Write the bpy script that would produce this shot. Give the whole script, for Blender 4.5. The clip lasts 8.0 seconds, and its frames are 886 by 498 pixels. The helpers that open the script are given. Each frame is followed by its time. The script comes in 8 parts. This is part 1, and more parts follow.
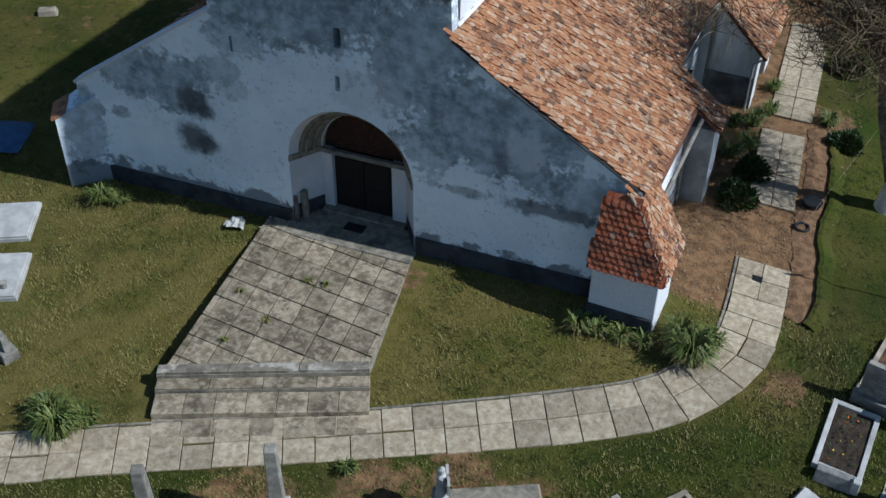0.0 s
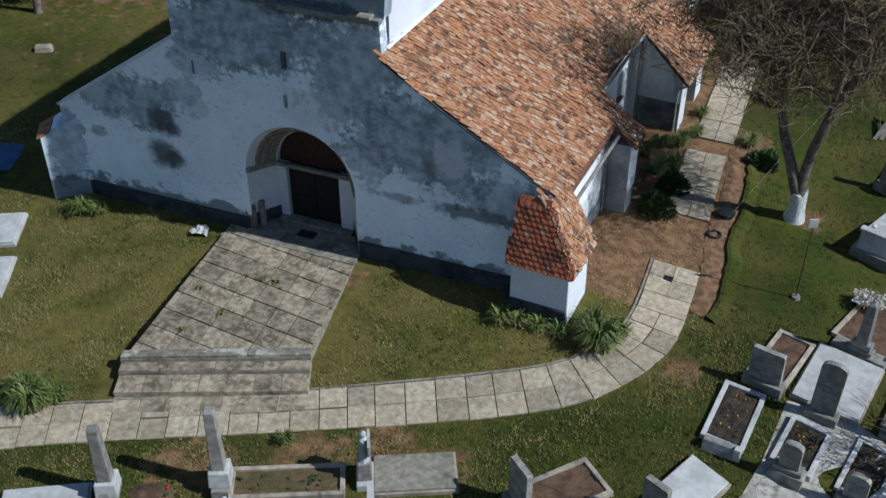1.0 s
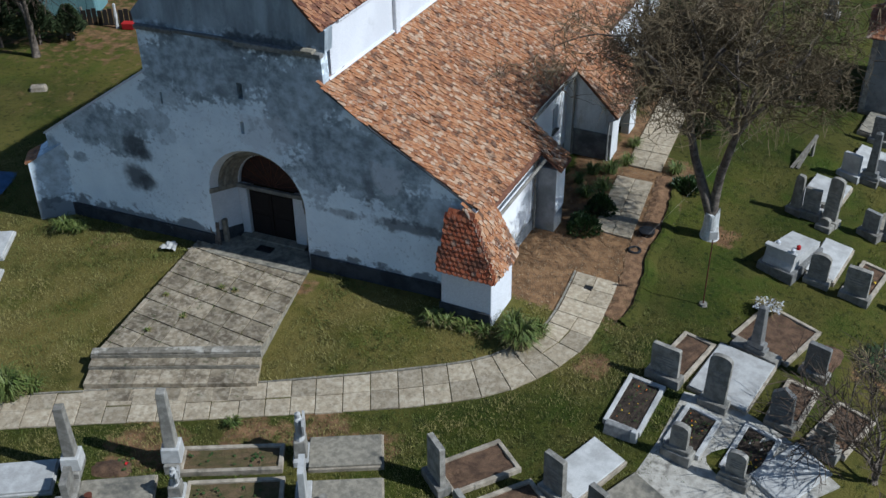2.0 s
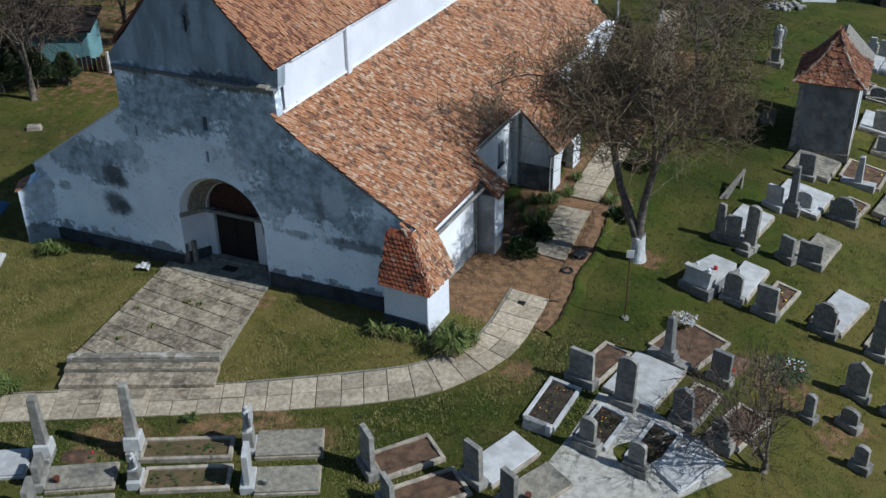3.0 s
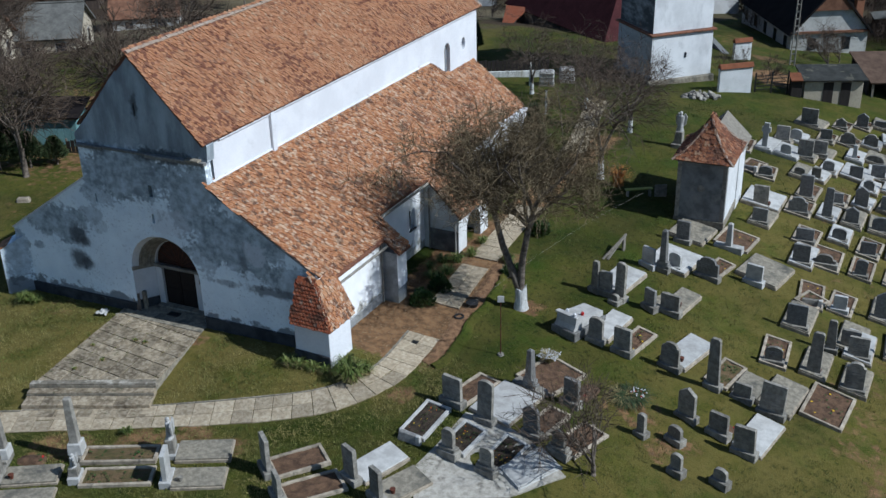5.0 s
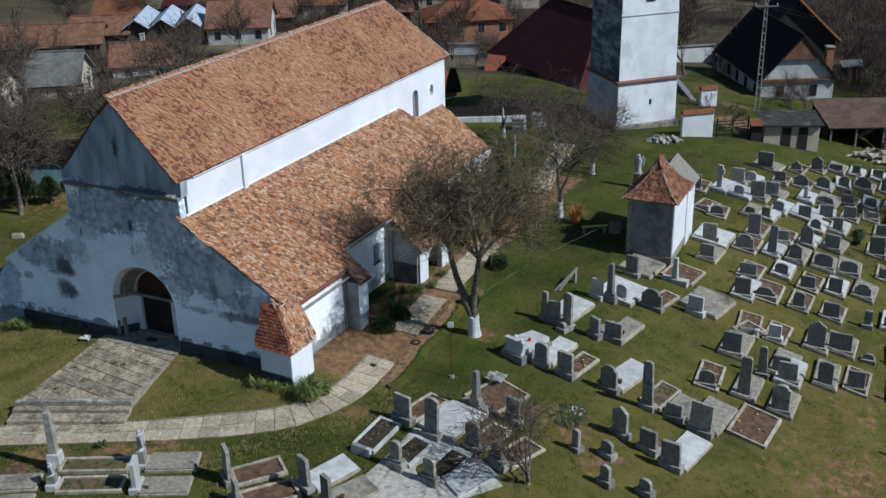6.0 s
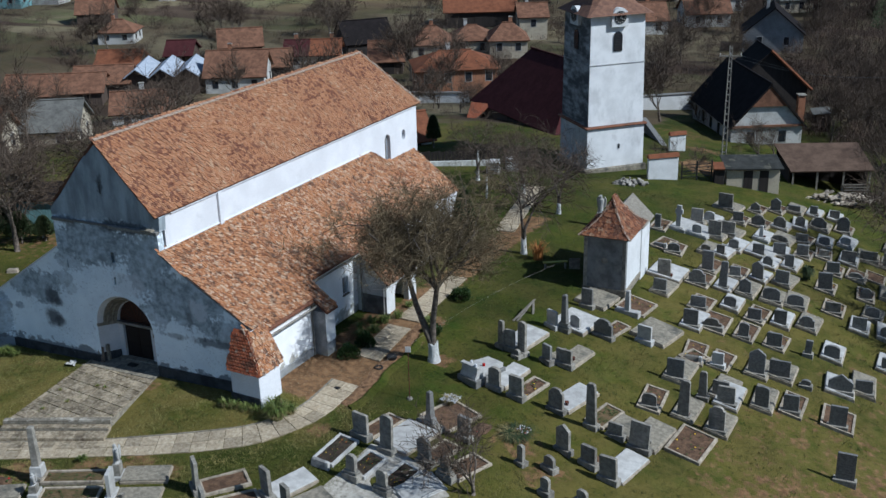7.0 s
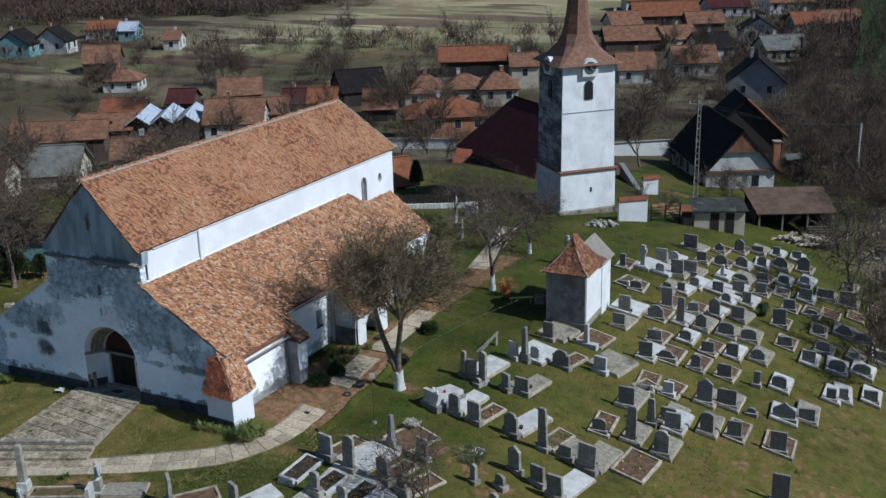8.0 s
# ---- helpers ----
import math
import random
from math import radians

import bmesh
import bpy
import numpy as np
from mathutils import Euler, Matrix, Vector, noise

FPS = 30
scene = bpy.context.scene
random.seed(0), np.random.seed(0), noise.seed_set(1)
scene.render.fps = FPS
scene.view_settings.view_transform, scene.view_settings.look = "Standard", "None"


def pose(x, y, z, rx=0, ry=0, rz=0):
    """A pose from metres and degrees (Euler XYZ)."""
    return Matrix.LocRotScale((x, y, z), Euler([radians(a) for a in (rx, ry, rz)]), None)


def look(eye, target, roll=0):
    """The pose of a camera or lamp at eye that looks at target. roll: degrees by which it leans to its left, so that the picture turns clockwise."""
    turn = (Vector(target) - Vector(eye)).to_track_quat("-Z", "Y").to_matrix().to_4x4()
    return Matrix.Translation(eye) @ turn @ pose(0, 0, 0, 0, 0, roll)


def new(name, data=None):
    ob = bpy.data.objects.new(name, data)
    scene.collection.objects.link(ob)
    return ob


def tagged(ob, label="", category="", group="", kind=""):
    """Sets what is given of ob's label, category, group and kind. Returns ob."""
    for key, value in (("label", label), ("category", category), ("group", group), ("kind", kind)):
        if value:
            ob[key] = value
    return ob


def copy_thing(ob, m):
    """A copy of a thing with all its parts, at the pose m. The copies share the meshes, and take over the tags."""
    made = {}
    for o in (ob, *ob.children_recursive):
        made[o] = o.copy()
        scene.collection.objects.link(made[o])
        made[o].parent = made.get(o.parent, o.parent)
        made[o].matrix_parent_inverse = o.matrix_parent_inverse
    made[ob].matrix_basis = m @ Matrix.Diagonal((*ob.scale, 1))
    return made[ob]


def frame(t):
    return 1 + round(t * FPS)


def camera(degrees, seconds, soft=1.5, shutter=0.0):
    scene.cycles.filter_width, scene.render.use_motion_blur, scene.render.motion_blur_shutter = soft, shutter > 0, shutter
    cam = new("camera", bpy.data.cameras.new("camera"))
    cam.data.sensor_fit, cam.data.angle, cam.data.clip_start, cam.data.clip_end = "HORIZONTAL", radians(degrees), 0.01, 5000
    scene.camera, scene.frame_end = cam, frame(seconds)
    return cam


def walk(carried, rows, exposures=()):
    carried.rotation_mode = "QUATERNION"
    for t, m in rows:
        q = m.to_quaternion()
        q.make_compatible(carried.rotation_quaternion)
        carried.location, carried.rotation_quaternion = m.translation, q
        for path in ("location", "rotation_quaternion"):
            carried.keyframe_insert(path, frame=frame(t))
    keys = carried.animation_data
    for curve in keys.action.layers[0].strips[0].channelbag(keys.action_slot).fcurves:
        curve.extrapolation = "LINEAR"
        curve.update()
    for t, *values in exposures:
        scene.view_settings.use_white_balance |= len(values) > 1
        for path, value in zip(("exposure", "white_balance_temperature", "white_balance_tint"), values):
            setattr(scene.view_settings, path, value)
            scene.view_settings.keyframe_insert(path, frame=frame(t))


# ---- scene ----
cam = camera(44.5, 8.0)
# seconds, eye, heading to the left of +y, upward pitch, roll
ROWS = [
    (0.0, (12.928, -21.235, 19.420), 23.989, -39.415, 0.558),
    (0.5, (14.710, -22.332, 19.829), 24.651, -37.966, 0.145),
    (1.0, (16.537, -23.443, 20.240), 25.226, -36.527, -0.177),
    (1.5, (18.421, -24.642, 20.700), 25.669, -35.077, -0.437),
    (2.0, (20.337, -25.836, 21.165), 26.067, -33.548, -0.613),
    (3.5, (26.242, -29.353, 22.507), 27.193, -29.267, -1.005),
    (4.0, (28.228, -30.449, 23.071), 27.528, -28.087, -1.151),
    (4.5, (30.220, -31.497, 23.671), 27.852, -27.001, -1.281),
    (6.0, (36.164, -34.858, 25.212), 28.463, -23.429, -1.402),
    (6.5, (38.168, -36.047, 25.581), 28.616, -22.138, -1.480),
    (7.0, (40.195, -37.272, 25.931), 28.781, -20.873, -1.492),
    (7.5, (42.236, -38.457, 26.299), 28.982, -19.636, -1.509),
    (8.0, (44.289, -39.683, 26.675), 29.157, -18.401, -1.533),
]


def heading(yaw, pitch):
    a, b = radians(yaw), radians(pitch)
    return Vector((-math.sin(a) * math.cos(b), math.cos(a) * math.cos(b), math.sin(b)))


walk(cam, [(t, look(eye, Vector(eye) + 10 * heading(yaw, pitch), roll)) for t, eye, yaw, pitch, roll in ROWS], [(0.0, -0.05, 5500, 4), (8.0, -0.05, 5500, 4)])

# ---- world, sun ----
world = bpy.data.worlds.new("world")
scene.world = world
world.use_nodes = True
wn = world.node_tree.nodes
sky = wn.new("ShaderNodeTexSky")
sky.sky_type = "NISHITA"
sky.sun_disc = False
SUN_EL, SUN_AZ = radians(42.5), radians(6.5)
sky.sun_elevation = SUN_EL
sky.sun_rotation = radians(90.0) - SUN_AZ
sky.air_density = 1.0
sky.dust_density = 0.15
world.node_tree.links.new(sky.outputs[0], wn["Background"].inputs[0])
wn["Background"].inputs[1].default_value = 0.08
sun_data = bpy.data.lights.new("sun", "SUN")
sun_data.energy = 5.0
sun_data.angle = radians(0.53)
sun_data.color = (1.0, 0.95, 0.9)
sun = new("sun", sun_data)
to_sun = Vector((math.cos(SUN_AZ) * math.cos(SUN_EL), math.sin(SUN_AZ) * math.cos(SUN_EL), math.sin(SUN_EL)))
sun.rotation_euler = to_sun.to_track_quat("Z", "Y").to_euler()
sun.location = to_sun * 200


# ---- materials ----
TONE = 0.85                              # scales base colours down so sunlit surfaces balance the unscaled, shaded west front


def mat(name, c1, c2, scale=3.0, rough=0.85, bump=0.3, bump_scale=40.0, detail=8.0, c3=None, scale3=0.4, lo=0.35, hi=0.65,
        lo3=0.5, hi3=0.7, island=0.0, objrand=0.0, metal=0.0, bump_dist=0.02, stretch=(1, 1, 1), spec=0.3):
    """A surface with colour variation at two scales, relief, and an optional third stain colour."""
    c1, c2 = tuple(v * TONE for v in c1), tuple(v * TONE for v in c2)
    c3 = tuple(v * TONE for v in c3) if c3 else None
    m = bpy.data.materials.new(name)
    m.use_nodes = True
    nt = m.node_tree
    n, l = nt.nodes, nt.links
    b = n["Principled BSDF"]
    b.inputs["Roughness"].default_value = rough
    b.inputs["Metallic"].default_value = metal
    b.inputs["Specular IOR Level"].default_value = spec
    mp = n.new("ShaderNodeMapping")
    mp.inputs["Scale"].default_value = stretch
    geo = n.new("ShaderNodeNewGeometry")
    l.new(geo.outputs["Position"], mp.inputs["Vector"])

    def noise_at(s, d):
        t = n.new("ShaderNodeTexNoise")
        t.inputs["Scale"].default_value = s
        t.inputs["Detail"].default_value = d
        t.inputs["Roughness"].default_value = 0.62
        l.new(mp.outputs[0], t.inputs["Vector"])
        return t.outputs["Fac"]

    def ramp(src, a, z):
        r = n.new("ShaderNodeMapRange")
        r.interpolation_type = "SMOOTHSTEP"
        r.inputs["From Min"].default_value = a
        r.inputs["From Max"].default_value = z
        l.new(src, r.inputs["Value"])
        return r.outputs[0]

    def mix(f, a, z, mode="MIX"):
        x = n.new("ShaderNodeMix")
        x.data_type = "RGBA"
        x.blend_type = mode
        if isinstance(f, float):
            x.inputs[0].default_value = f
        else:
            l.new(f, x.inputs[0])
        for k, v in ((6, a), (7, z)):
            if isinstance(v, tuple):
                x.inputs[k].default_value = (*v, 1)
            else:
                l.new(v, x.inputs[k])
        return x.outputs[2]

    col = mix(ramp(noise_at(scale, detail), lo, hi), c1, c2)
    if c3:
        col = mix(ramp(noise_at(scale3, 10), lo3, hi3), col, c3)
    for amount, src in ((island, geo.outputs["Random Per Island"]), (objrand, None)):
        if amount:
            if src is None:
                src = n.new("ShaderNodeObjectInfo").outputs["Random"]
            v = n.new("ShaderNodeMapRange")
            v.inputs["To Min"].default_value = 1 - amount
            v.inputs["To Max"].default_value = 1 + amount
            l.new(src, v.inputs["Value"])
            h = n.new("ShaderNodeHueSaturation")
            l.new(v.outputs[0], h.inputs["Value"])
            l.new(col, h.inputs["Color"])
            col = h.outputs[0]
    grain = mix(ramp(noise_at(bump_scale, 4), 0.2, 0.8), (0.82, 0.82, 0.82), (1.12, 1.12, 1.12))
    col = mix(1.0, col, grain, "MULTIPLY")
    l.new(col, b.inputs["Base Color"])
    bp = n.new("ShaderNodeBump")
    bp.inputs["Strength"].default_value = bump
    bp.inputs["Distance"].default_value = bump_dist
    l.new(noise_at(bump_scale, 6), bp.inputs["Height"])
    l.new(bp.outputs[0], b.inputs["Normal"])
    return m


class Nodes:
    """Short hands for building a node material."""

    def __init__(self, name, rough=0.9, spec=0.3):
        self.m = bpy.data.materials.new(name)
        self.m.use_nodes = True
        self.n, self.l = self.m.node_tree.nodes, self.m.node_tree.links
        self.b = self.n["Principled BSDF"]
        self.b.inputs["Roughness"].default_value = rough
        self.b.inputs["Specular IOR Level"].default_value = spec
        self.geo = self.n.new("ShaderNodeNewGeometry")
        self.pos = self.geo.outputs["Position"]

    def noise(self, scale, detail=8.0, stretch=None, rough=0.62):
        t = self.n.new("ShaderNodeTexNoise")
        t.inputs["Scale"].default_value, t.inputs["Detail"].default_value, t.inputs["Roughness"].default_value = scale, detail, rough
        src = self.pos
        if stretch:
            mp = self.n.new("ShaderNodeMapping")
            mp.inputs["Scale"].default_value = stretch
            self.l.new(src, mp.inputs["Vector"])
            src = mp.outputs[0]
        self.l.new(src, t.inputs["Vector"])
        return t.outputs["Fac"]

    def ramp(self, src, a, b, lo=0.0, hi=1.0):
        r = self.n.new("ShaderNodeMapRange")
        r.interpolation_type = "SMOOTHSTEP"
        for key, v in (("From Min", a), ("From Max", b), ("To Min", lo), ("To Max", hi)):
            r.inputs[key].default_value = v
        self.l.new(src, r.inputs["Value"])
        return r.outputs[0]

    def math(self, op, a, b):
        m = self.n.new("ShaderNodeMath")
        m.operation = op
        for k, v in enumerate((a, b)):
            if isinstance(v, (int, float)):
                m.inputs[k].default_value = v
            else:
                self.l.new(v, m.inputs[k])
        return m.outputs[0]

    def mix(self, f, a, b, mode="MIX"):
        x = self.n.new("ShaderNodeMix")
        x.data_type, x.blend_type = "RGBA", mode
        if isinstance(f, (int, float)):
            x.inputs[0].default_value = f
        else:
            self.l.new(f, x.inputs[0])
        for k, v in ((6, a), (7, b)):
            if isinstance(v, tuple):
                x.inputs[k].default_value = (*v, 1)
            else:
                self.l.new(v, x.inputs[k])
        return x.outputs[2]

    def axis(self, k):
        sx = self.n.new("ShaderNodeSeparateXYZ")
        self.l.new(self.pos, sx.inputs[0])
        return sx.outputs[k]

    def near(self, place, a, b):
        """1 near a place, 0 beyond b, with a ragged edge."""
        v = self.n.new("ShaderNodeVectorMath")
        v.operation = "DISTANCE"
        self.l.new(self.pos, v.inputs[0])
        v.inputs[1].default_value = place
        d = self.math("ADD", v.outputs["Value"], self.ramp(self.noise(2.2), 0.2, 0.8, -0.3, 0.3))
        return self.ramp(d, a, b, 1.0, 0.0)

    def attr(self, name):
        a = self.n.new("ShaderNodeAttribute")
        a.attribute_name = name
        return a.outputs["Fac"]

    def done(self, col, bump=0.4, scale=30.0, dist=0.02, tone=TONE):
        if tone < 1:
            col = self.mix(1.0, col, (tone, tone, tone), "MULTIPLY")
        self.l.new(col, self.b.inputs["Base Color"])
        bp = self.n.new("ShaderNodeBump")
        bp.inputs["Strength"].default_value, bp.inputs["Distance"].default_value = bump, dist
        self.l.new(self.noise(scale, 6.0), bp.inputs["Height"])
        self.l.new(bp.outputs[0], self.b.inputs["Normal"])
        return self.m


def facade_material():
    """Old limewash: pale and smooth low down, with grey weathered fields, damp streaks and dark blotches above."""
    k = Nodes("weathered_limewash")
    z = k.axis(2)
    # base lifted very pale and blue for the skylight on this shaded front
    col = k.mix(k.ramp(k.noise(0.6, 5.0), 0.3, 0.7), (0.88, 0.95, 0.985), (0.76, 0.83, 0.88))
    col = k.mix(k.ramp(k.noise(3.0, 10.0), 0.55, 0.75, 0.0, 0.35), col, (0.52, 0.54, 0.57))
    ragged = k.math("ADD", k.ramp(k.noise(0.9, 4.0), 0.2, 0.8, -0.45, 0.45), k.ramp(k.noise(5.0, 10.0), 0.2, 0.8, -0.28, 0.28))
    mottled = k.mix(k.ramp(k.noise(2.6, 12.0), 0.3, 0.7), (0.52, 0.585, 0.63), (0.17, 0.2, 0.22))

    def field(x, h, rx, rz, amount, colour, edge=0.8, rag=1.0):
        """A stain of the given half width and half height with a ragged rim."""
        v = k.n.new("ShaderNodeVectorMath")
        v.operation = "SUBTRACT"
        k.l.new(k.pos, v.inputs[0])
        v.inputs[1].default_value = (x, 0.0, h)
        m = k.n.new("ShaderNodeVectorMath")
        m.operation = "MULTIPLY"
        k.l.new(v.outputs[0], m.inputs[0])
        m.inputs[1].default_value = (1 / rx, 0.0, 1 / rz)
        n = k.n.new("ShaderNodeVectorMath")
        n.operation = "LENGTH"
        k.l.new(m.outputs[0], n.inputs[0])
        d = k.math("ADD", n.outputs["Value"], k.math("MULTIPLY", ragged, rag))
        return k.mix(k.ramp(d, edge, 1.05, amount, 0.0), col, colour)

    for x, h, rx, rz, amount in ((-5.2, 3.95, 1.9, 1.05, 0.9), (-2.4, 5.7, 0.9, 0.7, 0.6), (-0.7, 6.9, 3.0, 1.3, 0.92), (-5.9, 3.6, 0.6, 0.7, 0.6), (-3.0, 4.6, 0.7, 0.45, 0.5), (2.5, 6.3, 1.6, 1.9, 0.8), (5.0, 4.5, 2.9, 1.7, 0.9), (3.0, 3.6, 0.9, 1.1, 0.6), (7.2, 3.2, 1.4, 0.9, 0.7), (-6.55, 2.45, 0.4, 0.25, 0.7), (-2.6, 4.1, 0.6, 0.4, 0.35), (-7.7, 1.7, 0.55, 1.4, 0.7)):
        col = field(x, h, rx, rz, amount, mottled)
    col = field(5.65, 4.1, 0.75, 0.5, 0.7, (0.62, 0.64, 0.67))
    col = field(1.3, 4.9, 1.1, 0.7, 0.5, (0.66, 0.68, 0.71))
    for x, h, rx, rz, amount in ((5.05, 3.6, 0.3, 1.0, 0.6), (6.3, 2.42, 2.0, 0.3, 0.75), (4.2, 2.45, 0.9, 0.2, 0.5)):
        col = field(x, h, rx, rz, amount, (0.085, 0.09, 0.1), 0.4)
    for x, h, rx, rz in ((-3.95, 3.38, 0.64, 0.66), (-3.7, 3.1, 0.45, 0.4), (-4.15, 2.2, 0.78, 0.66), (-3.75, 2.0, 0.5, 0.4)):
        col = field(x, h, rx, rz, 0.88, (0.075, 0.082, 0.092), 0.45, 0.5)
    # the gable above the ledge is the most weathered, with dark runs
    runs = k.mix(k.ramp(k.noise(1.1, 8.0, (1, 1, 0.3)), 0.35, 0.65), (0.36, 0.41, 0.445), (0.125, 0.148, 0.165))
    col = k.mix(k.ramp(k.math("ADD", z, k.ramp(k.noise(1.6), 0.2, 0.8, -0.5, 0.5)), 7.6, 8.2, 0.0, 0.85), col, runs)
    col = field(1.9, 7.95, 2.3, 0.34, 0.8, (0.06, 0.064, 0.07), 0.4)
    col = field(-2.3, 7.95, 1.2, 0.22, 0.6, (0.08, 0.085, 0.09), 0.4)
    col = field(0.3, 10.0, 0.28, 0.9, 0.75, (0.07, 0.074, 0.08), 0.4)
    # rising damp above the plinth
    damp = k.math("ADD", z, k.ramp(k.noise(1.8, 10.0), 0.2, 0.8, -0.4, 0.4))
    col = k.mix(k.ramp(damp, 0.55, 0.75, 0.75, 0.0), col, (0.06, 0.064, 0.07))
    col = k.mix(k.math("MULTIPLY", k.ramp(k.noise(9.0, 12.0), 0.56, 0.66), k.ramp(k.noise(0.7), 0.42, 0.6, 0.05, 0.5)), col, (0.2, 0.22, 0.235))
    return k.done(col, 0.5, 24.0, 0.03, 1.0)


def tile_material(name, single, palette=None, lichen=0.8, soot=0.75, repaired=0.0):
    """Clay tiles of many firings, bleached and mossy ones among them."""
    k = Nodes(name, 0.85)
    if single:
        r = k.n.new("ShaderNodeObjectInfo").outputs["Random"]
    else:
        r = k.geo.outputs["Random Per Island"]
    cr = k.n.new("ShaderNodeValToRGB")
    cr.color_ramp.interpolation = "CONSTANT"
    el = cr.color_ramp.elements
    stops = palette or ((0.0, (0.35, 0.148, 0.063)), (0.18, (0.43, 0.195, 0.087)), (0.36, (0.3, 0.12, 0.052)), (0.5, (0.45, 0.228, 0.112)), (0.62, (0.2, 0.084, 0.042)), (0.72, (0.41, 0.24, 0.14)), (0.82, (0.53, 0.37, 0.245)), (0.94, (0.11, 0.058, 0.036)))
    el[0].position, el[0].color = stops[0][0], (*stops[0][1], 1)
    el[1].position, el[1].color = stops[1][0], (*stops[1][1], 1)
    for p, c in stops[2:]:
        e = el.new(p)
        e.color = (*c, 1)
    k.l.new(r, cr.inputs[0])
    col = k.mix(0.15, cr.outputs[0], (0.33, 0.15, 0.068) if palette is None else palette[1][1])
    col = k.mix(k.ramp(k.noise(0.45), 0.45, 0.7, 0.0, 0.7), col, cr.outputs[0])
    col = k.mix(k.math("MULTIPLY", k.ramp(k.noise(11.0, 12.0), 0.55, 0.63), k.ramp(k.noise(0.35), 0.35, 0.65, 0.25, lichen)), col, (0.58, 0.48, 0.39))
    col = k.mix(k.math("MULTIPLY", k.ramp(k.noise(1.5, 10.0), 0.52, 0.66), soot), col, (0.1, 0.055, 0.036))
    if repaired:
        # fields in which every few tiles are newer and darker red
        odd = k.math("MULTIPLY", k.ramp(r, 0.66, 0.68), k.ramp(k.noise(0.28, 3.0), 0.42, 0.56))
        col = k.mix(k.math("MULTIPLY", odd, repaired), col, (0.145, 0.052, 0.03))
    col = k.mix(1.0, col, k.mix(k.ramp(k.noise(45.0, 4.0), 0.25, 0.75), (0.75, 0.75, 0.75), (1.15, 1.15, 1.15)), "MULTIPLY")
    return k.done(col, 0.4, 60.0)


def ground_material():
    """Lawn, trodden and bare earth by the masks, and brown fields in the distance."""
    k = Nodes("grass_and_earth", 0.95, 0.15)
    lawn = k.mix(k.ramp(k.noise(0.8), 0.38, 0.62), (0.056, 0.082, 0.01), (0.094, 0.102, 0.016))
    lawn = k.mix(k.math("MULTIPLY", k.ramp(k.noise(0.3), 0.42, 0.6), 0.72), lawn, (0.155, 0.126, 0.042))
    lawn = k.mix(k.math("MULTIPLY", k.ramp(k.noise(16.0, 10.0), 0.48, 0.66), 0.65), lawn, (0.18, 0.15, 0.055))
    lawn = k.mix(k.math("MULTIPLY", k.ramp(k.noise(5.0, 10.0), 0.52, 0.66), 0.75), lawn, (0.02, 0.032, 0.007))
    lawn = k.mix(k.math("MULTIPLY", k.ramp(k.noise(0.42, 8.0), 0.54, 0.68), 0.55), lawn, (0.062, 0.108, 0.012))
    lawn = k.mix(1.0, lawn, k.mix(k.ramp(k.noise(0.16, 4.0), 0.35, 0.65), (0.52, 0.53, 0.52), (0.88, 0.85, 0.83)), "MULTIPLY")
    dry = k.attr("dry")
    lawn = k.mix(k.math("MULTIPLY", dry, k.ramp(k.noise(1.1, 8.0), 0.35, 0.62, 0.1, 0.62)), lawn, (0.175, 0.145, 0.055))
    lawn = k.mix(1.0, lawn, k.mix(dry, (0.82, 0.89, 0.62), (1.12, 1.06, 0.84)), "MULTIPLY")
    earth = k.mix(k.ramp(k.noise(2.4, 10.0), 0.35, 0.65), (0.28, 0.16, 0.078), (0.14, 0.078, 0.038))
    earth = k.mix(k.ramp(k.noise(14.0, 10.0), 0.56, 0.68), earth, (0.17, 0.135, 0.095))
    m = k.math("ADD", k.attr("soil"), k.ramp(k.noise(1.7, 10.0), 0.25, 0.75, -0.34, 0.34))
    col = k.mix(k.ramp(m, 0.36, 0.74), lawn, earth)
    fields = k.mix(k.ramp(k.noise(0.02, 4.0), 0.42, 0.55), (0.19, 0.16, 0.1), (0.13, 0.132, 0.064))
    fields = k.mix(k.ramp(k.noise(0.03, 3.0, (0.35, 1.6, 1.0)), 0.5, 0.55), fields, (0.26, 0.225, 0.145))
    fields = k.mix(k.ramp(k.noise(0.045, 3.0, (0.3, 1.3, 1.0)), 0.57, 0.6), fields, (0.085, 0.06, 0.044))
    fields = k.mix(k.ramp(k.noise(0.022, 6.0), 0.46, 0.6, 0.0, 0.75), fields, (0.14, 0.1, 0.06))
    fields = k.mix(k.ramp(k.noise(0.5, 10.0), 0.45, 0.7, 0.0, 0.5), fields, (0.08, 0.065, 0.045))
    fields = k.mix(1.0, fields, k.mix(k.attr("meadow"), (0.6, 0.57, 0.53), (1.6, 1.58, 1.45)), "MULTIPLY")
    far = k.math("ADD", k.attr("far"), k.ramp(k.noise(0.15, 6.0), 0.3, 0.7, -0.3, 0.3))
    col = k.mix(k.ramp(far, 0.35, 0.65), col, fields)
    return k.done(col, 0.9, 15.0, 0.06)


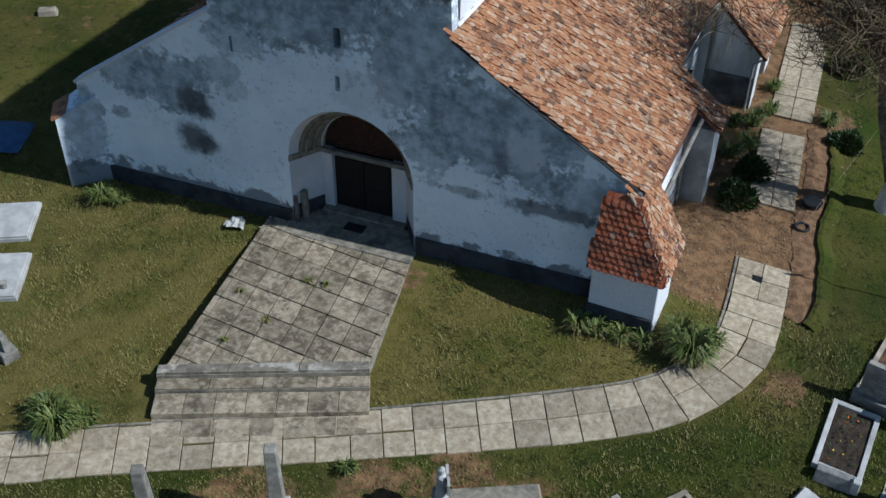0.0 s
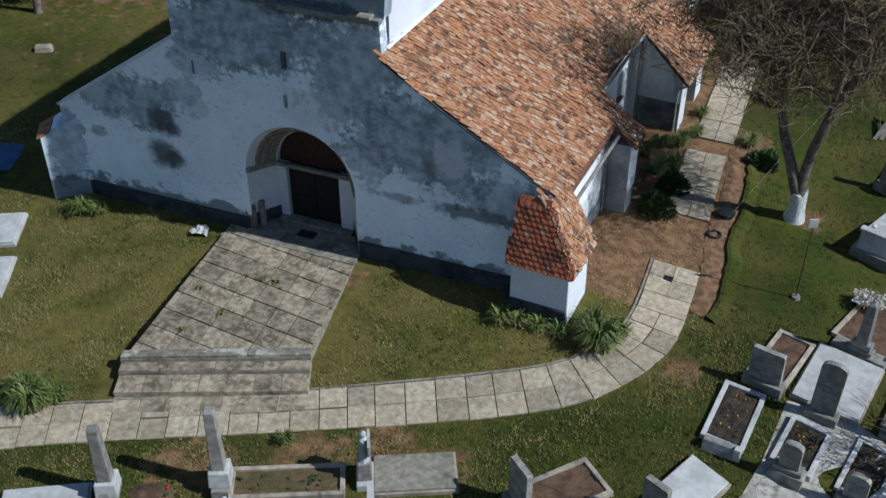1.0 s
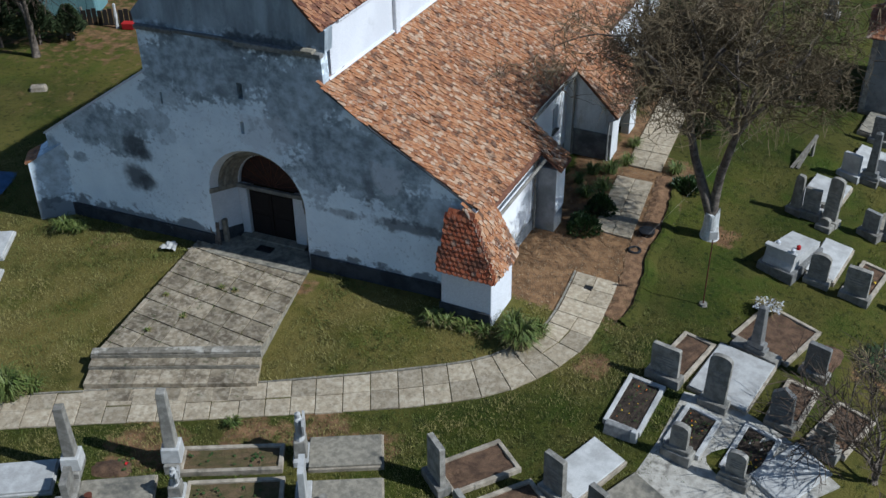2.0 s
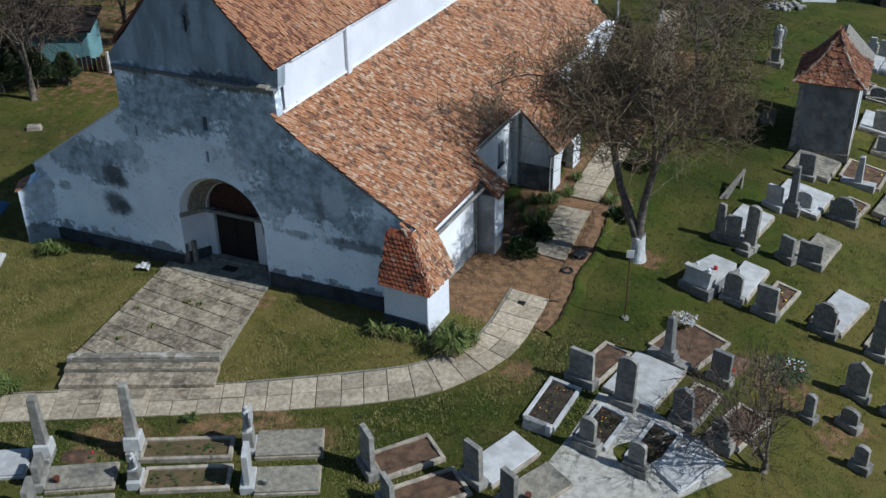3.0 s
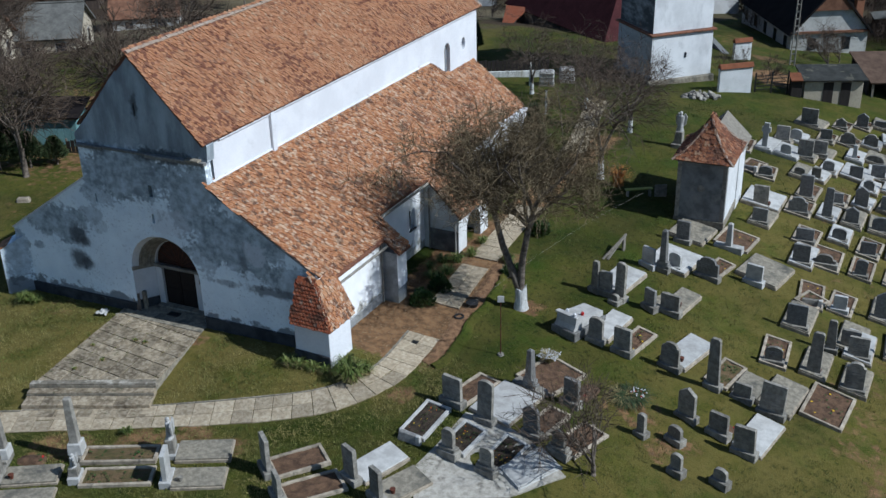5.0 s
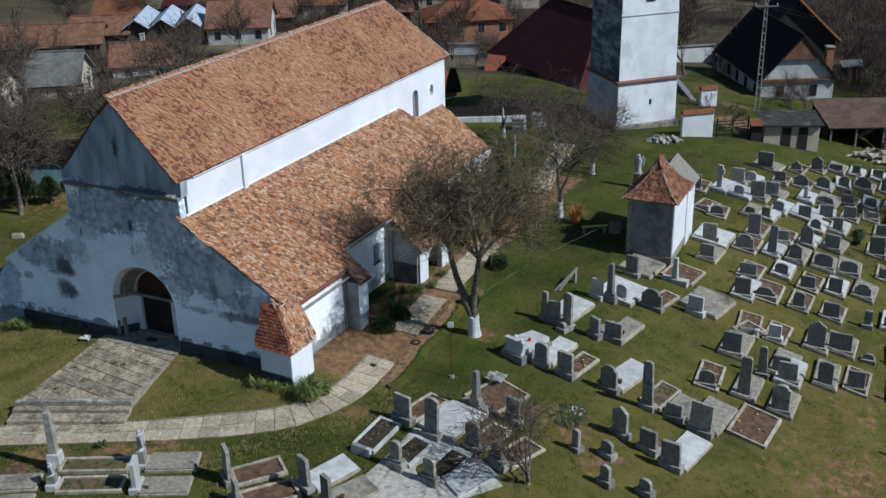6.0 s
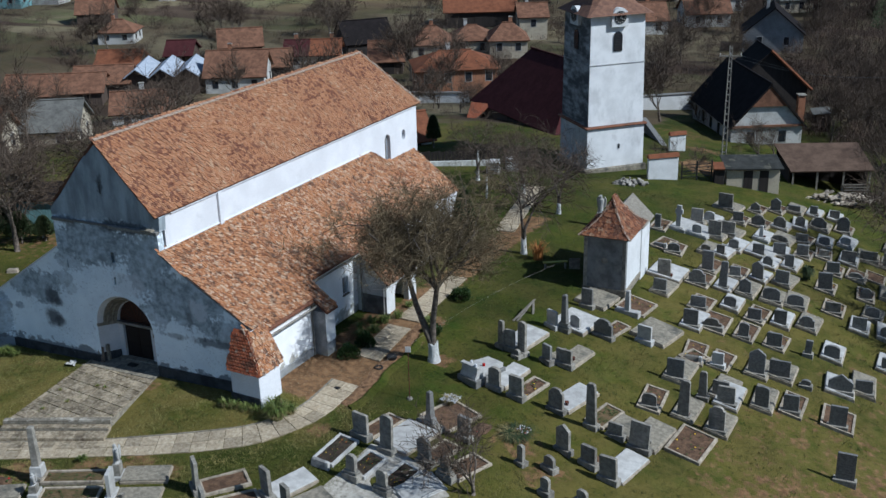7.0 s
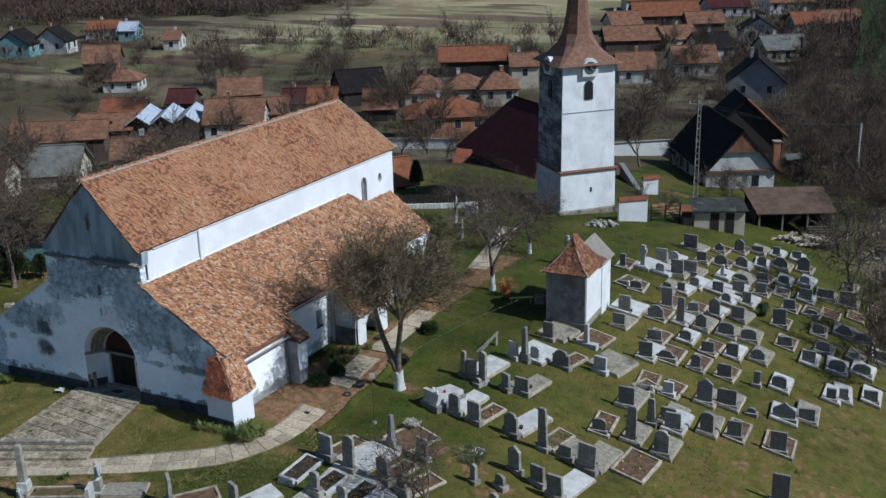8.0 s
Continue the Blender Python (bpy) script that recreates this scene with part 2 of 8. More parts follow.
def paving_material(name, grime=0.68, lichen=0.5, tone=0.8):
    """Old cast slabs: worn pale faces, ragged grime and moss, grit."""
    k = Nodes(name, 0.92, 0.2)
    col = k.mix(k.ramp(k.noise(4.5, 12.0), 0.33, 0.67), (0.48, 0.395, 0.275), (0.35, 0.278, 0.185))
    col = k.mix(k.math("MULTIPLY", k.ramp(k.noise(13.0, 14.0), 0.48, 0.66), 0.4), col, (0.15, 0.125, 0.09))
    col = k.mix(k.math("MULTIPLY", k.ramp(k.noise(1.9, 14.0), 0.58 - grime * 0.24, 0.86 - grime * 0.24), grime), col, (0.14, 0.108, 0.072))
    col = k.mix(k.math("MULTIPLY", k.ramp(k.noise(6.0, 14.0), 0.44, 0.66), 0.6), col, (0.61, 0.525, 0.395))
    col = k.mix(k.math("MULTIPLY", k.ramp(k.noise(3.4, 12.0), 0.6, 0.7), lichen), col, (0.09, 0.1, 0.045))
    r = k.ramp(k.n.new("ShaderNodeObjectInfo").outputs["Random"], 0.0, 1.0, 0.8, 1.14)
    h = k.n.new("ShaderNodeHueSaturation")
    k.l.new(r, h.inputs["Value"])
    k.l.new(col, h.inputs["Color"])
    return k.done(h.outputs[0], 0.7, 35.0, 0.015, tone)


M_FACADE = facade_material()
M_WHITE = mat("white_limewash", (0.76, 0.76, 0.755), (0.66, 0.66, 0.65), 0.8, 0.9, 0.3, 25, c3=(0.45, 0.44, 0.4), scale3=0.5, lo3=0.62, hi3=0.75)
# sunlit walls' limewash, held darker than the shaded west front's to even their light
M_CLEAN = mat("toned_limewash", (0.84, 0.84, 0.86), (0.74, 0.74, 0.76), 0.6, 0.9, 0.25, 25, c3=(0.6, 0.6, 0.6), scale3=1.1, lo3=0.6, hi3=0.76)
# dark plaster, taken to near black to hold the shadow along the wall foot
M_PLINTH = mat("dark_shaded_plinth", (0.075, 0.078, 0.083), (0.035, 0.037, 0.04), 1.5, 0.9, 0.5, 30, c3=(0.3, 0.31, 0.32), scale3=0.8, lo3=0.62, hi3=0.72)
M_GREYWALL = mat("mottled_grey_plaster", (0.38, 0.385, 0.385), (0.22, 0.225, 0.225), 1.3, 0.9, 0.5, 30, c3=(0.34, 0.33, 0.28), scale3=0.5)
M_DAMP = mat("dark_damp_render", (0.2, 0.195, 0.185), (0.1, 0.098, 0.094), 1.6, 0.9, 0.5, 30, c3=(0.3, 0.29, 0.26), scale3=0.9)
M_PORCH = mat("stained_porch_plaster", (0.84, 0.84, 0.81), (0.62, 0.62, 0.59), 1.2, 0.9, 0.4, 30, c3=(0.3, 0.25, 0.13), scale3=0.9, lo3=0.55, hi3=0.72, stretch=(1.6, 1.6, 0.5))


def south_material():
    """Bright limewash with a grimy, flaking foot and faint runs."""
    k = Nodes("south_limewash")
    col = k.mix(k.ramp(k.noise(0.8, 6.0), 0.35, 0.7), (0.84, 0.84, 0.845), (0.74, 0.74, 0.74))
    col = k.mix(k.ramp(k.noise(2.2, 10.0, (1, 1, 0.35)), 0.58, 0.74, 0.0, 0.4), col, (0.5, 0.49, 0.46))
    foot = k.math("ADD", k.axis(2), k.ramp(k.noise(1.5, 12.0), 0.2, 0.8, -0.7, 0.7))
    grime = k.mix(k.ramp(k.noise(3.0, 12.0), 0.35, 0.65), (0.4, 0.38, 0.32), (0.2, 0.19, 0.165))
    col = k.mix(k.ramp(foot, 0.35, 0.7, 0.9, 0.0), col, grime)
    return k.done(col, 0.45, 26.0, 0.02, 1.0)


M_SOUTH = south_material()
M_NOSING = mat("worn_pale_nosing", (0.26, 0.23, 0.18), (0.15, 0.13, 0.1), 4, 0.9, 0.5, 40, c3=(0.46, 0.42, 0.35), scale3=1.6, lo3=0.54, hi3=0.62)
M_APRON = mat("pale_poured_concrete", (0.52, 0.48, 0.41), (0.34, 0.31, 0.26), 4, 0.9, 0.5, 40, c3=(0.2, 0.18, 0.15), scale3=2.0, lo3=0.58, hi3=0.7)
M_TILE = tile_material("clay_roof_tile", False)
RED = ((0.0, (0.33, 0.085, 0.035)), (0.25, (0.4, 0.115, 0.05)), (0.55, (0.34, 0.1, 0.045)), (0.75, (0.43, 0.15, 0.07)), (0.9, (0.38, 0.24, 0.16)), (0.94, (0.24, 0.085, 0.045)))
DARK = ((0.0, (0.13, 0.046, 0.027)), (0.3, (0.18, 0.062, 0.034)), (0.55, (0.09, 0.038, 0.025)), (0.75, (0.24, 0.1, 0.055)), (0.92, (0.25, 0.16, 0.1)), (0.97, (0.1, 0.05, 0.035)))
M_TILE_RED = tile_material("red_fishscale_tile", True, RED, 0.3)
M_TILE_DARK = tile_material("dark_mossy_tile", False, DARK, 0.3)
NAVE = ((0.0, (0.34, 0.152, 0.072)), (0.25, (0.385, 0.185, 0.092)), (0.5, (0.32, 0.136, 0.063)), (0.68, (0.415, 0.222, 0.118)), (0.84, (0.2, 0.085, 0.042)), (0.93, (0.43, 0.285, 0.175)))
MIXED = ((0.0, (0.17, 0.062, 0.03)), (0.3, (0.24, 0.092, 0.042)), (0.55, (0.1, 0.042, 0.026)), (0.75, (0.33, 0.145, 0.07)), (0.92, (0.32, 0.2, 0.12)), (0.97, (0.12, 0.055, 0.036)))
M_TILE_CHAPEL = tile_material("mixed_red_tile", False, MIXED, 0.3)
M_TILE_NAVE = tile_material("sunbleached_roof_tile", False, NAVE, 0.25, 0.3, 0.85)
M_CHAPEL = mat("dark_grey_plaster", (0.26, 0.265, 0.26), (0.14, 0.143, 0.141), 1.3, 0.9, 0.5, 30, c3=(0.32, 0.315, 0.285), scale3=0.7)
M_TILE_OBJ = tile_material("clay_roof_tile_single", True)
M_DECK = mat("roof_underlay", (0.2, 0.09, 0.05), (0.14, 0.06, 0.04), 6, 0.9, 0.3, 30)
M_MORTAR = mat("ridge_mortar", (0.42, 0.34, 0.27), (0.3, 0.21, 0.15), 5, 0.9, 0.5, 40)
M_CONCRETE = paving_material("worn_concrete_slab", 0.45, 0.35)
M_TERRACE = paving_material("grimy_terrace_slab", 0.88, 0.8, 0.7)
M_STEP = mat("old_concrete_step", (0.34, 0.3, 0.23), (0.2, 0.178, 0.138), 5, 0.9, 0.45, 50, c3=(0.1, 0.095, 0.08), scale3=1.0)
M_WOOD = mat("dark_stained_wood", (0.02, 0.013, 0.011), (0.012, 0.009, 0.008), 6, 0.7, 0.3, 60, stretch=(6, 6, 0.6))
M_WOOD_FAN = mat("dark_red_brown_boards", (0.06, 0.024, 0.016), (0.03, 0.014, 0.011), 5, 0.75, 0.3, 60)
M_WOOD_RED = mat("red_brown_wood", (0.14, 0.045, 0.025), (0.07, 0.025, 0.016), 6, 0.7, 0.3, 60)
M_WOOD_GREY = mat("grey_weathered_wood", (0.3, 0.27, 0.22), (0.18, 0.16, 0.13), 6, 0.85, 0.4, 60)
M_BANK = mat("crumbly_brown_earth", (0.29, 0.165, 0.085), (0.14, 0.078, 0.04), 4, 0.95, 0.9, 25, bump_dist=0.05)
M_SOIL = mat("bare_soil", (0.175, 0.103, 0.06), (0.085, 0.05, 0.03), 3.5, 0.95, 0.9, 25, bump_dist=0.05)
M_SOIL_DARK = mat("damp_black_soil", (0.07, 0.05, 0.034), (0.035, 0.025, 0.018), 3.5, 0.95, 0.9, 25, bump_dist=0.05)
M_WEEDY = mat("weedy_earth", (0.17, 0.11, 0.058), (0.09, 0.078, 0.028), 2.2, 0.95, 0.9, 25, bump_dist=0.05)
M_BARK = mat("grey_brown_bark", (0.22, 0.18, 0.145), (0.085, 0.068, 0.054), 5, 0.95, 0.8, 30)
M_TWIG = mat("brown_twigs", (0.12, 0.085, 0.06), (0.075, 0.055, 0.04), 3, 0.95, 0.2, 30)
M_STONE_W = mat("white_marble", (0.56, 0.545, 0.515), (0.41, 0.395, 0.37), 2.5, 0.6, 0.15, 40, c3=(0.4, 0.4, 0.38), scale3=1.2, lo3=0.62, hi3=0.78, objrand=0.1)
M_STONE_G = mat("grey_cement_stone", (0.34, 0.315, 0.27), (0.2, 0.182, 0.152), 4, 0.85, 0.4, 50, c3=(0.13, 0.13, 0.115), scale3=1.5, lo3=0.55, hi3=0.7, objrand=0.22)
M_STONE_D = mat("dark_granite", (0.27, 0.262, 0.245), (0.165, 0.16, 0.15), 8, 0.45, 0.1, 60, objrand=0.2)
M_KERB = mat("weathered_cement_kerb", (0.46, 0.39, 0.3), (0.28, 0.235, 0.175), 3.5, 0.9, 0.5, 40, c3=(0.14, 0.125, 0.1), scale3=1.6, lo3=0.58, hi3=0.72, objrand=0.15)
M_LETTER = mat("faded_lettering", (0.27, 0.26, 0.24), (0.2, 0.19, 0.18), 8, 0.7, 0.1, 60)
M_IRON = mat("dark_iron", (0.05, 0.05, 0.052), (0.03, 0.03, 0.03), 8, 0.5, 0.2, 60, metal=0.6)
# pale base colour puts the sky's reflection into the panes
M_GLASS_PALE = mat("sky_pale_glass", (0.3, 0.33, 0.37), (0.2, 0.225, 0.26), 3, 0.25, 0.02, 8, spec=0.5)
M_GLASS = mat("dark_window_glass", (0.03, 0.035, 0.045), (0.02, 0.022, 0.03), 2, 0.12, 0.02, 8, spec=0.6)


# ---- mesh helpers ----
def part(name, bm, material, parent=None, label=""):
    me = bpy.data.meshes.new(name)
    bmesh.ops.recalc_face_normals(bm, faces=bm.faces)
    bm.to_mesh(me)
    bm.free()
    me.materials.append(material)
    ob = new(name, me)
    if parent is not None:
        ob.parent = parent
    if label:
        ob["label"] = label
    return ob


def raw(name, verts, faces, material, parent=None, smooth=False):
    me = bpy.data.meshes.new(name)
    me.from_pydata(verts, [], faces)
    me.materials.append(material)
    if smooth:
        me.polygons.foreach_set("use_smooth", [True] * len(me.polygons))
    ob = new(name, me)
    if parent is not None:
        ob.parent = parent
    return ob


def thing(name, label, category, place=(0, 0, 0), rz=0.0, group="", kind=""):
    ob = new(name)
    ob.empty_display_size = 0.2
    ob.matrix_basis = pose(*place, 0, 0, rz)
    return tagged(ob, label, category, group, kind)


def box(bm, x0, x1, y0, y1, z0, z1, bevel=0.0, taper=(1.0, 1.0), turn=None):
    """A box, its top shrunk by taper, with softened edges."""
    cx, cy = (x0 + x1) / 2, (y0 + y1) / 2
    vs = []
    for z, kx, ky in ((z0, 1, 1), (z1, *taper)):
        for sx, sy in ((-1, -1), (1, -1), (1, 1), (-1, 1)):
            vs.append(bm.verts.new((cx + sx * (x1 - x0) / 2 * kx, cy + sy * (y1 - y0) / 2 * ky, z)))
    fs = [bm.faces.new([vs[k] for k in f]) for f in ((3, 2, 1, 0), (4, 5, 6, 7), (0, 1, 5, 4), (1, 2, 6, 5), (2, 3, 7, 6), (3, 0, 4, 7))]
    if bevel:
        bmesh.ops.bevel(bm, geom=list({e for f in fs for e in f.edges}), offset=bevel, segments=1, affect="EDGES")
    if turn is not None:
        bmesh.ops.transform(bm, matrix=turn, verts=vs if not bevel else [v for v in bm.verts if v.is_valid])
    return bm


def fresh(*args, **kw):
    return box(bmesh.new(), *args, **kw)


def plate(outline, holes=(), depth=0.3, place=None):
    """A flat wall from an outline (u, v) with holes, of the given depth. u runs along x, v up, the depth towards +y."""
    bm = bmesh.new()
    edges = []
    for loop in (outline, *holes):
        vs = [bm.verts.new((u, 0, v)) for u, v in loop]
        edges += [bm.edges.new((vs[k], vs[(k + 1) % len(vs)])) for k in range(len(vs))]
    bmesh.ops.triangle_fill(bm, use_beauty=True, use_dissolve=False, edges=edges, normal=(0, -1, 0))
    ret = bmesh.ops.extrude_face_region(bm, geom=list(bm.faces))
    bmesh.ops.translate(bm, vec=(0, depth, 0), verts=[v for v in ret["geom"] if isinstance(v, bmesh.types.BMVert)])
    if place is not None:
        bmesh.ops.transform(bm, matrix=place, verts=bm.verts)
    return bm


def arch(x0, x1, z0, spring, rise, n=10):
    """The outline of an arched opening."""
    c, r = (x0 + x1) / 2, (x1 - x0) / 2
    pts = [(x0, z0), (x1, z0), (x1, spring)]
    pts += [(c + r * math.cos(math.pi * k / n), spring + rise * math.sin(math.pi * k / n)) for k in range(1, n)]
    return pts + [(x0, spring)]


def solid(bm, quads):
    """Adds faces from lists of corner points, welding equal corners."""
    seen = {}
    for q in quads:
        vs = []
        for p in q:
            k = tuple(round(c, 4) for c in p)
            if k not in seen:
                seen[k] = bm.verts.new(p)
            vs.append(seen[k])
        bm.faces.new(vs)
    return bm


def slab_from(poly, depth):
    """A flat slab below a polygon in space."""
    bm = bmesh.new()
    f = bm.faces.new([bm.verts.new(p) for p in poly])
    f.normal_update()
    d = f.normal * (-depth if f.normal.z > 0 else depth)
    ret = bmesh.ops.extrude_face_region(bm, geom=[f])
    bmesh.ops.translate(bm, vec=d, verts=[v for v in ret["geom"] if isinstance(v, bmesh.types.BMVert)])
    return bm


def tube(bm, pts, radii, sides=6):
    """A tapering tube through points."""
    rings = []
    for k, p in enumerate(pts):
        a = Vector(pts[max(k - 1, 0)])
        b = Vector(pts[min(k + 1, len(pts) - 1)])
        q = (b - a).to_track_quat("Z", "Y")
        rings.append([bm.verts.new(Vector(p) + q @ Vector((radii[k] * math.cos(2 * math.pi * s / sides), radii[k] * math.sin(2 * math.pi * s / sides), 0))) for s in range(sides)])
    for r0, r1 in zip(rings, rings[1:]):
        for s in range(sides):
            bm.faces.new((r0[s], r0[(s + 1) % sides], r1[(s + 1) % sides], r1[s]))
    if sides > 2:
        bm.faces.new(rings[0][::-1])
        bm.faces.new(rings[-1])
    return bm


# ---- ground ----
def soft(v, k):
    return k * np.log1p(np.exp(np.clip(np.asarray(v, float) / k, -40, 40)))


def step(a, b, v):
    u = np.clip((np.asarray(v, float) - a) / (b - a), 0, 1)
    return u * u * (3 - 2 * u)


def ground_z(x, y):
    """Height of the churchyard hill, the valley round it and the far slopes."""
    x, y = np.asarray(x, float), np.asarray(y, float)
    s = soft(np.minimum(x, 46) - 15, 2.0)
    near = -0.05 - 0.72 * step(0.5, -6, y) - 0.1 * s - 0.0032 * s * s - 0.014 * s * np.clip(y, 0, 45) / 10 - 0.05 * soft(np.minimum(y, 80) - 30, 4.0)
    near = near - 0.25 * step(9.0, 13.0, x) * step(16, 4, y) * step(-3, 2, y)
    r = np.hypot(x - 5, y - 18)
    far = -7.0 + 0.02 * soft(r - 260, 40) + 2.5 * np.sin(x / 95 + 1.0) * step(150, 400, r) * 0.6 + 3.0 * np.sin(y / 130) * step(200, 500, r)
    far = far + 0.12 * soft(r - 520, 60)
    near = near - 1.3 * np.exp(-((x - 15) ** 2 + (y - 71) ** 2) / 72.0)
    w = step(38, 85, r)
    return near * (1 - w) + far * w


def gz(x, y):
    return float(ground_z(x, y))


def axis_steps(lo, hi, fine, far):
    mid = list(np.arange(lo, hi + 1e-6, fine))
    out, d = [], fine
    v = hi
    while v < far:
        d *= 1.13
        v += d
        out.append(v)
    left, d, v = [], fine, lo
    while v > -far:
        d *= 1.13
        v -= d
        left.append(v)
    return np.array(left[::-1] + mid + out)


gx, gy = axis_steps(-16, 40, 0.4, 2600), axis_steps(-16, 56, 0.4, 2600)
GX, GY = np.meshgrid(gx, gy)
GZ = ground_z(GX, GY)
near_mask = (np.hypot(GX - 5, GY - 18) < 70)
GZ = GZ + near_mask * 0.02 * np.sin(GX * 2.1 + np.sin(GY * 1.7)) * np.sin(GY * 1.3 + np.cos(GX * 0.9))
nx, ny = len(gx), len(gy)
idx = np.arange(nx * ny).reshape(ny, nx)
faces = np.stack([idx[:-1, :-1], idx[:-1, 1:], idx[1:, 1:], idx[1:, :-1]], -1).reshape(-1, 4)
ground = raw("ground", np.stack([GX, GY, GZ], -1).reshape(-1, 3).tolist(), faces.tolist(), ground_material(), smooth=True)
tagged(ground, "green and straw-coloured spring grass over churchyard hill and valley", "ground", kind="structure")


def spot(x, y, r0, r1):
    """A soft round mask over the ground grid."""
    return step(r1, r0, np.hypot(GX - x, GY - y))


soil = step(8.2, 8.6, GX) * step(13.3, 12.5, GX) * step(0.9, 1.8, GY) * step(13.5, 12.2, GY)
soil = np.maximum(soil, step(9.0, 9.4, GX) * step(11.8, 11.0, GX) * step(12, 13, GY) * step(34, 30, GY) * 0.8)
for px, py, r0, r1, a in ((14.9, 8.4, 0.3, 1.2, 0.8), (6.8, -6.3, 0.4, 1.4, 0.75), (5.2, -7.6, 0.5, 1.8, 0.7), (8.5, -6.2, 0.4, 1.3, 0.7), (2.5, -9.0, 0.6, 2.0, 0.7), (13.2, -0.6, 0.3, 1.0, 0.8), (21.5, 3.5, 0.8, 2.2, 0.55), (23.6, 2.0, 0.6, 2.0, 0.5),
                          (30.0, 12.0, 1.5, 5.0, 0.35), (34.0, 14.0, 2.0, 6.0, 0.4), (37.0, 22.0, 3.0, 8.0, 0.35), (33.0, 8.0, 2.0, 6.0, 0.3), (22.6, 10.2, 0.2, 0.9, 0.5), (16.8, 53.5, 1.2, 4.0, 0.8), (14.5, 61.0, 1.0, 4.0, 0.6), (9.0, 72.0, 2.0, 6.0, 0.4), (31.0, 8.5, 2.0, 5.0, 0.35), (35.0, 6.0, 3.0, 7.0, 0.55), (39.0, 12.0, 2.0, 6.0, 0.55), (28.0, 20.0, 1.0, 3.0, 0.3), (24.0, 27.0, 1.0, 3.5, 0.3), (29.0, 30.0, 2.0, 5.0, 0.3), (26.0, 36.0, 2.0, 6.0, 0.3), (-1.5, -1.1, 0.2, 0.9, 0.55), (2.9, -1.1, 0.2, 0.9, 0.6), (-5.0, -1.3, 0.3, 1.5, 0.45), (-11.0, 14.0, 3.0, 9.0, 0.45), (-14.5, 8.0, 2.0, 6.0, 0.3), (-20.0, 20.0, 6.0, 16.0, 0.6)):
    soil = np.maximum(soil, a * spot(px, py, r0, r1))
soil = np.maximum(soil, 0.14 * step(19, 24, GX) * step(4, 9, GY) * step(46, 40, GY))
dist = np.hypot(GX - 5, GY - 18)
far_m = step(34, 60, dist) * (1 - 0.9 * step(3, 7, GX) * step(34, 28, GX) * step(98, 90, GY))
dry_m = step(14.5, 11.0, GX) * step(3.0, 0.5, GY) * (1 - step(-5.2, -7.5, GY - 0.5 * (GX - 4)))
dry_m = np.maximum(dry_m, step(-6.0, -8.5, GX) * 0.3)
dry_m = np.maximum(dry_m, 0.7 * step(17, 24, GX) * step(50, 44, GY))
meadow = step(150, 185, dist) * step(-150, -118, GX) * step(-45, -70, GX)
for name, values in (("soil", soil), ("far", far_m), ("dry", dry_m), ("meadow", meadow)):
    layer = ground.data.attributes.new(name, "FLOAT", "POINT")
    layer.data.foreach_set("value", values.reshape(-1).astype(np.float32))


# ---- roof tiles ----
def tile_mesh(w=0.148, length=0.27, t=0.022):
    """One beaver-tail clay tile: u across, v up the slope, its rounded tail at v = 0."""
    tail = [(-w / 2, 0.05), (-w / 3.2, 0.013), (0, 0.0), (w / 3.2, 0.013), (w / 2, 0.05)]
    top = [(u, v, 0.042) for u, v in tail] + [(w / 2, length, 0.006), (-w / 2, length, 0.006)]
    low = [(u, v, 0.042 - t) for u, v in tail]
    faces = [(0, 1, 2, 3, 4, 5, 6)] + [(7 + k, 8 + k, k + 1, k) for k in range(4)] + [(7, 0, 6), (11, 5, 4)]
    return top + low, faces


TILE_V, TILE_F = tile_mesh()
TILE_ME = bpy.data.meshes.new("tile")
TILE_ME.from_pydata(TILE_V, [], TILE_F)
TILE_ME.materials.append(M_TILE_OBJ)
SCALE_ME = bpy.data.meshes.new("tile")
tail = [(0.1 * math.cos(math.pi * (1 + k / 8)), 0.1 + 0.1 * math.sin(math.pi * (1 + k / 8))) for k in range(9)]
SCALE_ME.from_pydata([(u, v, 0.075) for u, v in tail] + [(0.1, 0.36, 0.01), (-0.1, 0.36, 0.01)] + [(u, v, 0.035) for u, v in tail], [],
                     [tuple(range(11))] + [(11 + k, 12 + k, k + 1, k) for k in range(8)] + [(11, 0, 10), (19, 9, 8)])
SCALE_ME.materials.append(M_TILE_RED)


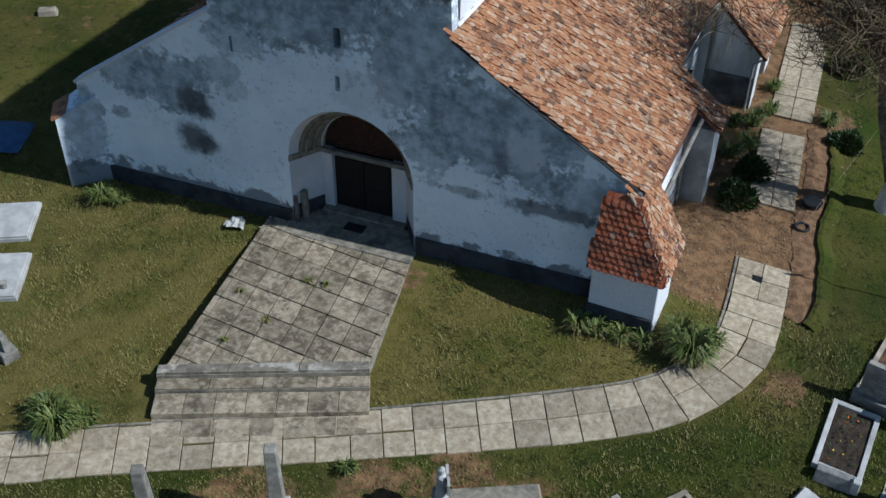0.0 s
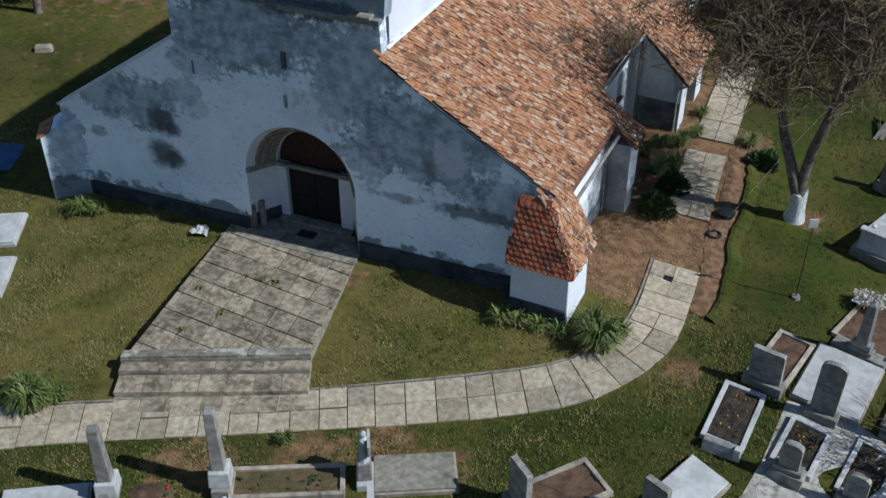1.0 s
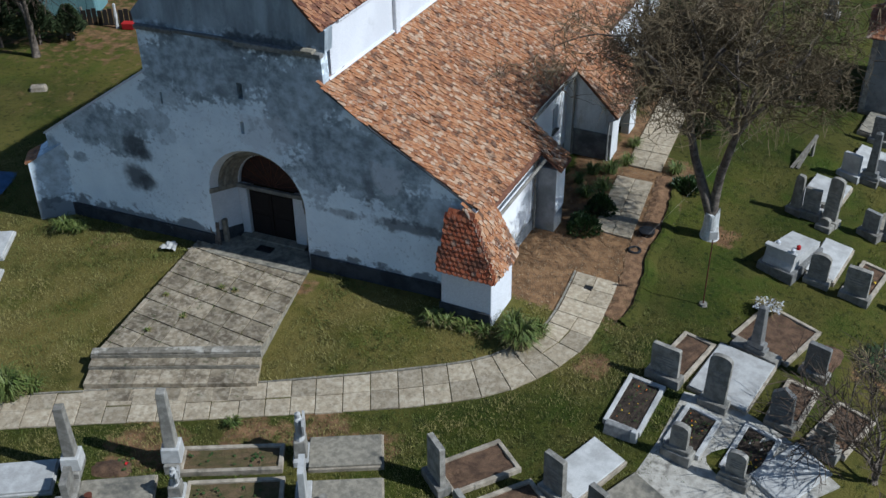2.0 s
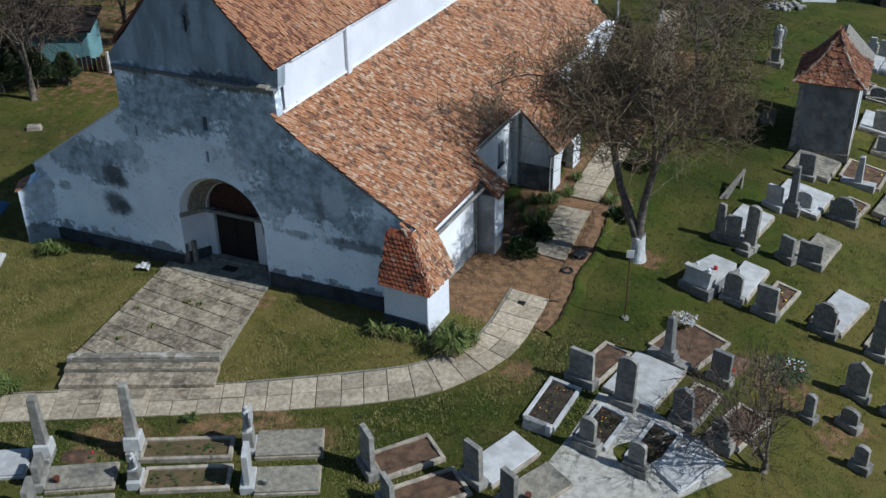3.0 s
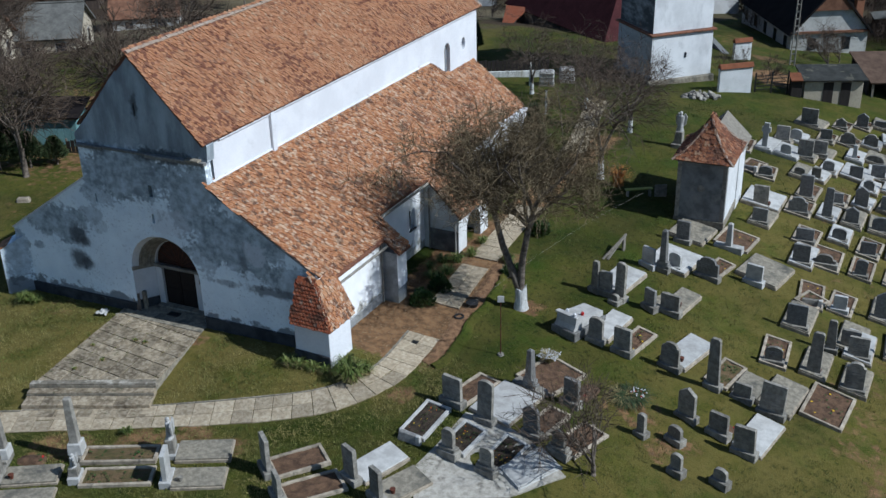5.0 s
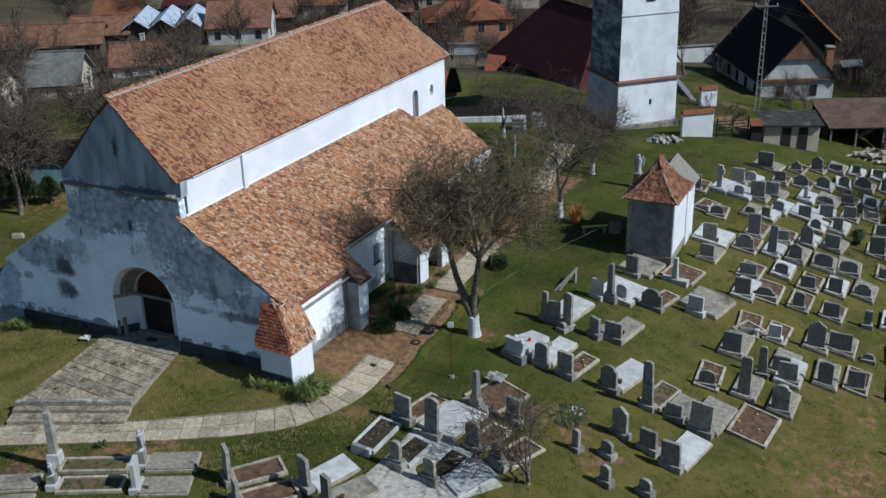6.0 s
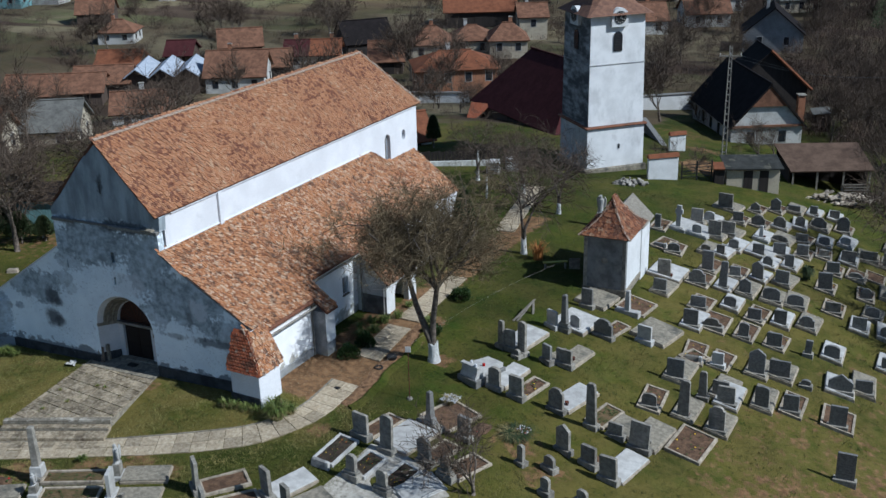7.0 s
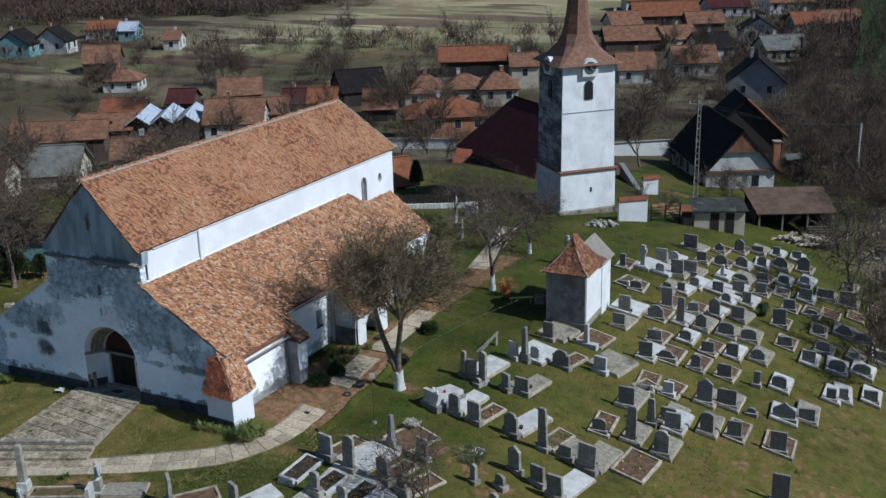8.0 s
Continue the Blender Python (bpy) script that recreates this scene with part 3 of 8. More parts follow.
def tiled(parent, name, origin, along, up, width, height, inside=None, singles=None, seed=1, material=None, w=0.156, exposure=0.13, mesh=None):
    """Courses of tiles on a plane. inside(a, b) tells where there is roof; singles(a, b) where each tile is a part of its own."""
    rnd = random.Random(seed)
    e, s = Vector(along).normalized(), Vector(up).normalized()
    n = e.cross(s).normalized()
    o = Vector(origin)
    verts, faces = [], []
    tv = np.array(TILE_V)
    base = np.array([e, s, n])
    rows, cols = int(height / exposure) + 1, int(width / w) + 2
    for r in range(rows):
        b = r * exposure
        for c in range(cols):
            a = c * w + (w / 2 if r % 2 else 0)
            if a > width + 0.02 or (inside and not inside(a, b)):
                continue
            lift, yaw, da, db = abs(rnd.gauss(0, 0.018)), rnd.gauss(0, 0.05), rnd.gauss(0, 0.007), rnd.gauss(0, 0.017)
            if rnd.random() < 0.04:
                lift, yaw, db = lift + 0.025, rnd.gauss(0, 0.1), db - 0.02
            if mesh:
                lift, yaw, da, db = lift * 0.3, yaw * 0.35, da * 0.5, db * 0.3
            if singles and singles(a, b):
                ob = new("tile", mesh or TILE_ME)
                ob.parent = parent
                m = Matrix((e, s, n)).transposed().to_4x4()
                m.translation = o + e * (a + da) + s * (b + db) + n * lift
                ob.matrix_basis = m @ Matrix.Rotation(yaw, 4, "Z")
                continue
            ca, sa = math.cos(yaw), math.sin(yaw)
            loc = np.stack([tv[:, 0] * ca - tv[:, 1] * sa + a + da, tv[:, 0] * sa + tv[:, 1] * ca + b + db, tv[:, 2] + lift], 1)
            k = len(verts)
            verts += (loc @ base + np.array(o)).tolist()
            faces += [tuple(i + k for i in f) for f in TILE_F]
    return tagged(raw(name, verts, faces, material or M_TILE, parent), kind="stuff")


def ridge_caps(parent, name, a, b, step_m=0.36, radius=0.12, material=None, seed=3):
    """Half-round ridge tiles bedded in mortar between two points."""
    rnd = random.Random(seed)
    a, b = Vector(a), Vector(b)
    d = (b - a).normalized()
    side = d.cross(Vector((0, 0, 1))).normalized()
    up = side.cross(d)
    n = max(2, int((b - a).length / step_m))
    for k in range(n):
        bm = bmesh.new()
        p0, p1 = a + (b - a) * (k / n), a + (b - a) * ((k + 1.12) / n)
        lift = rnd.uniform(-0.01, 0.015)
        rings = []
        for p, r in ((p0, radius * 1.1), (p1, radius * 0.92)):
            rings.append([bm.verts.new(p + side * (r * math.cos(t)) + up * (r * 0.75 * math.sin(t) + lift - 0.02)) for t in [math.pi * i / 6 for i in range(7)]])
        for i in range(6):
            bm.faces.new((rings[0][i], rings[0][i + 1], rings[1][i + 1], rings[1][i]))
        bm.faces.new(rings[0])
        part(name, bm, material or M_MORTAR, parent)


# ---- church ----
church = thing("church", "old whitewashed church with stained west gable and clay tile roofs", "church")
RX, RZ, EZ = 0.3, 12.35, 8.85            # ridge line, ridge and eaves height of the nave
NX0, NX1, NL = -3.05, 3.6, 25.4          # nave walls and length
AZ, SL = 6.85, 0.73                      # top of the aisle roof, its fall per metre

# west front: lower wall with portal and slits, upper gable set back on a ledge
slit = lambda x0, x1, z0, z1: [(x0, z0), (x1, z0), (x1, z1), (x0, z1)]
front = [(-7.95, -0.4), (8.7, -0.4), (8.7, 3.62), (7.1, 4.58), (5.3, 5.68), (3.66, 6.78), (3.62, 8.0), (-3.1, 8.0), (-3.1, 6.35), (-6.0, 4.45), (-7.95, 3.17)]
portal_hole = arch(-1.15, 2.6, -0.25, 2.2, 1.9, 16)
part("west_wall", plate(front, [portal_hole, slit(0.48, 0.68, 5.98, 6.55), slit(0.44, 0.58, 4.72, 5.16), slit(-2.58, -2.5, 5.25, 5.7)], 0.42), M_FACADE, church, "weathered limewash with grey stains")
gable = [(-3.22, 8.0), (3.72, 8.0), (3.78, 8.72), (2.9, 9.55), (1.4, 11.2), (RX, RZ - 0.05), (-0.85, 11.1), (-2.4, 9.3), (-3.28, 8.4)]
part("gable", plate(gable, [slit(0.2, 0.3, 9.6, 10.2)], 0.5, pose(0, 0.1, 0)), M_FACADE, church)
for x0, x1, out in ((-3.15, -1.7, 0.08), (-1.7, 0.6, 0.02), (0.6, 3.66, 0.1)):
    part("ledge", fresh(x0, x1, -out, 0.14, 7.92 - out * 0.6, 8.02, 0.015), M_STONE_D, church, "blackened remains of a string course")
part("verge_coping", slab_from([(-8.0, -0.06, 3.2), (-8.0, 0.46, 3.2), (-3.12, 0.46, 6.41), (-3.12, -0.06, 6.41)], 0.07), M_CLEAN, church, "whitewashed sloping wall top")
part("corbel", fresh(2.75, 3.45, -0.2, 0.1, 8.02, 8.12, 0.02), M_STEP, church, "short projecting stone")
for x0, x1 in ((-7.6, -1.2), (2.66, 7.9)):
    part("plinth", fresh(x0, x1, -0.07, 0.05, -0.4, 0.42 if x0 < 0 else 0.52, 0.02), M_PLINTH, church)
# portal: splayed reveal, inner wall with door, lintel and tympanum
o_arch = arch(-1.15, 2.6, -0.25, 2.2, 1.9, 16)
i_arch = arch(-0.62, 2.0, -0.25, 2.05, 1.45, 16)
for k in (1, len(o_arch) - 1):
    j = (k + 1) % len(o_arch)
    quad = [(*o_arch[k], 0.02), (*o_arch[j], 0.02), (*i_arch[j], 0.95), (*i_arch[k], 0.95)]
    part("portal_reveal", solid(bmesh.new(), [[(u, y, v) for u, v, y in quad]]), M_WHITE, church)
bm = bmesh.new()
ro = [bm.verts.new((u, 0.02, v)) for u, v in o_arch[2:]]
ri = [bm.verts.new((u, 0.95, v)) for u, v in i_arch[2:]]
rm = [bm.verts.new(a.co.lerp(b.co, 0.3)) for a, b in zip(ro, ri)]
for k in range(len(ro) - 1):
    bm.faces.new((rm[k], rm[k + 1], ri[k + 1], ri[k]))
rim = bmesh.new()
rv = [[rim.verts.new(v.co) for v in ring] for ring in (ro, rm)]
for k in range(len(ro) - 1):
    rim.faces.new((rv[0][k], rv[0][k + 1], rv[1][k + 1], rv[1][k]))
for v in ro:
    bm.verts.remove(v)
part("portal_arch", bm, M_STEP, church, "bare weathered stone arch")
part("portal_rim", rim, M_WHITE, church, "whitewashed rim of the arch")
part("inner_wall", plate([(-1.6, -0.3), (3.0, -0.3), (3.0, 4.3), (-1.6, 4.3)], [[(-0.3, -0.2), (1.55, -0.2), (1.55, 2.06)] + arch(-0.57, 1.95, 2.08, 2.1, 1.36, 14)[1:] + [(-0.57, 2.08), (-0.3, 2.06)]], 0.35, pose(0, 0.96, 0)), M_WHITE, church)
part("lintel", fresh(-0.62, 2.0, 0.86, 1.0, 2.0, 2.14, 0.01), M_STONE_G, church, "pale stone lintel")
tym = arch(-0.6, 1.98, 2.1, 2.12, 1.38, 14)
part("tympanum", plate(tym, (), 0.05, pose(0, 1.12, 0)), M_WOOD_FAN, church, "dark brown fan of boards")
for k in range(9):
    a = math.pi * (k + 0.5) / 9
    bmx = fresh(-0.012, 0.012, -0.02, 0.0, 0.1, 1.22)
    bmesh.ops.transform(bmx, matrix=Matrix.Translation((0.69, 1.12, 2.14)) @ Matrix.Rotation(math.pi / 2 - a, 4, "Y"), verts=bmx.verts)
    part("fan_strip", bmx, M_WOOD_RED, church)
for x0, x1 in ((-0.28, 0.6), (0.63, 1.53)):
    leaf = part("door_leaf", fresh(x0, x1, 1.1, 1.16, -0.1, 2.0, 0.008), M_WOOD, church, "dark stained plank door leaf")
    for zz in (0.15, 1.05):
        part("panel", fresh(x0 + 0.1, x1 - 0.1, 1.08, 1.105, zz, zz + 0.75, 0.01), M_WOOD, leaf)
part("threshold", fresh(-0.6, 2.0, 0.7, 1.1, -0.3, 0.09, 0.02), M_STEP, church)
part("porch_floor", fresh(-1.3, 2.7, -0.6, 0.75, -0.5, 0.03, 0.02), M_STEP, church)
part("door_mat", fresh(0.35, 0.95, 0.1, 0.45, 0.03, 0.055, 0.005), M_IRON, church)
# imposts follow the splay of the jambs; the arch above them is bare stone
for xo, xi in ((-1.15, -0.62), (2.6, 2.0)):
    s_ = 0.05 if xo < 0 else -0.05
    bm = solid(bmesh.new(), [[(xo, -0.02, 2.1), (xo + s_, -0.02, 2.1), (xi + s_, 0.93, 2.0), (xi, 0.93, 2.0)], [(xo, -0.02, 2.28), (xo + s_, -0.02, 2.28), (xi + s_, 0.93, 2.16), (xi, 0.93, 2.16)],
                             [(xo + s_, -0.02, 2.1), (xo + s_, -0.02, 2.28), (xi + s_, 0.93, 2.16), (xi + s_, 0.93, 2.0)], [(xo, -0.02, 2.1), (xo, -0.02, 2.28), (xo + s_, -0.02, 2.28), (xo + s_, -0.02, 2.1)]])
    part("impost", bm, M_STEP, church)
    bm = solid(bmesh.new(), [[(xo + s_ * 0.4, 0.0, -0.25), (xo + s_ * 0.4, 0.0, 0.55), (xi + s_ * 0.4, 0.95, 0.45), (xi + s_ * 0.4, 0.95, -0.25)]])
    part("jamb_plinth", bm, M_PLINTH, church)
for f in (0.34, 0.52, 0.76):
    c, r0, z0, rise_ = 0.725 + (0.69 - 0.725) * f, 1.875 + (1.31 - 1.875) * f, 2.2 - 0.15 * f, 1.9 - 0.45 * f
    pts = [(c + (r0 - 0.02) * math.cos(math.pi * k / 20), 0.02 + 0.93 * f, z0 + (rise_ - 0.02) * math.sin(math.pi * k / 20)) for k in range(21)]
    part("archivolt", tube(bmesh.new(), pts, [0.06] * 21, 6), M_STEP, church, "stained stone arch rib")
part("jamb_stone", fresh(-0.98, -0.82, 0.18, 0.36, -0.1, 0.95, 0.02), M_STEP, church, "broken stone post in the jamb")

# the west front stands a little askew to the nave
ASKEW = Matrix.Translation((3.3, 0, 0)) @ Matrix.Rotation(radians(3.4), 4, "Z") @ Matrix.Translation((-3.3, 0, 0))
for ob in list(church.children):
    ob.matrix_basis = ASKEW @ ob.matrix_basis

# nave: clerestory walls, east end
WIN = arch(21.75, 22.45, 5.7, 7.2, 0.38, 8)
ROUND = [(24.2 + 0.24 * math.cos(2 * math.pi * k / 14), 7.05 + 0.38 * math.sin(2 * math.pi * k / 14)) for k in range(14)]
south = [(0.62, -0.3), (NL, -0.3), (NL, EZ), (0.62, EZ)]
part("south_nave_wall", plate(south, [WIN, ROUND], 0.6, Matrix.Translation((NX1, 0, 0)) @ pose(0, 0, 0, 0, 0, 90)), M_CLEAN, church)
for loop in (WIN, ROUND):
    part("window_glass", plate(loop, (), 0.03, Matrix.Translation((NX1 - 0.22, 0, 0)) @ pose(0, 0, 0, 0, 0, 90)), M_GLASS_PALE, church)
part("window_mullion", fresh(NX1 - 0.2, NX1 - 0.16, 22.08, 22.12, 5.7, 7.55), M_WOOD_GREY, church)
for zz in (6.15, 6.65, 7.15):
    part("glazing_bar", fresh(NX1 - 0.2, NX1 - 0.17, 21.76, 22.44, zz, zz + 0.03), M_WOOD_GREY, church)
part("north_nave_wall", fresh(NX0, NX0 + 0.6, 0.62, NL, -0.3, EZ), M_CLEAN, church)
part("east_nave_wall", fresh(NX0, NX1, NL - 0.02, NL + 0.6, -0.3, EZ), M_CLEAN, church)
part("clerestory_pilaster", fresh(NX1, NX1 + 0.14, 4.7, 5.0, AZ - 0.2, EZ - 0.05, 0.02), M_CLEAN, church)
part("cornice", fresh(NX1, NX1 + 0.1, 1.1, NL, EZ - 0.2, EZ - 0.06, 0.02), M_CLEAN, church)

# nave roof: two slopes and an eastern hip
run = 3.5
rise = RZ - (EZ - 0.02)
E0, E1 = RX + run, RX - run
top_y = 24.4
end_y = NL + 0.9
for nm, poly in (("nave_roof", [(E0, -0.12, EZ - 0.02), (E0, end_y, EZ - 0.02), (RX, top_y, RZ), (RX, -0.12, RZ)]),
                 ("nave_roof", [(E1, end_y, EZ - 0.02), (E1, -0.12, EZ - 0.02), (RX, -0.12, RZ), (RX, top_y, RZ)]),
                 ("nave_hip", [(E0, end_y, EZ - 0.02), (E1, end_y, EZ - 0.02), (RX, top_y, RZ)])):
    part(nm, slab_from(poly, 0.12), M_DECK, church)
slope = math.hypot(run, rise)
up = (-run, 0, rise)
tiled(church, "nave_roof_tiles", (E0, -0.14, EZ - 0.02), (0, 1, 0), up, end_y + 0.14, slope,
      inside=lambda a, b: a < (end_y + 0.14) - (end_y - top_y) * b / slope, seed=5, material=M_TILE_NAVE)
tiled(church, "nave_roof_tiles_north", (E1, end_y, EZ - 0.02), (0, -1, 0), (run, 0, rise), end_y + 0.1, slope,
      inside=lambda a, b: a > (end_y - top_y) * b / slope, seed=6, w=0.38, exposure=0.3)
hip_up = Vector((0, top_y - end_y, rise))
tiled(church, "hip_tiles", (E0, end_y, EZ - 0.02), (-1, 0, 0), hip_up, 2 * run, hip_up.length,
      inside=lambda a, b: abs(a - run) < run * (1 - b / hip_up.length), seed=7)
ridge_caps(church, "ridge_tile", (RX, -0.14, RZ + 0.04), (RX, top_y, RZ + 0.04))
ridge_caps(church, "hip_tile", (E0, end_y, EZ + 0.02), (RX, top_y, RZ + 0.04))

# south aisle: walls of two depths, porch, buttresses
AX1, AX2 = 8.6, 7.6
PX, PY0, PY1 = 9.55, 11.55, 15.0
zr = lambda x: AZ - SL * (x - NX1)
part("aisle_wall", plate([(0.9, -0.5), (5.9, -0.5), (5.9, zr(AX1) - 0.1), (0.9, zr(AX1) - 0.1)], (), 0.6, Matrix.Translation((AX1, 0, 0)) @ pose(0, 0, 0, 0, 0, 90)), M_SOUTH, church)
part("plinth", fresh(AX1 - 0.02, AX1 + 0.05, 1.2, 5.65, -0.5, 0.38, 0.02), M_GREYWALL, church)
AWIN = slit(10.02, 10.6, 1.45, 2.5)
part("aisle_wall", plate([(5.9, -0.5), (25.3, -0.5), (25.3, zr(AX2) - 0.75), (22.2, zr(AX2) - 0.7), (20.5, zr(AX2) - 0.1), (5.9, zr(AX2) - 0.1)], [AWIN, slit(17.5, 18.1, 1.4, 2.5)], 0.6, Matrix.Translation((AX2, 0, 0)) @ pose(0, 0, 0, 0, 0, 90)), M_SOUTH, church)
part("aisle_end_wall", plate([(NX1, -0.5), (AX2, -0.5), (AX2, 2.7), (NX1, 5.4)], (), 0.5, pose(0, 24.85, 0)), M_WHITE, church)
part("aisle_return", fresh(AX2 - 0.3, AX1, 5.8, 6.2, -0.5, zr(AX1) - 0.1), M_WHITE, church)
for y0 in (10.02, 17.5):
    part("window_glass", fresh(AX2 - 0.18, AX2 - 0.14, y0, y0 + 0.6, 1.4, 2.5), M_GLASS_PALE, church)
    part("window_mullion", fresh(AX2 - 0.14, AX2 - 0.11, y0 + 0.27, y0 + 0.32, 1.4, 2.5), M_WOOD_GREY, church)
part("window_sill", fresh(AX2 - 0.1, AX2 + 0.08, 9.97, 10.65, 1.37, 1.45, 0.015), M_STONE_G, church)
part("downpipe", tube(bmesh.new(), [(AX1 + 0.09, 5.46, 2.85), (AX1 + 0.09, 5.46, -0.3)], [0.045] * 2, 8), M_STONE_G, church, "grey metal downpipe")
part("gutter", tube(bmesh.new(), [(AX1 + 0.42, 1.4, zr(AX1 + 0.42) - 0.02), (AX1 + 0.42, 5.45, zr(AX1 + 0.42) - 0.02)], [0.06] * 2, 8), M_STONE_G, church, "grey metal gutter")
part("gutter", tube(bmesh.new(), [(AX2 + 0.42, 6.65, zr(AX2 + 0.42) - 0.02), (AX2 + 0.42, 11.5, zr(AX2 + 0.42) - 0.02)], [0.06] * 2, 8), M_STONE_G, church, "grey metal gutter")
# second buttress under a strip of roof
part("buttress", fresh(AX1 - 0.3, 9.42, 5.62, 6.42, -0.6, 2.5, 0.02), M_GREYWALL, church, "grey plastered buttress")
part("buttress_face", fresh(9.42, 9.45, 5.6, 6.44, 0.7, 2.48, 0.01), M_SOUTH, church)
# aisle roof
EX1, EX2 = AX1 + 0.26, AX2 + 0.36
BUT = 9.62
top_edge = lambda y: AZ + 0.12 - 1.25 * float(step(19.9, 22.1, y))
ys = [-0.12, 5.5, 5.501, 6.55, 6.551, 19.9, 20.5, 21.0, 21.5, 22.1, NL + 0.1]
ex = lambda y: EX1 if y < 5.5005 else (BUT if y < 6.5505 else EX2 - (0.9 if y > 21.9 else 0.9 * float(step(19.9, 22.1, y))))
bm = bmesh.new()
grid = []
for y in ys:
    xe = ex(y)
    zt = top_edge(y)
    ze = zt - SL * (xe - NX1)
    if y > 20:
        ze = 3.2 + (zr(EX2) - 3.2) * (1 - float(step(19.9, 22.1, y)))
    yt, ye = (0.05, 0.36) if y < 0 else (y, y)
    grid.append([bm.verts.new((NX1 - 0.02, yt, zt)), bm.verts.new((xe, ye, ze)), bm.verts.new((xe, ye, ze - 0.1)), bm.verts.new((NX1 - 0.02, yt, zt - 0.12))])
for g0, g1 in zip(grid, grid[1:]):
    for k in range(4):
        bm.faces.new((g0[k], g0[(k + 1) % 4], g1[(k + 1) % 4], g1[k]))
bm.faces.new(grid[0])
bm.faces.new(grid[-1][::-1])
part("aisle_roof", bm, M_DECK, church)
aup = Vector((-1, 0, SL))
full = (BUT - NX1) * math.hypot(1, SL)
k_s = math.hypot(1, SL)


def in_aisle(a, b):
    y = a - 0.14
    lo = (BUT - ex(y)) * k_s
    return lo - 0.02 <= b and y < 19.9 and y > (BUT - b / k_s - 3.3) * 0.0594 + (0.25 if b < 5.5 else -0.1)


near_single = lambda a, b: 0.4 < a < 1.4 and b > 1.0 and b < 5.2
tiled(church, "aisle_roof_tiles", (BUT, -0.14, AZ + 0.13 - SL * (BUT - NX1)), (0, 1, 0), aup, 20.1, full, inside=in_aisle, singles=near_single, seed=8)
# lower eastern end of the aisle roof and the fall between the two
ze_e = 3.2
east_up = Vector((NX1 - 7.05, 0, AZ - 1.13 - ze_e))
tiled(church, "aisle_end_tiles", (7.05, 22.0, ze_e + 0.01), (0, 1, 0), east_up, NL - 21.9, east_up.length, seed=9)
lo_a, lo_b = Vector((EX2, 19.9, zr(EX2) + 0.12)), Vector((7.05, 22.05, ze_e))
hi_a, hi_b = Vector((NX1, 19.9, AZ + 0.12)), Vector((NX1, 22.05, AZ - 1.13))
for k in range(11):
    f = k / 11
    p, q = lo_a.lerp(lo_b, f), hi_a.lerp(hi_b, f)
    tiled(church, "valley_tiles", tuple(p + Vector((0, 0, 0.01))), tuple(lo_b - lo_a), tuple(q - p), 0.2, (q - p).length, seed=20 + k)
vup = Vector((-1, 0, 0.635))
verge = [tiled(church, "verge_tiles", (8.78, 0.05, 3.6), (0, 1, 0), tuple(vup), 0.5, 6.05, seed=12)]
verge.append(part("verge_deck", slab_from([(8.75, 0.03, 3.6), (8.75, 0.6, 3.6), (3.66, 0.6, 6.83), (3.66, 0.03, 6.83)], 0.3), M_DECK, church))
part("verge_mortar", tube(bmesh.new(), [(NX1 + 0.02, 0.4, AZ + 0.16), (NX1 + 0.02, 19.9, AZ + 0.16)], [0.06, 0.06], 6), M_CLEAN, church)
verge.append(part("verge_mortar", tube(bmesh.new(), [(3.66, -0.02, 6.82), (5.3, -0.02, 5.72), (7.1, -0.02, 4.62), (8.6, -0.02, 3.68)], [0.035] * 4, 6), M_PLINTH, church))
for ob in verge:
    ob.matrix_basis = ASKEW @ ob.matrix_basis

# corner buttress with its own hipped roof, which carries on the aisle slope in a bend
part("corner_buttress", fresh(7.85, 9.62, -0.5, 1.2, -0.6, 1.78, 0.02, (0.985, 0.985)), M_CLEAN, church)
part("buttress_plinth", fresh(7.8, 9.6, -0.55, 1.25, -0.6, 0.42, 0.03), M_PLINTH, church, "dark rendered plinth")
bx0, bx1, by0, by1, bz = 7.72, 9.76, -0.62, 1.35, 1.66
BEND = [(9.76, 1.66), (9.42, 2.3), (9.12, 2.86), (8.82, 3.3), (8.45, 3.66)]    # profile of the south face, from the eaves up
hip_y = lambda z: by0 + (z - bz) * 0.34
west_top = 3.5
bm = bmesh.new()
left_e = [bm.verts.new((bx0 + 0.04 * k, hip_y(bz + (west_top - bz) * k / 4), bz + (west_top - bz) * k / 4)) for k in range(5)]
right_e = [bm.verts.new((x, hip_y(z), z)) for x, z in BEND]
for k in range(4):
    bm.faces.new((left_e[k], right_e[k], right_e[k + 1], left_e[k + 1]))
back_e = [bm.verts.new((x, by1, z)) for x, z in BEND]
for k in range(4):
    bm.faces.new((right_e[k], back_e[k], back_e[k + 1], right_e[k + 1]))
bm.faces.new((left_e[0], right_e[0], back_e[0], bm.verts.new((bx0, by1, bz))))
part("buttress_roof", bm, M_DECK, church)


def bend_x(z):
    for (xa, za), (xb, zb) in zip(BEND, BEND[1:]):
        if z <= zb:
            return xa + (xb - xa) * (z - za) / (zb - za)
    return BEND[-1][0]


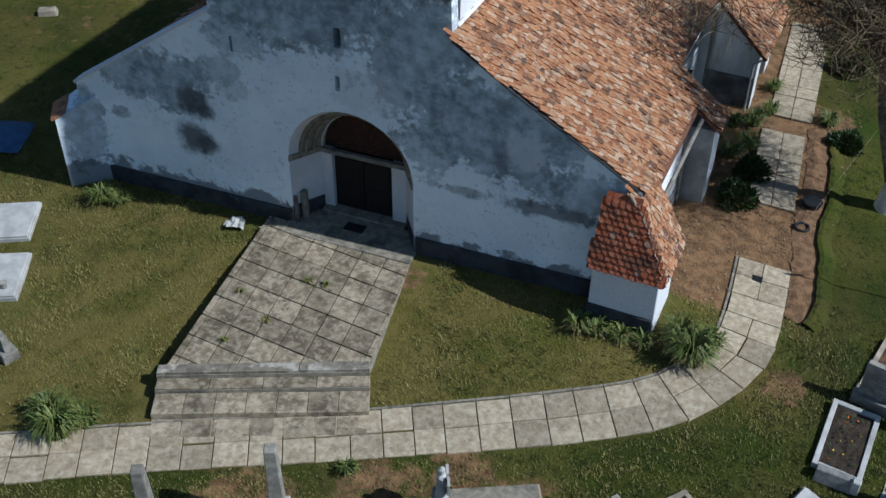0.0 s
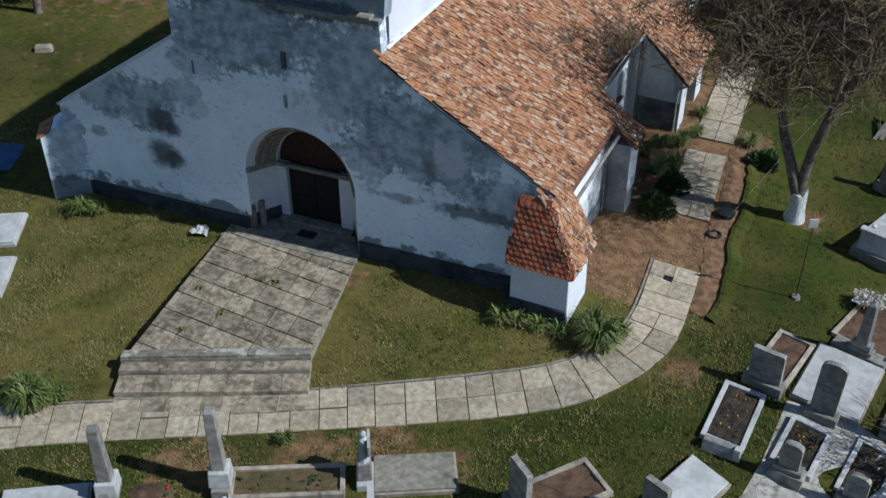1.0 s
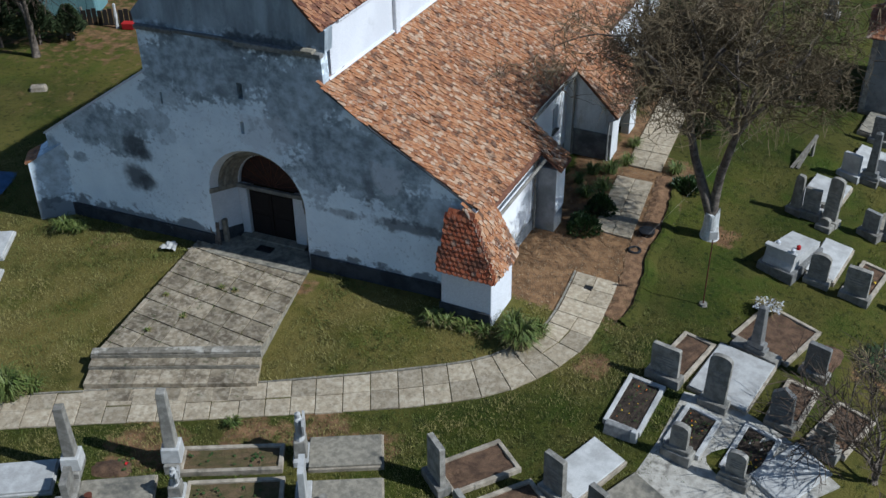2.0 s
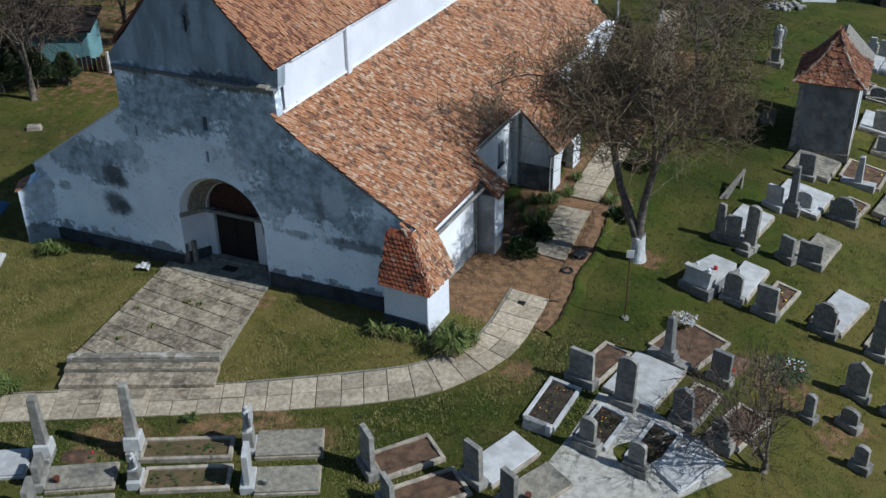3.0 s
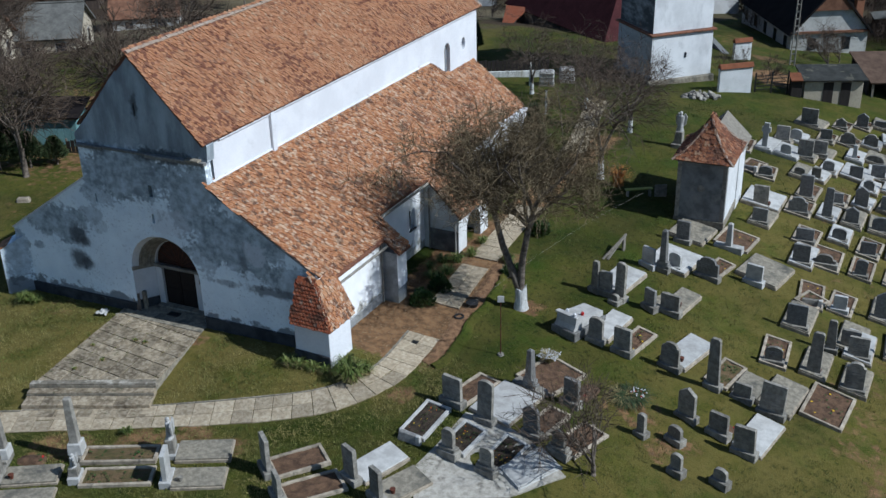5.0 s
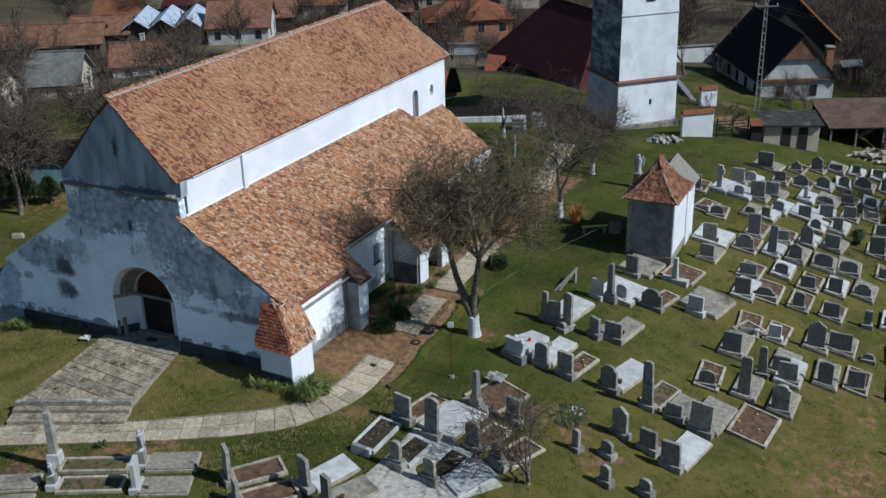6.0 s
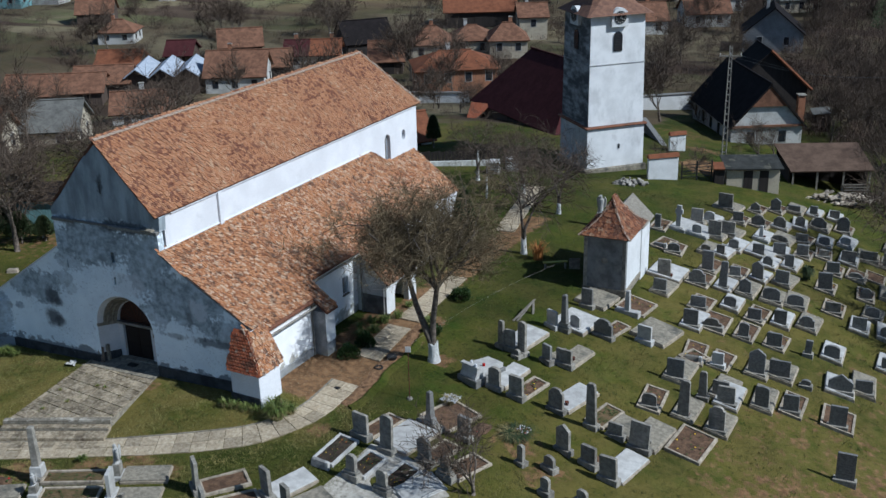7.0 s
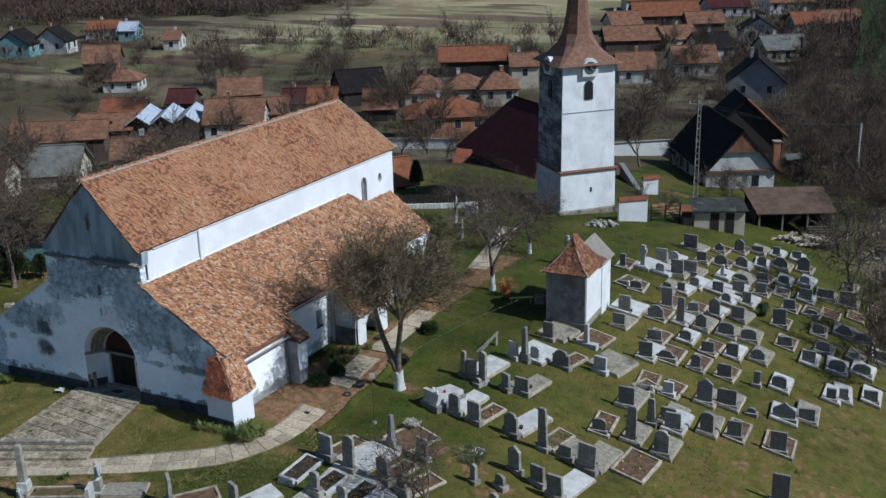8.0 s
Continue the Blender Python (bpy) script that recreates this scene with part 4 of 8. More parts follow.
wup = Vector((0, 0.34, 1.0)).normalized()
tiled(church, "front_tiles", (bx0, by0, bz), (1, 0, 0), tuple(wup), bx1 - bx0, (west_top - bz) / wup.z - 0.12,
      inside=lambda a, b: 0.03 + 0.09 * b < a < bend_x(bz + b * wup.z) - bx0 - 0.03, singles=lambda a, b: True, seed=31, w=0.178, exposure=0.16, mesh=SCALE_ME)
for (xa, za), (xb, zb) in zip(BEND, BEND[1:]):
    sup = Vector((xb - xa, 0, zb - za))
    tiled(church, "side_tiles", (xa, by0, za), (0, 1, 0), tuple(sup), by1 - by0, sup.length + 0.06,
          inside=lambda a, b, za=za, q=sup.z / sup.length: a > hip_y(za + b * q) - by0 + 0.02, singles=lambda a, b: True, seed=32)
for (xa, za), (xb, zb) in zip(BEND, BEND[1:]):
    ridge_caps(church, "hip_tile", (xa, hip_y(za), za + 0.05), (xb, hip_y(zb), zb + 0.05), 0.3, 0.065, M_TILE_DARK if za < 2.8 else M_MORTAR)

# porch with an arch towards the yard
part("porch_west_wall", plate([(AX2, -0.5), (PX, -0.5), (PX, 2.05), (8.0, 3.5), (AX2, 3.6)], (), 0.35, pose(0, PY0, 0)), M_PORCH, church, "stained pale plaster")
part("plinth", fresh(AX2 + 0.35, PX + 0.02, PY0 - 0.035, PY0 - 0.002, -0.5, 1.1, 0.01), M_DAMP, church, "dark rendered plinth")
part("porch_east_wall", plate([(AX2, -0.5), (PX, -0.5), (PX, 2.05), (8.0, 3.5), (AX2, 3.6)], (), 0.35, pose(0, PY1 - 0.35, 0)), M_WHITE, church)
part("porch_front_wall", plate([(PY0 + 0.352, -0.5), (PY1 - 0.352, -0.5), (PY1 - 0.352, 2.05), (PY0 + 0.352, 2.05)], [arch(12.5, 14.1, -0.4, 0.9, 0.75, 10)], 0.35, Matrix.Translation((PX, 0, 0)) @ pose(0, 0, 0, 0, 0, 90)), M_WHITE, church)
part("porch_corner", fresh(PX - 0.02, PX + 0.03, PY0, PY0 + 0.35, -0.4, 2.0, 0.01), M_WHITE, church)
pp = [(PX + 0.3, PY0 - 0.2, 1.95), (PX + 0.3, PY1 + 0.2, 1.95), (EX2 - 0.3, PY1 + 0.2, zr(EX2 - 0.3) + 0.16), (EX2 - 0.3, PY0 - 0.2, zr(EX2 - 0.3) + 0.16)]
part("porch_roof", slab_from(pp, 0.1), M_DECK, church)
pup = Vector(pp[3]) - Vector(pp[0])
tiled(church, "porch_tiles", (PX + 0.3, PY0 - 0.2, 1.96), (0, 1, 0), tuple(pup), PY1 - PY0 + 0.4, pup.length, seed=41)
part("downpipe", tube(bmesh.new(), [(PX + 0.2, PY0 - 0.12, 1.9), (PX - 0.1, PY0 - 0.1, 1.7), (PX - 0.1, PY0 - 0.1, -0.4)], [0.05] * 3, 8), M_STONE_W, church, "white metal downpipe")
part("downpipe", tube(bmesh.new(), [(AX2 + 0.35, PY0 - 0.09, 3.3), (AX2 + 0.35, PY0 - 0.09, -0.4)], [0.045] * 2, 8), M_STONE_G, church, "grey metal downpipe")

# north aisle and its buttress
part("north_aisle_wall", fresh(-8.2, -7.6, 0.45, 24.5, -0.6, 2.5), M_WHITE, church)
npoly = [(-8.5, 0.1, 2.35), (-8.5, 25, 2.35), (NX0, 25, AZ - 0.95), (NX0, 0.1, AZ - 0.95)]
part("north_aisle_roof", slab_from(npoly, 0.12), M_DECK, church)
tiled(church, "north_aisle_tiles", (-8.5, 25.0, 2.36), (0, -1, 0), (8.5 + NX0, 0, AZ - 3.3), 24.8, 6.45, seed=11, w=0.38, exposure=0.3)
fb = [(-7.12, -0.57), (-8.32, -1.44), (-8.95, -0.65), (-7.95, 0.3)]
bm = bmesh.new()
lo = [bm.verts.new((x, y, -0.5)) for x, y in fb]
hi = [bm.verts.new((x - 0.02, y + 0.03, z)) for (x, y), z in zip(fb, (2.95, 2.16, 2.1, 2.9))]
for k in range(4):
    bm.faces.new((lo[k], lo[(k + 1) % 4], hi[(k + 1) % 4], hi[k]))
bm.faces.new(hi)
part("front_buttress", bm, M_FACADE, church)
part("front_buttress_cap", slab_from([(-8.1, -1.2, 2.36), (-8.42, -1.5, 2.2), (-9.05, -0.65, 2.16), (-8.7, -0.3, 2.36)], 0.07), M_TILE, church)


# ---- bell tower ----
def tower_material():
    k = Nodes("stained_tower_limewash")
    col = k.mix(k.ramp(k.noise(0.7), 0.35, 0.7), (0.84, 0.84, 0.84), (0.68, 0.68, 0.68))
    col = k.mix(k.math("MULTIPLY", k.ramp(k.noise(0.9, 12.0, (1, 1, 0.5)), 0.52, 0.7), 0.3), col, (0.3, 0.3, 0.3))
    # faces towards -x and -y are greyed by normal: weathering and their shade together
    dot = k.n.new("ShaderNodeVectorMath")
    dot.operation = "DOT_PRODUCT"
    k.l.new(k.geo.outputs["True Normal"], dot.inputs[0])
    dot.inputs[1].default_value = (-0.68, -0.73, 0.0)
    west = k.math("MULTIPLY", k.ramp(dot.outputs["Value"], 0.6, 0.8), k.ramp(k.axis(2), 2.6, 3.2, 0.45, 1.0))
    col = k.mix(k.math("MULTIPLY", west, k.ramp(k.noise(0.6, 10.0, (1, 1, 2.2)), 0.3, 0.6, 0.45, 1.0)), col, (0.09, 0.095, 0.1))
    return k.done(col, 0.4, 22.0)


M_TOWER = tower_material()
tower = thing("bell_tower", "square whitewashed bell tower with string courses, clock and flared brown spire", "tower", (8.9, 45.0, 0), 47.0)
TW = 5.35
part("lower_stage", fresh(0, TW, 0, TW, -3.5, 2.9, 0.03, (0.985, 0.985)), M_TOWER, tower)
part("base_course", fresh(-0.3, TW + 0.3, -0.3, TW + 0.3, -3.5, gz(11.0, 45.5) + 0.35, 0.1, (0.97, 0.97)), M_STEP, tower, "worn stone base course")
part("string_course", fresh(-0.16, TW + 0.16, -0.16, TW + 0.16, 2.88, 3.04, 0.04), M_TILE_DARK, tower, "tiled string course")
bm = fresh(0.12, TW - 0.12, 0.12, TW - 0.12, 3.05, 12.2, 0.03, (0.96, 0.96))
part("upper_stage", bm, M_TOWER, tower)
part("thin_string", fresh(0.12, TW - 0.12, 0.12, TW - 0.12, 8.1, 8.18, 0.03), M_GREYWALL, tower)
for k in range(4):
    turn = Matrix.Translation((TW / 2, TW / 2, 0)) @ Matrix.Rotation(k * math.pi / 2, 4, "Z") @ Matrix.Translation((-TW / 2, -TW / 2, 0))
    win = part("belfry_window", plate(arch(2.3, 3.05, 9.2, 10.4, 0.4, 8), (), 0.12, turn @ pose(0, 0.1, 0)), M_GLASS, tower, "dark arched louvred opening")
    for z in np.arange(9.3, 10.6, 0.2):
        part("louvre", plate([(2.34, z), (3.01, z), (3.01, z + 0.06), (2.34, z + 0.06)], (), 0.05, turn @ pose(0, 0.07, 0)), M_WOOD, win)
    part("clock_dormer", plate(arch(1.95, 3.4, 11.2, 12.0, 0.72, 12), (), 0.8, turn @ pose(0, -0.12, 0)), M_WHITE, tower)
    ring = [(2.67 + 0.52 * math.cos(2 * math.pi * j / 24), 11.95 + 0.52 * math.sin(2 * math.pi * j / 24)) for j in range(24)]
    clock = part("clock_face", plate(ring, (), 0.04, turn @ pose(0, -0.17, 0)), M_IRON, tower, "dark clock face with pale marks")
    for j in range(12):
        a = math.pi * j / 6
        mk = fresh(-0.025, 0.025, -0.02, 0.0, 0.34, 0.47)
        bmesh.ops.transform(mk, matrix=turn @ Matrix.Translation((2.67, -0.172, 11.95)) @ Matrix.Rotation(a, 4, "Y"), verts=mk.verts)
        part("hour_mark", mk, M_STONE_W, clock)
    for a, ln in ((0.6, 0.42), (2.3, 0.3)):
        mk = fresh(-0.02, 0.02, -0.03, -0.01, -0.05, ln)
        bmesh.ops.transform(mk, matrix=turn @ Matrix.Translation((2.67, -0.172, 11.95)) @ Matrix.Rotation(a, 4, "Y"), verts=mk.verts)
        part("clock_hand", mk, M_STONE_W, clock)
part("slit_window", fresh(2.9, 3.05, -0.02, 0.06, 1.0, 1.4), M_GLASS, tower)
bm = bmesh.new()
rings = []
for z, h in ((12.15, 2.95), (12.35, 2.68), (12.9, 2.0), (13.6, 1.5), (14.6, 1.16), (16.2, 0.9), (18.0, 0.72), (21.0, 0.42), (25.0, 0.02)):
    o = max(0.0, min(1.0, (z - 12.35) / 2.5))
    pts = []
    for k in range(8):
        a = math.pi / 8 + k * math.pi / 4
        oc = h / math.cos(math.pi / 8) * 1.0
        # square at the eaves, eight-sided above
        ca = math.pi / 4 + (k // 2) * math.pi / 2
        r_sq = Vector((h * math.sqrt(2) * math.cos(ca), h * math.sqrt(2) * math.sin(ca), 0))
        r_oc = Vector((oc * math.cos(a), oc * math.sin(a), 0))
        side = 0.1 * (1 if k % 2 else -1)
        r_sq = r_sq + Vector((-math.sin(ca), math.cos(ca), 0)) * side
        p = r_sq.lerp(r_oc, o)
        pts.append(bm.verts.new((TW / 2 + p.x, TW / 2 + p.y, z)))
    rings.append(pts)
for r0, r1 in zip(rings, rings[1:]):
    for k in range(8):
        bm.faces.new((r0[k], r0[(k + 1) % 8], r1[(k + 1) % 8], r1[k]))
bm.faces.new(rings[0][::-1])
M_SPIRE = mat("weathered_brown_shingle", (0.24, 0.125, 0.08), (0.15, 0.08, 0.055), 3, 0.85, 0.6, 12)
part("spire", bm, M_SPIRE, tower, "brown flared spire")

# ---- chapel ----
chapel = thing("chapel", "small grey and white burial chapel with steep red tile hipped roof", "chapel", (17.9, 21.3, -0.3), 3.5)
CW, CD, CH = 2.65, 3.45, 3.3
# walls towards -x and -y get the dark grey plaster, the others white
part("wall", fresh(0, CW, 0, 0.3, -0.5, CH, 0.02), M_CHAPEL, chapel, "dark grey end wall")
part("wall", fresh(CW - 0.3, CW, 0.302, CD, -0.5, CH, 0.02), M_WHITE, chapel)
part("wall", fresh(0, 0.3, 0.302, CD, -0.5, CH, 0.02), M_CHAPEL, chapel)
part("wall", fresh(0.302, CW - 0.302, CD - 0.3, CD, -0.5, CH, 0.02), M_WHITE, chapel)
part("cornice", fresh(-0.08, CW + 0.08, -0.08, CD + 0.08, CH - 0.12, CH + 0.02, 0.03), M_CHAPEL, chapel)
part("plinth", fresh(-0.06, CW + 0.06, -0.06, CD + 0.06, -0.5, -0.05, 0.03), M_STEP, chapel)
ringpts = [(CW / 2 + 0.2 * math.cos(2 * math.pi * j / 16), 1.75 + 0.2 * math.sin(2 * math.pi * j / 16)) for j in range(16)]
part("medallion", plate(ringpts, (), 0.05, pose(0, -0.04, 0)), M_STONE_G, chapel, "round plaster medallion")
for px in (0.0, CW - 0.22):
    part("pilaster", fresh(px, px + 0.22, -0.03, 0.0, -0.3, CH - 0.14), M_STONE_G, chapel)
ov = 0.3
prof = [(0.0, 0.0), (0.25, 0.26), (0.5, 0.68), (0.75, 1.24), (1.0, 1.98)]
cx, cy = CW / 2, CD / 2
hy = 0.35
rings = []
bm = bmesh.new()
for f, z in prof:
    hx_ = (CW / 2 + ov) * (1 - f) + 0.01
    hy_ = (CD / 2 + ov) * (1 - f) + hy * f
    rings.append([bm.verts.new((cx + sx * hx_, cy + sy * hy_, CH + z)) for sx, sy in ((-1, -1), (1, -1), (1, 1), (-1, 1))])
for r0, r1 in zip(rings, rings[1:]):
    for k in range(4):
        bm.faces.new((r0[k], r0[(k + 1) % 4], r1[(k + 1) % 4], r1[k]))
bm.faces.new(rings[0][::-1])
bm.faces.new(rings[-1])
roof_c = part("roof", bm, M_DECK, chapel, "steep red tile roof with flared eaves")
for (f0, z0), (f1, z1) in zip(prof, prof[1:]):
    for k in range(4):
        q = []
        for f, z in ((f0, z0), (f1, z1)):
            hx_ = (CW / 2 + ov) * (1 - f) + 0.01
            hy_ = (CD / 2 + ov) * (1 - f) + hy * f
            cs = [Vector((cx + sx * hx_, cy + sy * hy_, CH + z)) for sx, sy in ((-1, -1), (1, -1), (1, 1), (-1, 1))]
            q.append((cs[k], cs[(k + 1) % 4]))
        (a0, b0), (a1, b1) = q
        m0, m1 = (a0 + b0) / 2, (a1 + b1) / 2
        w0, w1, hh = (b0 - a0).length, (b1 - a1).length, (m1 - m0).length
        tiled(roof_c, "roof_tiles", tuple(a0), tuple(b0 - a0), tuple(m1 - m0), w0, hh - 0.05,
              inside=lambda a, b, w0=w0, w1=w1, hh=hh: abs(a - w0 / 2) < (w0 + (w1 - w0) * b / hh) / 2 - 0.02, seed=50 + k, material=M_TILE_CHAPEL)
for sx, sy in ((-1, -1), (1, -1), (1, 1), (-1, 1)):
    for (f0, z0), (f1, z1) in zip(prof, prof[1:]):
        p = [(cx + sx * ((CW / 2 + ov) * (1 - f) + 0.01), cy + sy * ((CD / 2 + ov) * (1 - f) + hy * f), CH + z + 0.03) for f, z in ((f0, z0), (f1, z1))]
        ridge_caps(roof_c, "hip_tile", p[0], p[1], 0.28, 0.075)
part("finial", tube(bmesh.new(), [(cx, cy - hy, CH + 1.95), (cx, cy - hy, CH + 2.1), (cx, cy - hy, CH + 2.25)], [0.1, 0.05, 0.01], 6), M_DECK, chapel)
# second, plain gabled block behind it
part("annex_wall", fresh(0.4, CW + 0.06, CD, CD + 1.9, -1.0, CH - 0.2, 0.02), M_WHITE, chapel)
bm = solid(bmesh.new(), [[(0.15, CD - 0.6, CH - 0.25), (CW + 0.3, CD - 0.6, CH - 0.25), (CW / 2 + 0.15, CD - 0.6, CH + 1.15)],
                         [(0.15, CD + 2.05, CH - 0.25), (CW + 0.3, CD + 2.05, CH - 0.25), (CW / 2 + 0.15, CD + 2.05, CH + 1.15)],
                         [(0.15, CD - 0.6, CH - 0.25), (CW / 2 + 0.15, CD - 0.6, CH + 1.15), (CW / 2 + 0.15, CD + 2.05, CH + 1.15), (0.15, CD + 2.05, CH - 0.25)],
                         [(CW + 0.3, CD - 0.6, CH - 0.25), (CW / 2 + 0.15, CD - 0.6, CH + 1.15), (CW / 2 + 0.15, CD + 2.05, CH + 1.15), (CW + 0.3, CD + 2.05, CH - 0.25)],
                         [(0.15, CD - 0.6, CH - 0.25), (CW + 0.3, CD - 0.6, CH - 0.25), (CW + 0.3, CD + 2.05, CH - 0.25), (0.15, CD + 2.05, CH - 0.25)]])
part("annex_roof", bm, M_WOOD_GREY, chapel, "grey sheet roof")


# ---- paving ----
def clip_poly(poly, inside_poly):
    """Clips a convex polygon by another one (both counter-clockwise, in plan)."""
    out = list(poly)
    for k in range(len(inside_poly)):
        a, b = inside_poly[k], inside_poly[(k + 1) % len(inside_poly)]
        src, out = out, []
        for i in range(len(src)):
            p, q = src[i], src[(i + 1) % len(src)]
            sp_ = (b[0] - a[0]) * (p[1] - a[1]) - (b[1] - a[1]) * (p[0] - a[0])
            sq_ = (b[0] - a[0]) * (q[1] - a[1]) - (b[1] - a[1]) * (q[0] - a[0])
            if sp_ >= 0:
                out.append(p)
            if sp_ * sq_ < 0:
                f = sp_ / (sp_ - sq_)
                out.append((p[0] + (q[0] - p[0]) * f, p[1] + (q[1] - p[1]) * f))
        if len(out) < 3:
            return []
    return out


def paver(parent, corners, z_at, thick=0.07, gap=0.016, seed=0, material=None, name="slab"):
    """One paving slab with chamfered edges, slightly tilted and out of line."""
    rnd = random.Random(seed)
    cx = sum(c[0] for c in corners) / len(corners)
    cy = sum(c[1] for c in corners) / len(corners)
    dz, tx, ty = rnd.gauss(0, 0.006), rnd.gauss(0, 0.006), rnd.gauss(0, 0.006)

    def ring(inset, drop):
        pts = []
        for x, y in corners:
            d = math.hypot(x - cx, y - cy) or 1
            k = 1 - inset / d
            px, py = cx + (x - cx) * k, cy + (y - cy) * k
            pts.append((px, py, z_at(px, py) + dz + tx * (px - cx) + ty * (py - cy) - drop))
        return pts

    n = len(corners)
    verts = ring(gap, thick) + ring(gap, 0.012) + ring(gap + 0.014, 0.0)
    faces = [tuple(range(2 * n, 3 * n))]
    for a in (0, n):
        faces += [(a + k, a + (k + 1) % n, a + n + (k + 1) % n, a + n + k) for k in range(n)]
    return raw(name, verts, faces, material or M_CONCRETE, parent)


PATH = [(-16.0, -17.4), (-9.0, -13.5), (-3.36, -10.32), (-0.22, -8.5), (2.31, -7.1), (4.42, -5.9), (6.12, -4.95), (8.49, -3.65), (10.3, -2.5), (11.3, -1.3), (11.8, -0.1), (11.88, 1.5), (11.7, 3.9)]


def smooth_line(pts, spacing):
    fine = []
    for i in range(len(pts) - 1):
        p0, p1, p2, p3 = (Vector(pts[max(0, min(len(pts) - 1, i + k))]) for k in (-1, 0, 1, 2))
        for k in range(20):
            t = k / 20
            fine.append(0.5 * (2 * p1 + (p2 - p0) * t + (2 * p0 - 5 * p1 + 4 * p2 - p3) * t * t + (3 * p1 - p0 - 3 * p2 + p3) * t ** 3))
    fine.append(Vector(pts[-1]))
    out, acc = [fine[0]], 0.0
    for a, b in zip(fine, fine[1:]):
        acc += (b - a).length
        if acc >= spacing:
            out.append(b)
            acc = 0.0
    return out


paved_z = lambda x, y: gz(x, y) + 0.045
pavement = thing("pavement", "worn pale concrete slab path with mossy joints", "path", kind="structure")
line = smooth_line(PATH, 0.74)
rnd = random.Random(2)
for i in range(len(line) - 1):
    a, b = line[i], line[i + 1]
    ta = (line[min(i + 1, len(line) - 1)] - line[max(i - 1, 0)]).normalized()
    tb = (line[min(i + 2, len(line) - 1)] - line[i]).normalized()
    na, nb = Vector((-ta.y, ta.x)), Vector((-tb.y, tb.x))
    for r, (lo, hi) in enumerate(((-0.76, 0.0), (0.0, 0.72))):
        j = rnd.gauss(0, 0.012)
        q = [a + na * (lo + j), b + nb * (lo + j), b + nb * (hi + j), a + na * (hi + j)]
        q = [(p.x, p.y) for p in q]
        paver(pavement, q, paved_z, seed=i * 3 + r)
    e = [a + na * 0.735, b + nb * 0.735, b + nb * 0.80, a + na * 0.80]
    paver(pavement, [(p.x, p.y) for p in e], lambda x, y: paved_z(x, y) + 0.005, gap=0.004, seed=i, material=M_STEP, name="edging")
# second stretch along the south wall and third towards the tower
for p0, p1, n in (((11.33, 6.55), (10.93, 10.62), 5), ((10.98, 11.55), (10.5, 18.5), 10), ((9.6, 27.5), (7.0, 39.0), 15)):
    a, b = Vector(p0), Vector(p1)
    d = (b - a) / n
    nn = Vector((-d.y, d.x)).normalized()
    for i in range(n):
        for lo, hi in ((-0.71, 0.0), (0.0, 0.71)):
            q = [a + d * i + nn * lo, a + d * (i + 1) + nn * lo, a + d * (i + 1) + nn * hi, a + d * i + nn * hi]
            paver(pavement, [(p.x, p.y) for p in q], lambda x, y: paved_z(x, y) + 0.02, seed=900 + i)
part("drain_cover", fresh(11.5, 11.8, 2.95, 3.2, gz(11.6, 3.1) + 0.02, gz(11.6, 3.1) + 0.062, 0.01), M_IRON, pavement, "dark iron drain cover")

# terrace before the portal, with two worn steps
terrace = thing("terrace", "raised terrace of worn concrete slabs with weeds in its joints", "terrace", kind="structure")
TQ = [(-1.2, -6.75), (3.42, -4.45), (2.72, -0.4), (-1.9, -0.4)]
tz = lambda x, y: 0.01 + 0.045 * min(0.0, y + 0.4) - 0.012 * (x - 1)
bm = bmesh.new()
lo = [bm.verts.new((x, y, -1.4)) for x, y in TQ]
hi = [bm.verts.new((x, y, tz(x, y) - 0.05)) for x, y in TQ]
bm.faces.new(hi)
for k in range(4):
    bm.faces.new((lo[k], lo[(k + 1) % 4], hi[(k + 1) % 4], hi[k]))
part("terrace_core", bm, M_STEP, terrace)
ud, vd = Vector((1.0, -0.06)), Vector((-0.115, 1.0))
o = Vector((-1.0, -6.9))
n = 0
for i in range(-1, 8):
    for j in range(-1, 10):
        p = o + ud * (i * 0.76) + vd * (j * 0.76)
        q = [p, p + ud * 0.76, p + ud * 0.76 + vd * 0.76, p + vd * 0.76]
        c = clip_poly([(v.x, v.y) for v in q], TQ)
        if len(c) >= 3:
            area = abs(sum(c[k][0] * c[(k + 1) % len(c)][1] - c[(k + 1) % len(c)][0] * c[k][1] for k in range(len(c)))) / 2
            if area > 0.03:
                paver(terrace, c, tz, gap=0.02, seed=400 + n, material=M_TERRACE)
                n += 1
f0, f1 = Vector((-1.32, -6.82)), Vector((3.5, -4.5))
fd = (f1 - f0).normalized()
fn = Vector((fd.y, -fd.x))
for k, (zt, out, deep) in enumerate(((-0.235, -0.24, 0.28), (-0.41, 0.02, 0.4), (-0.56, 0.4, 0.72))):
    pieces = (3, 4, 7)[k]
    for s in range(pieces):
        L = (f1 - f0).length / pieces
        a, b = f0 + fd * (L * s) + fn * out, f0 + fd * (L * (s + 1)) + fn * out
        q = [a + fn * deep, b + fn * deep, b, a]
        top = (lambda x, y: tz(x, y) + 0.012) if k == 0 else (lambda x, y, zt=zt: zt)
        paver(terrace, [(p.x, p.y) for p in q], top, 0.3, 0.006, seed=700 + k * 9 + s, material=M_TERRACE if k else M_NOSING, name="step_stone")
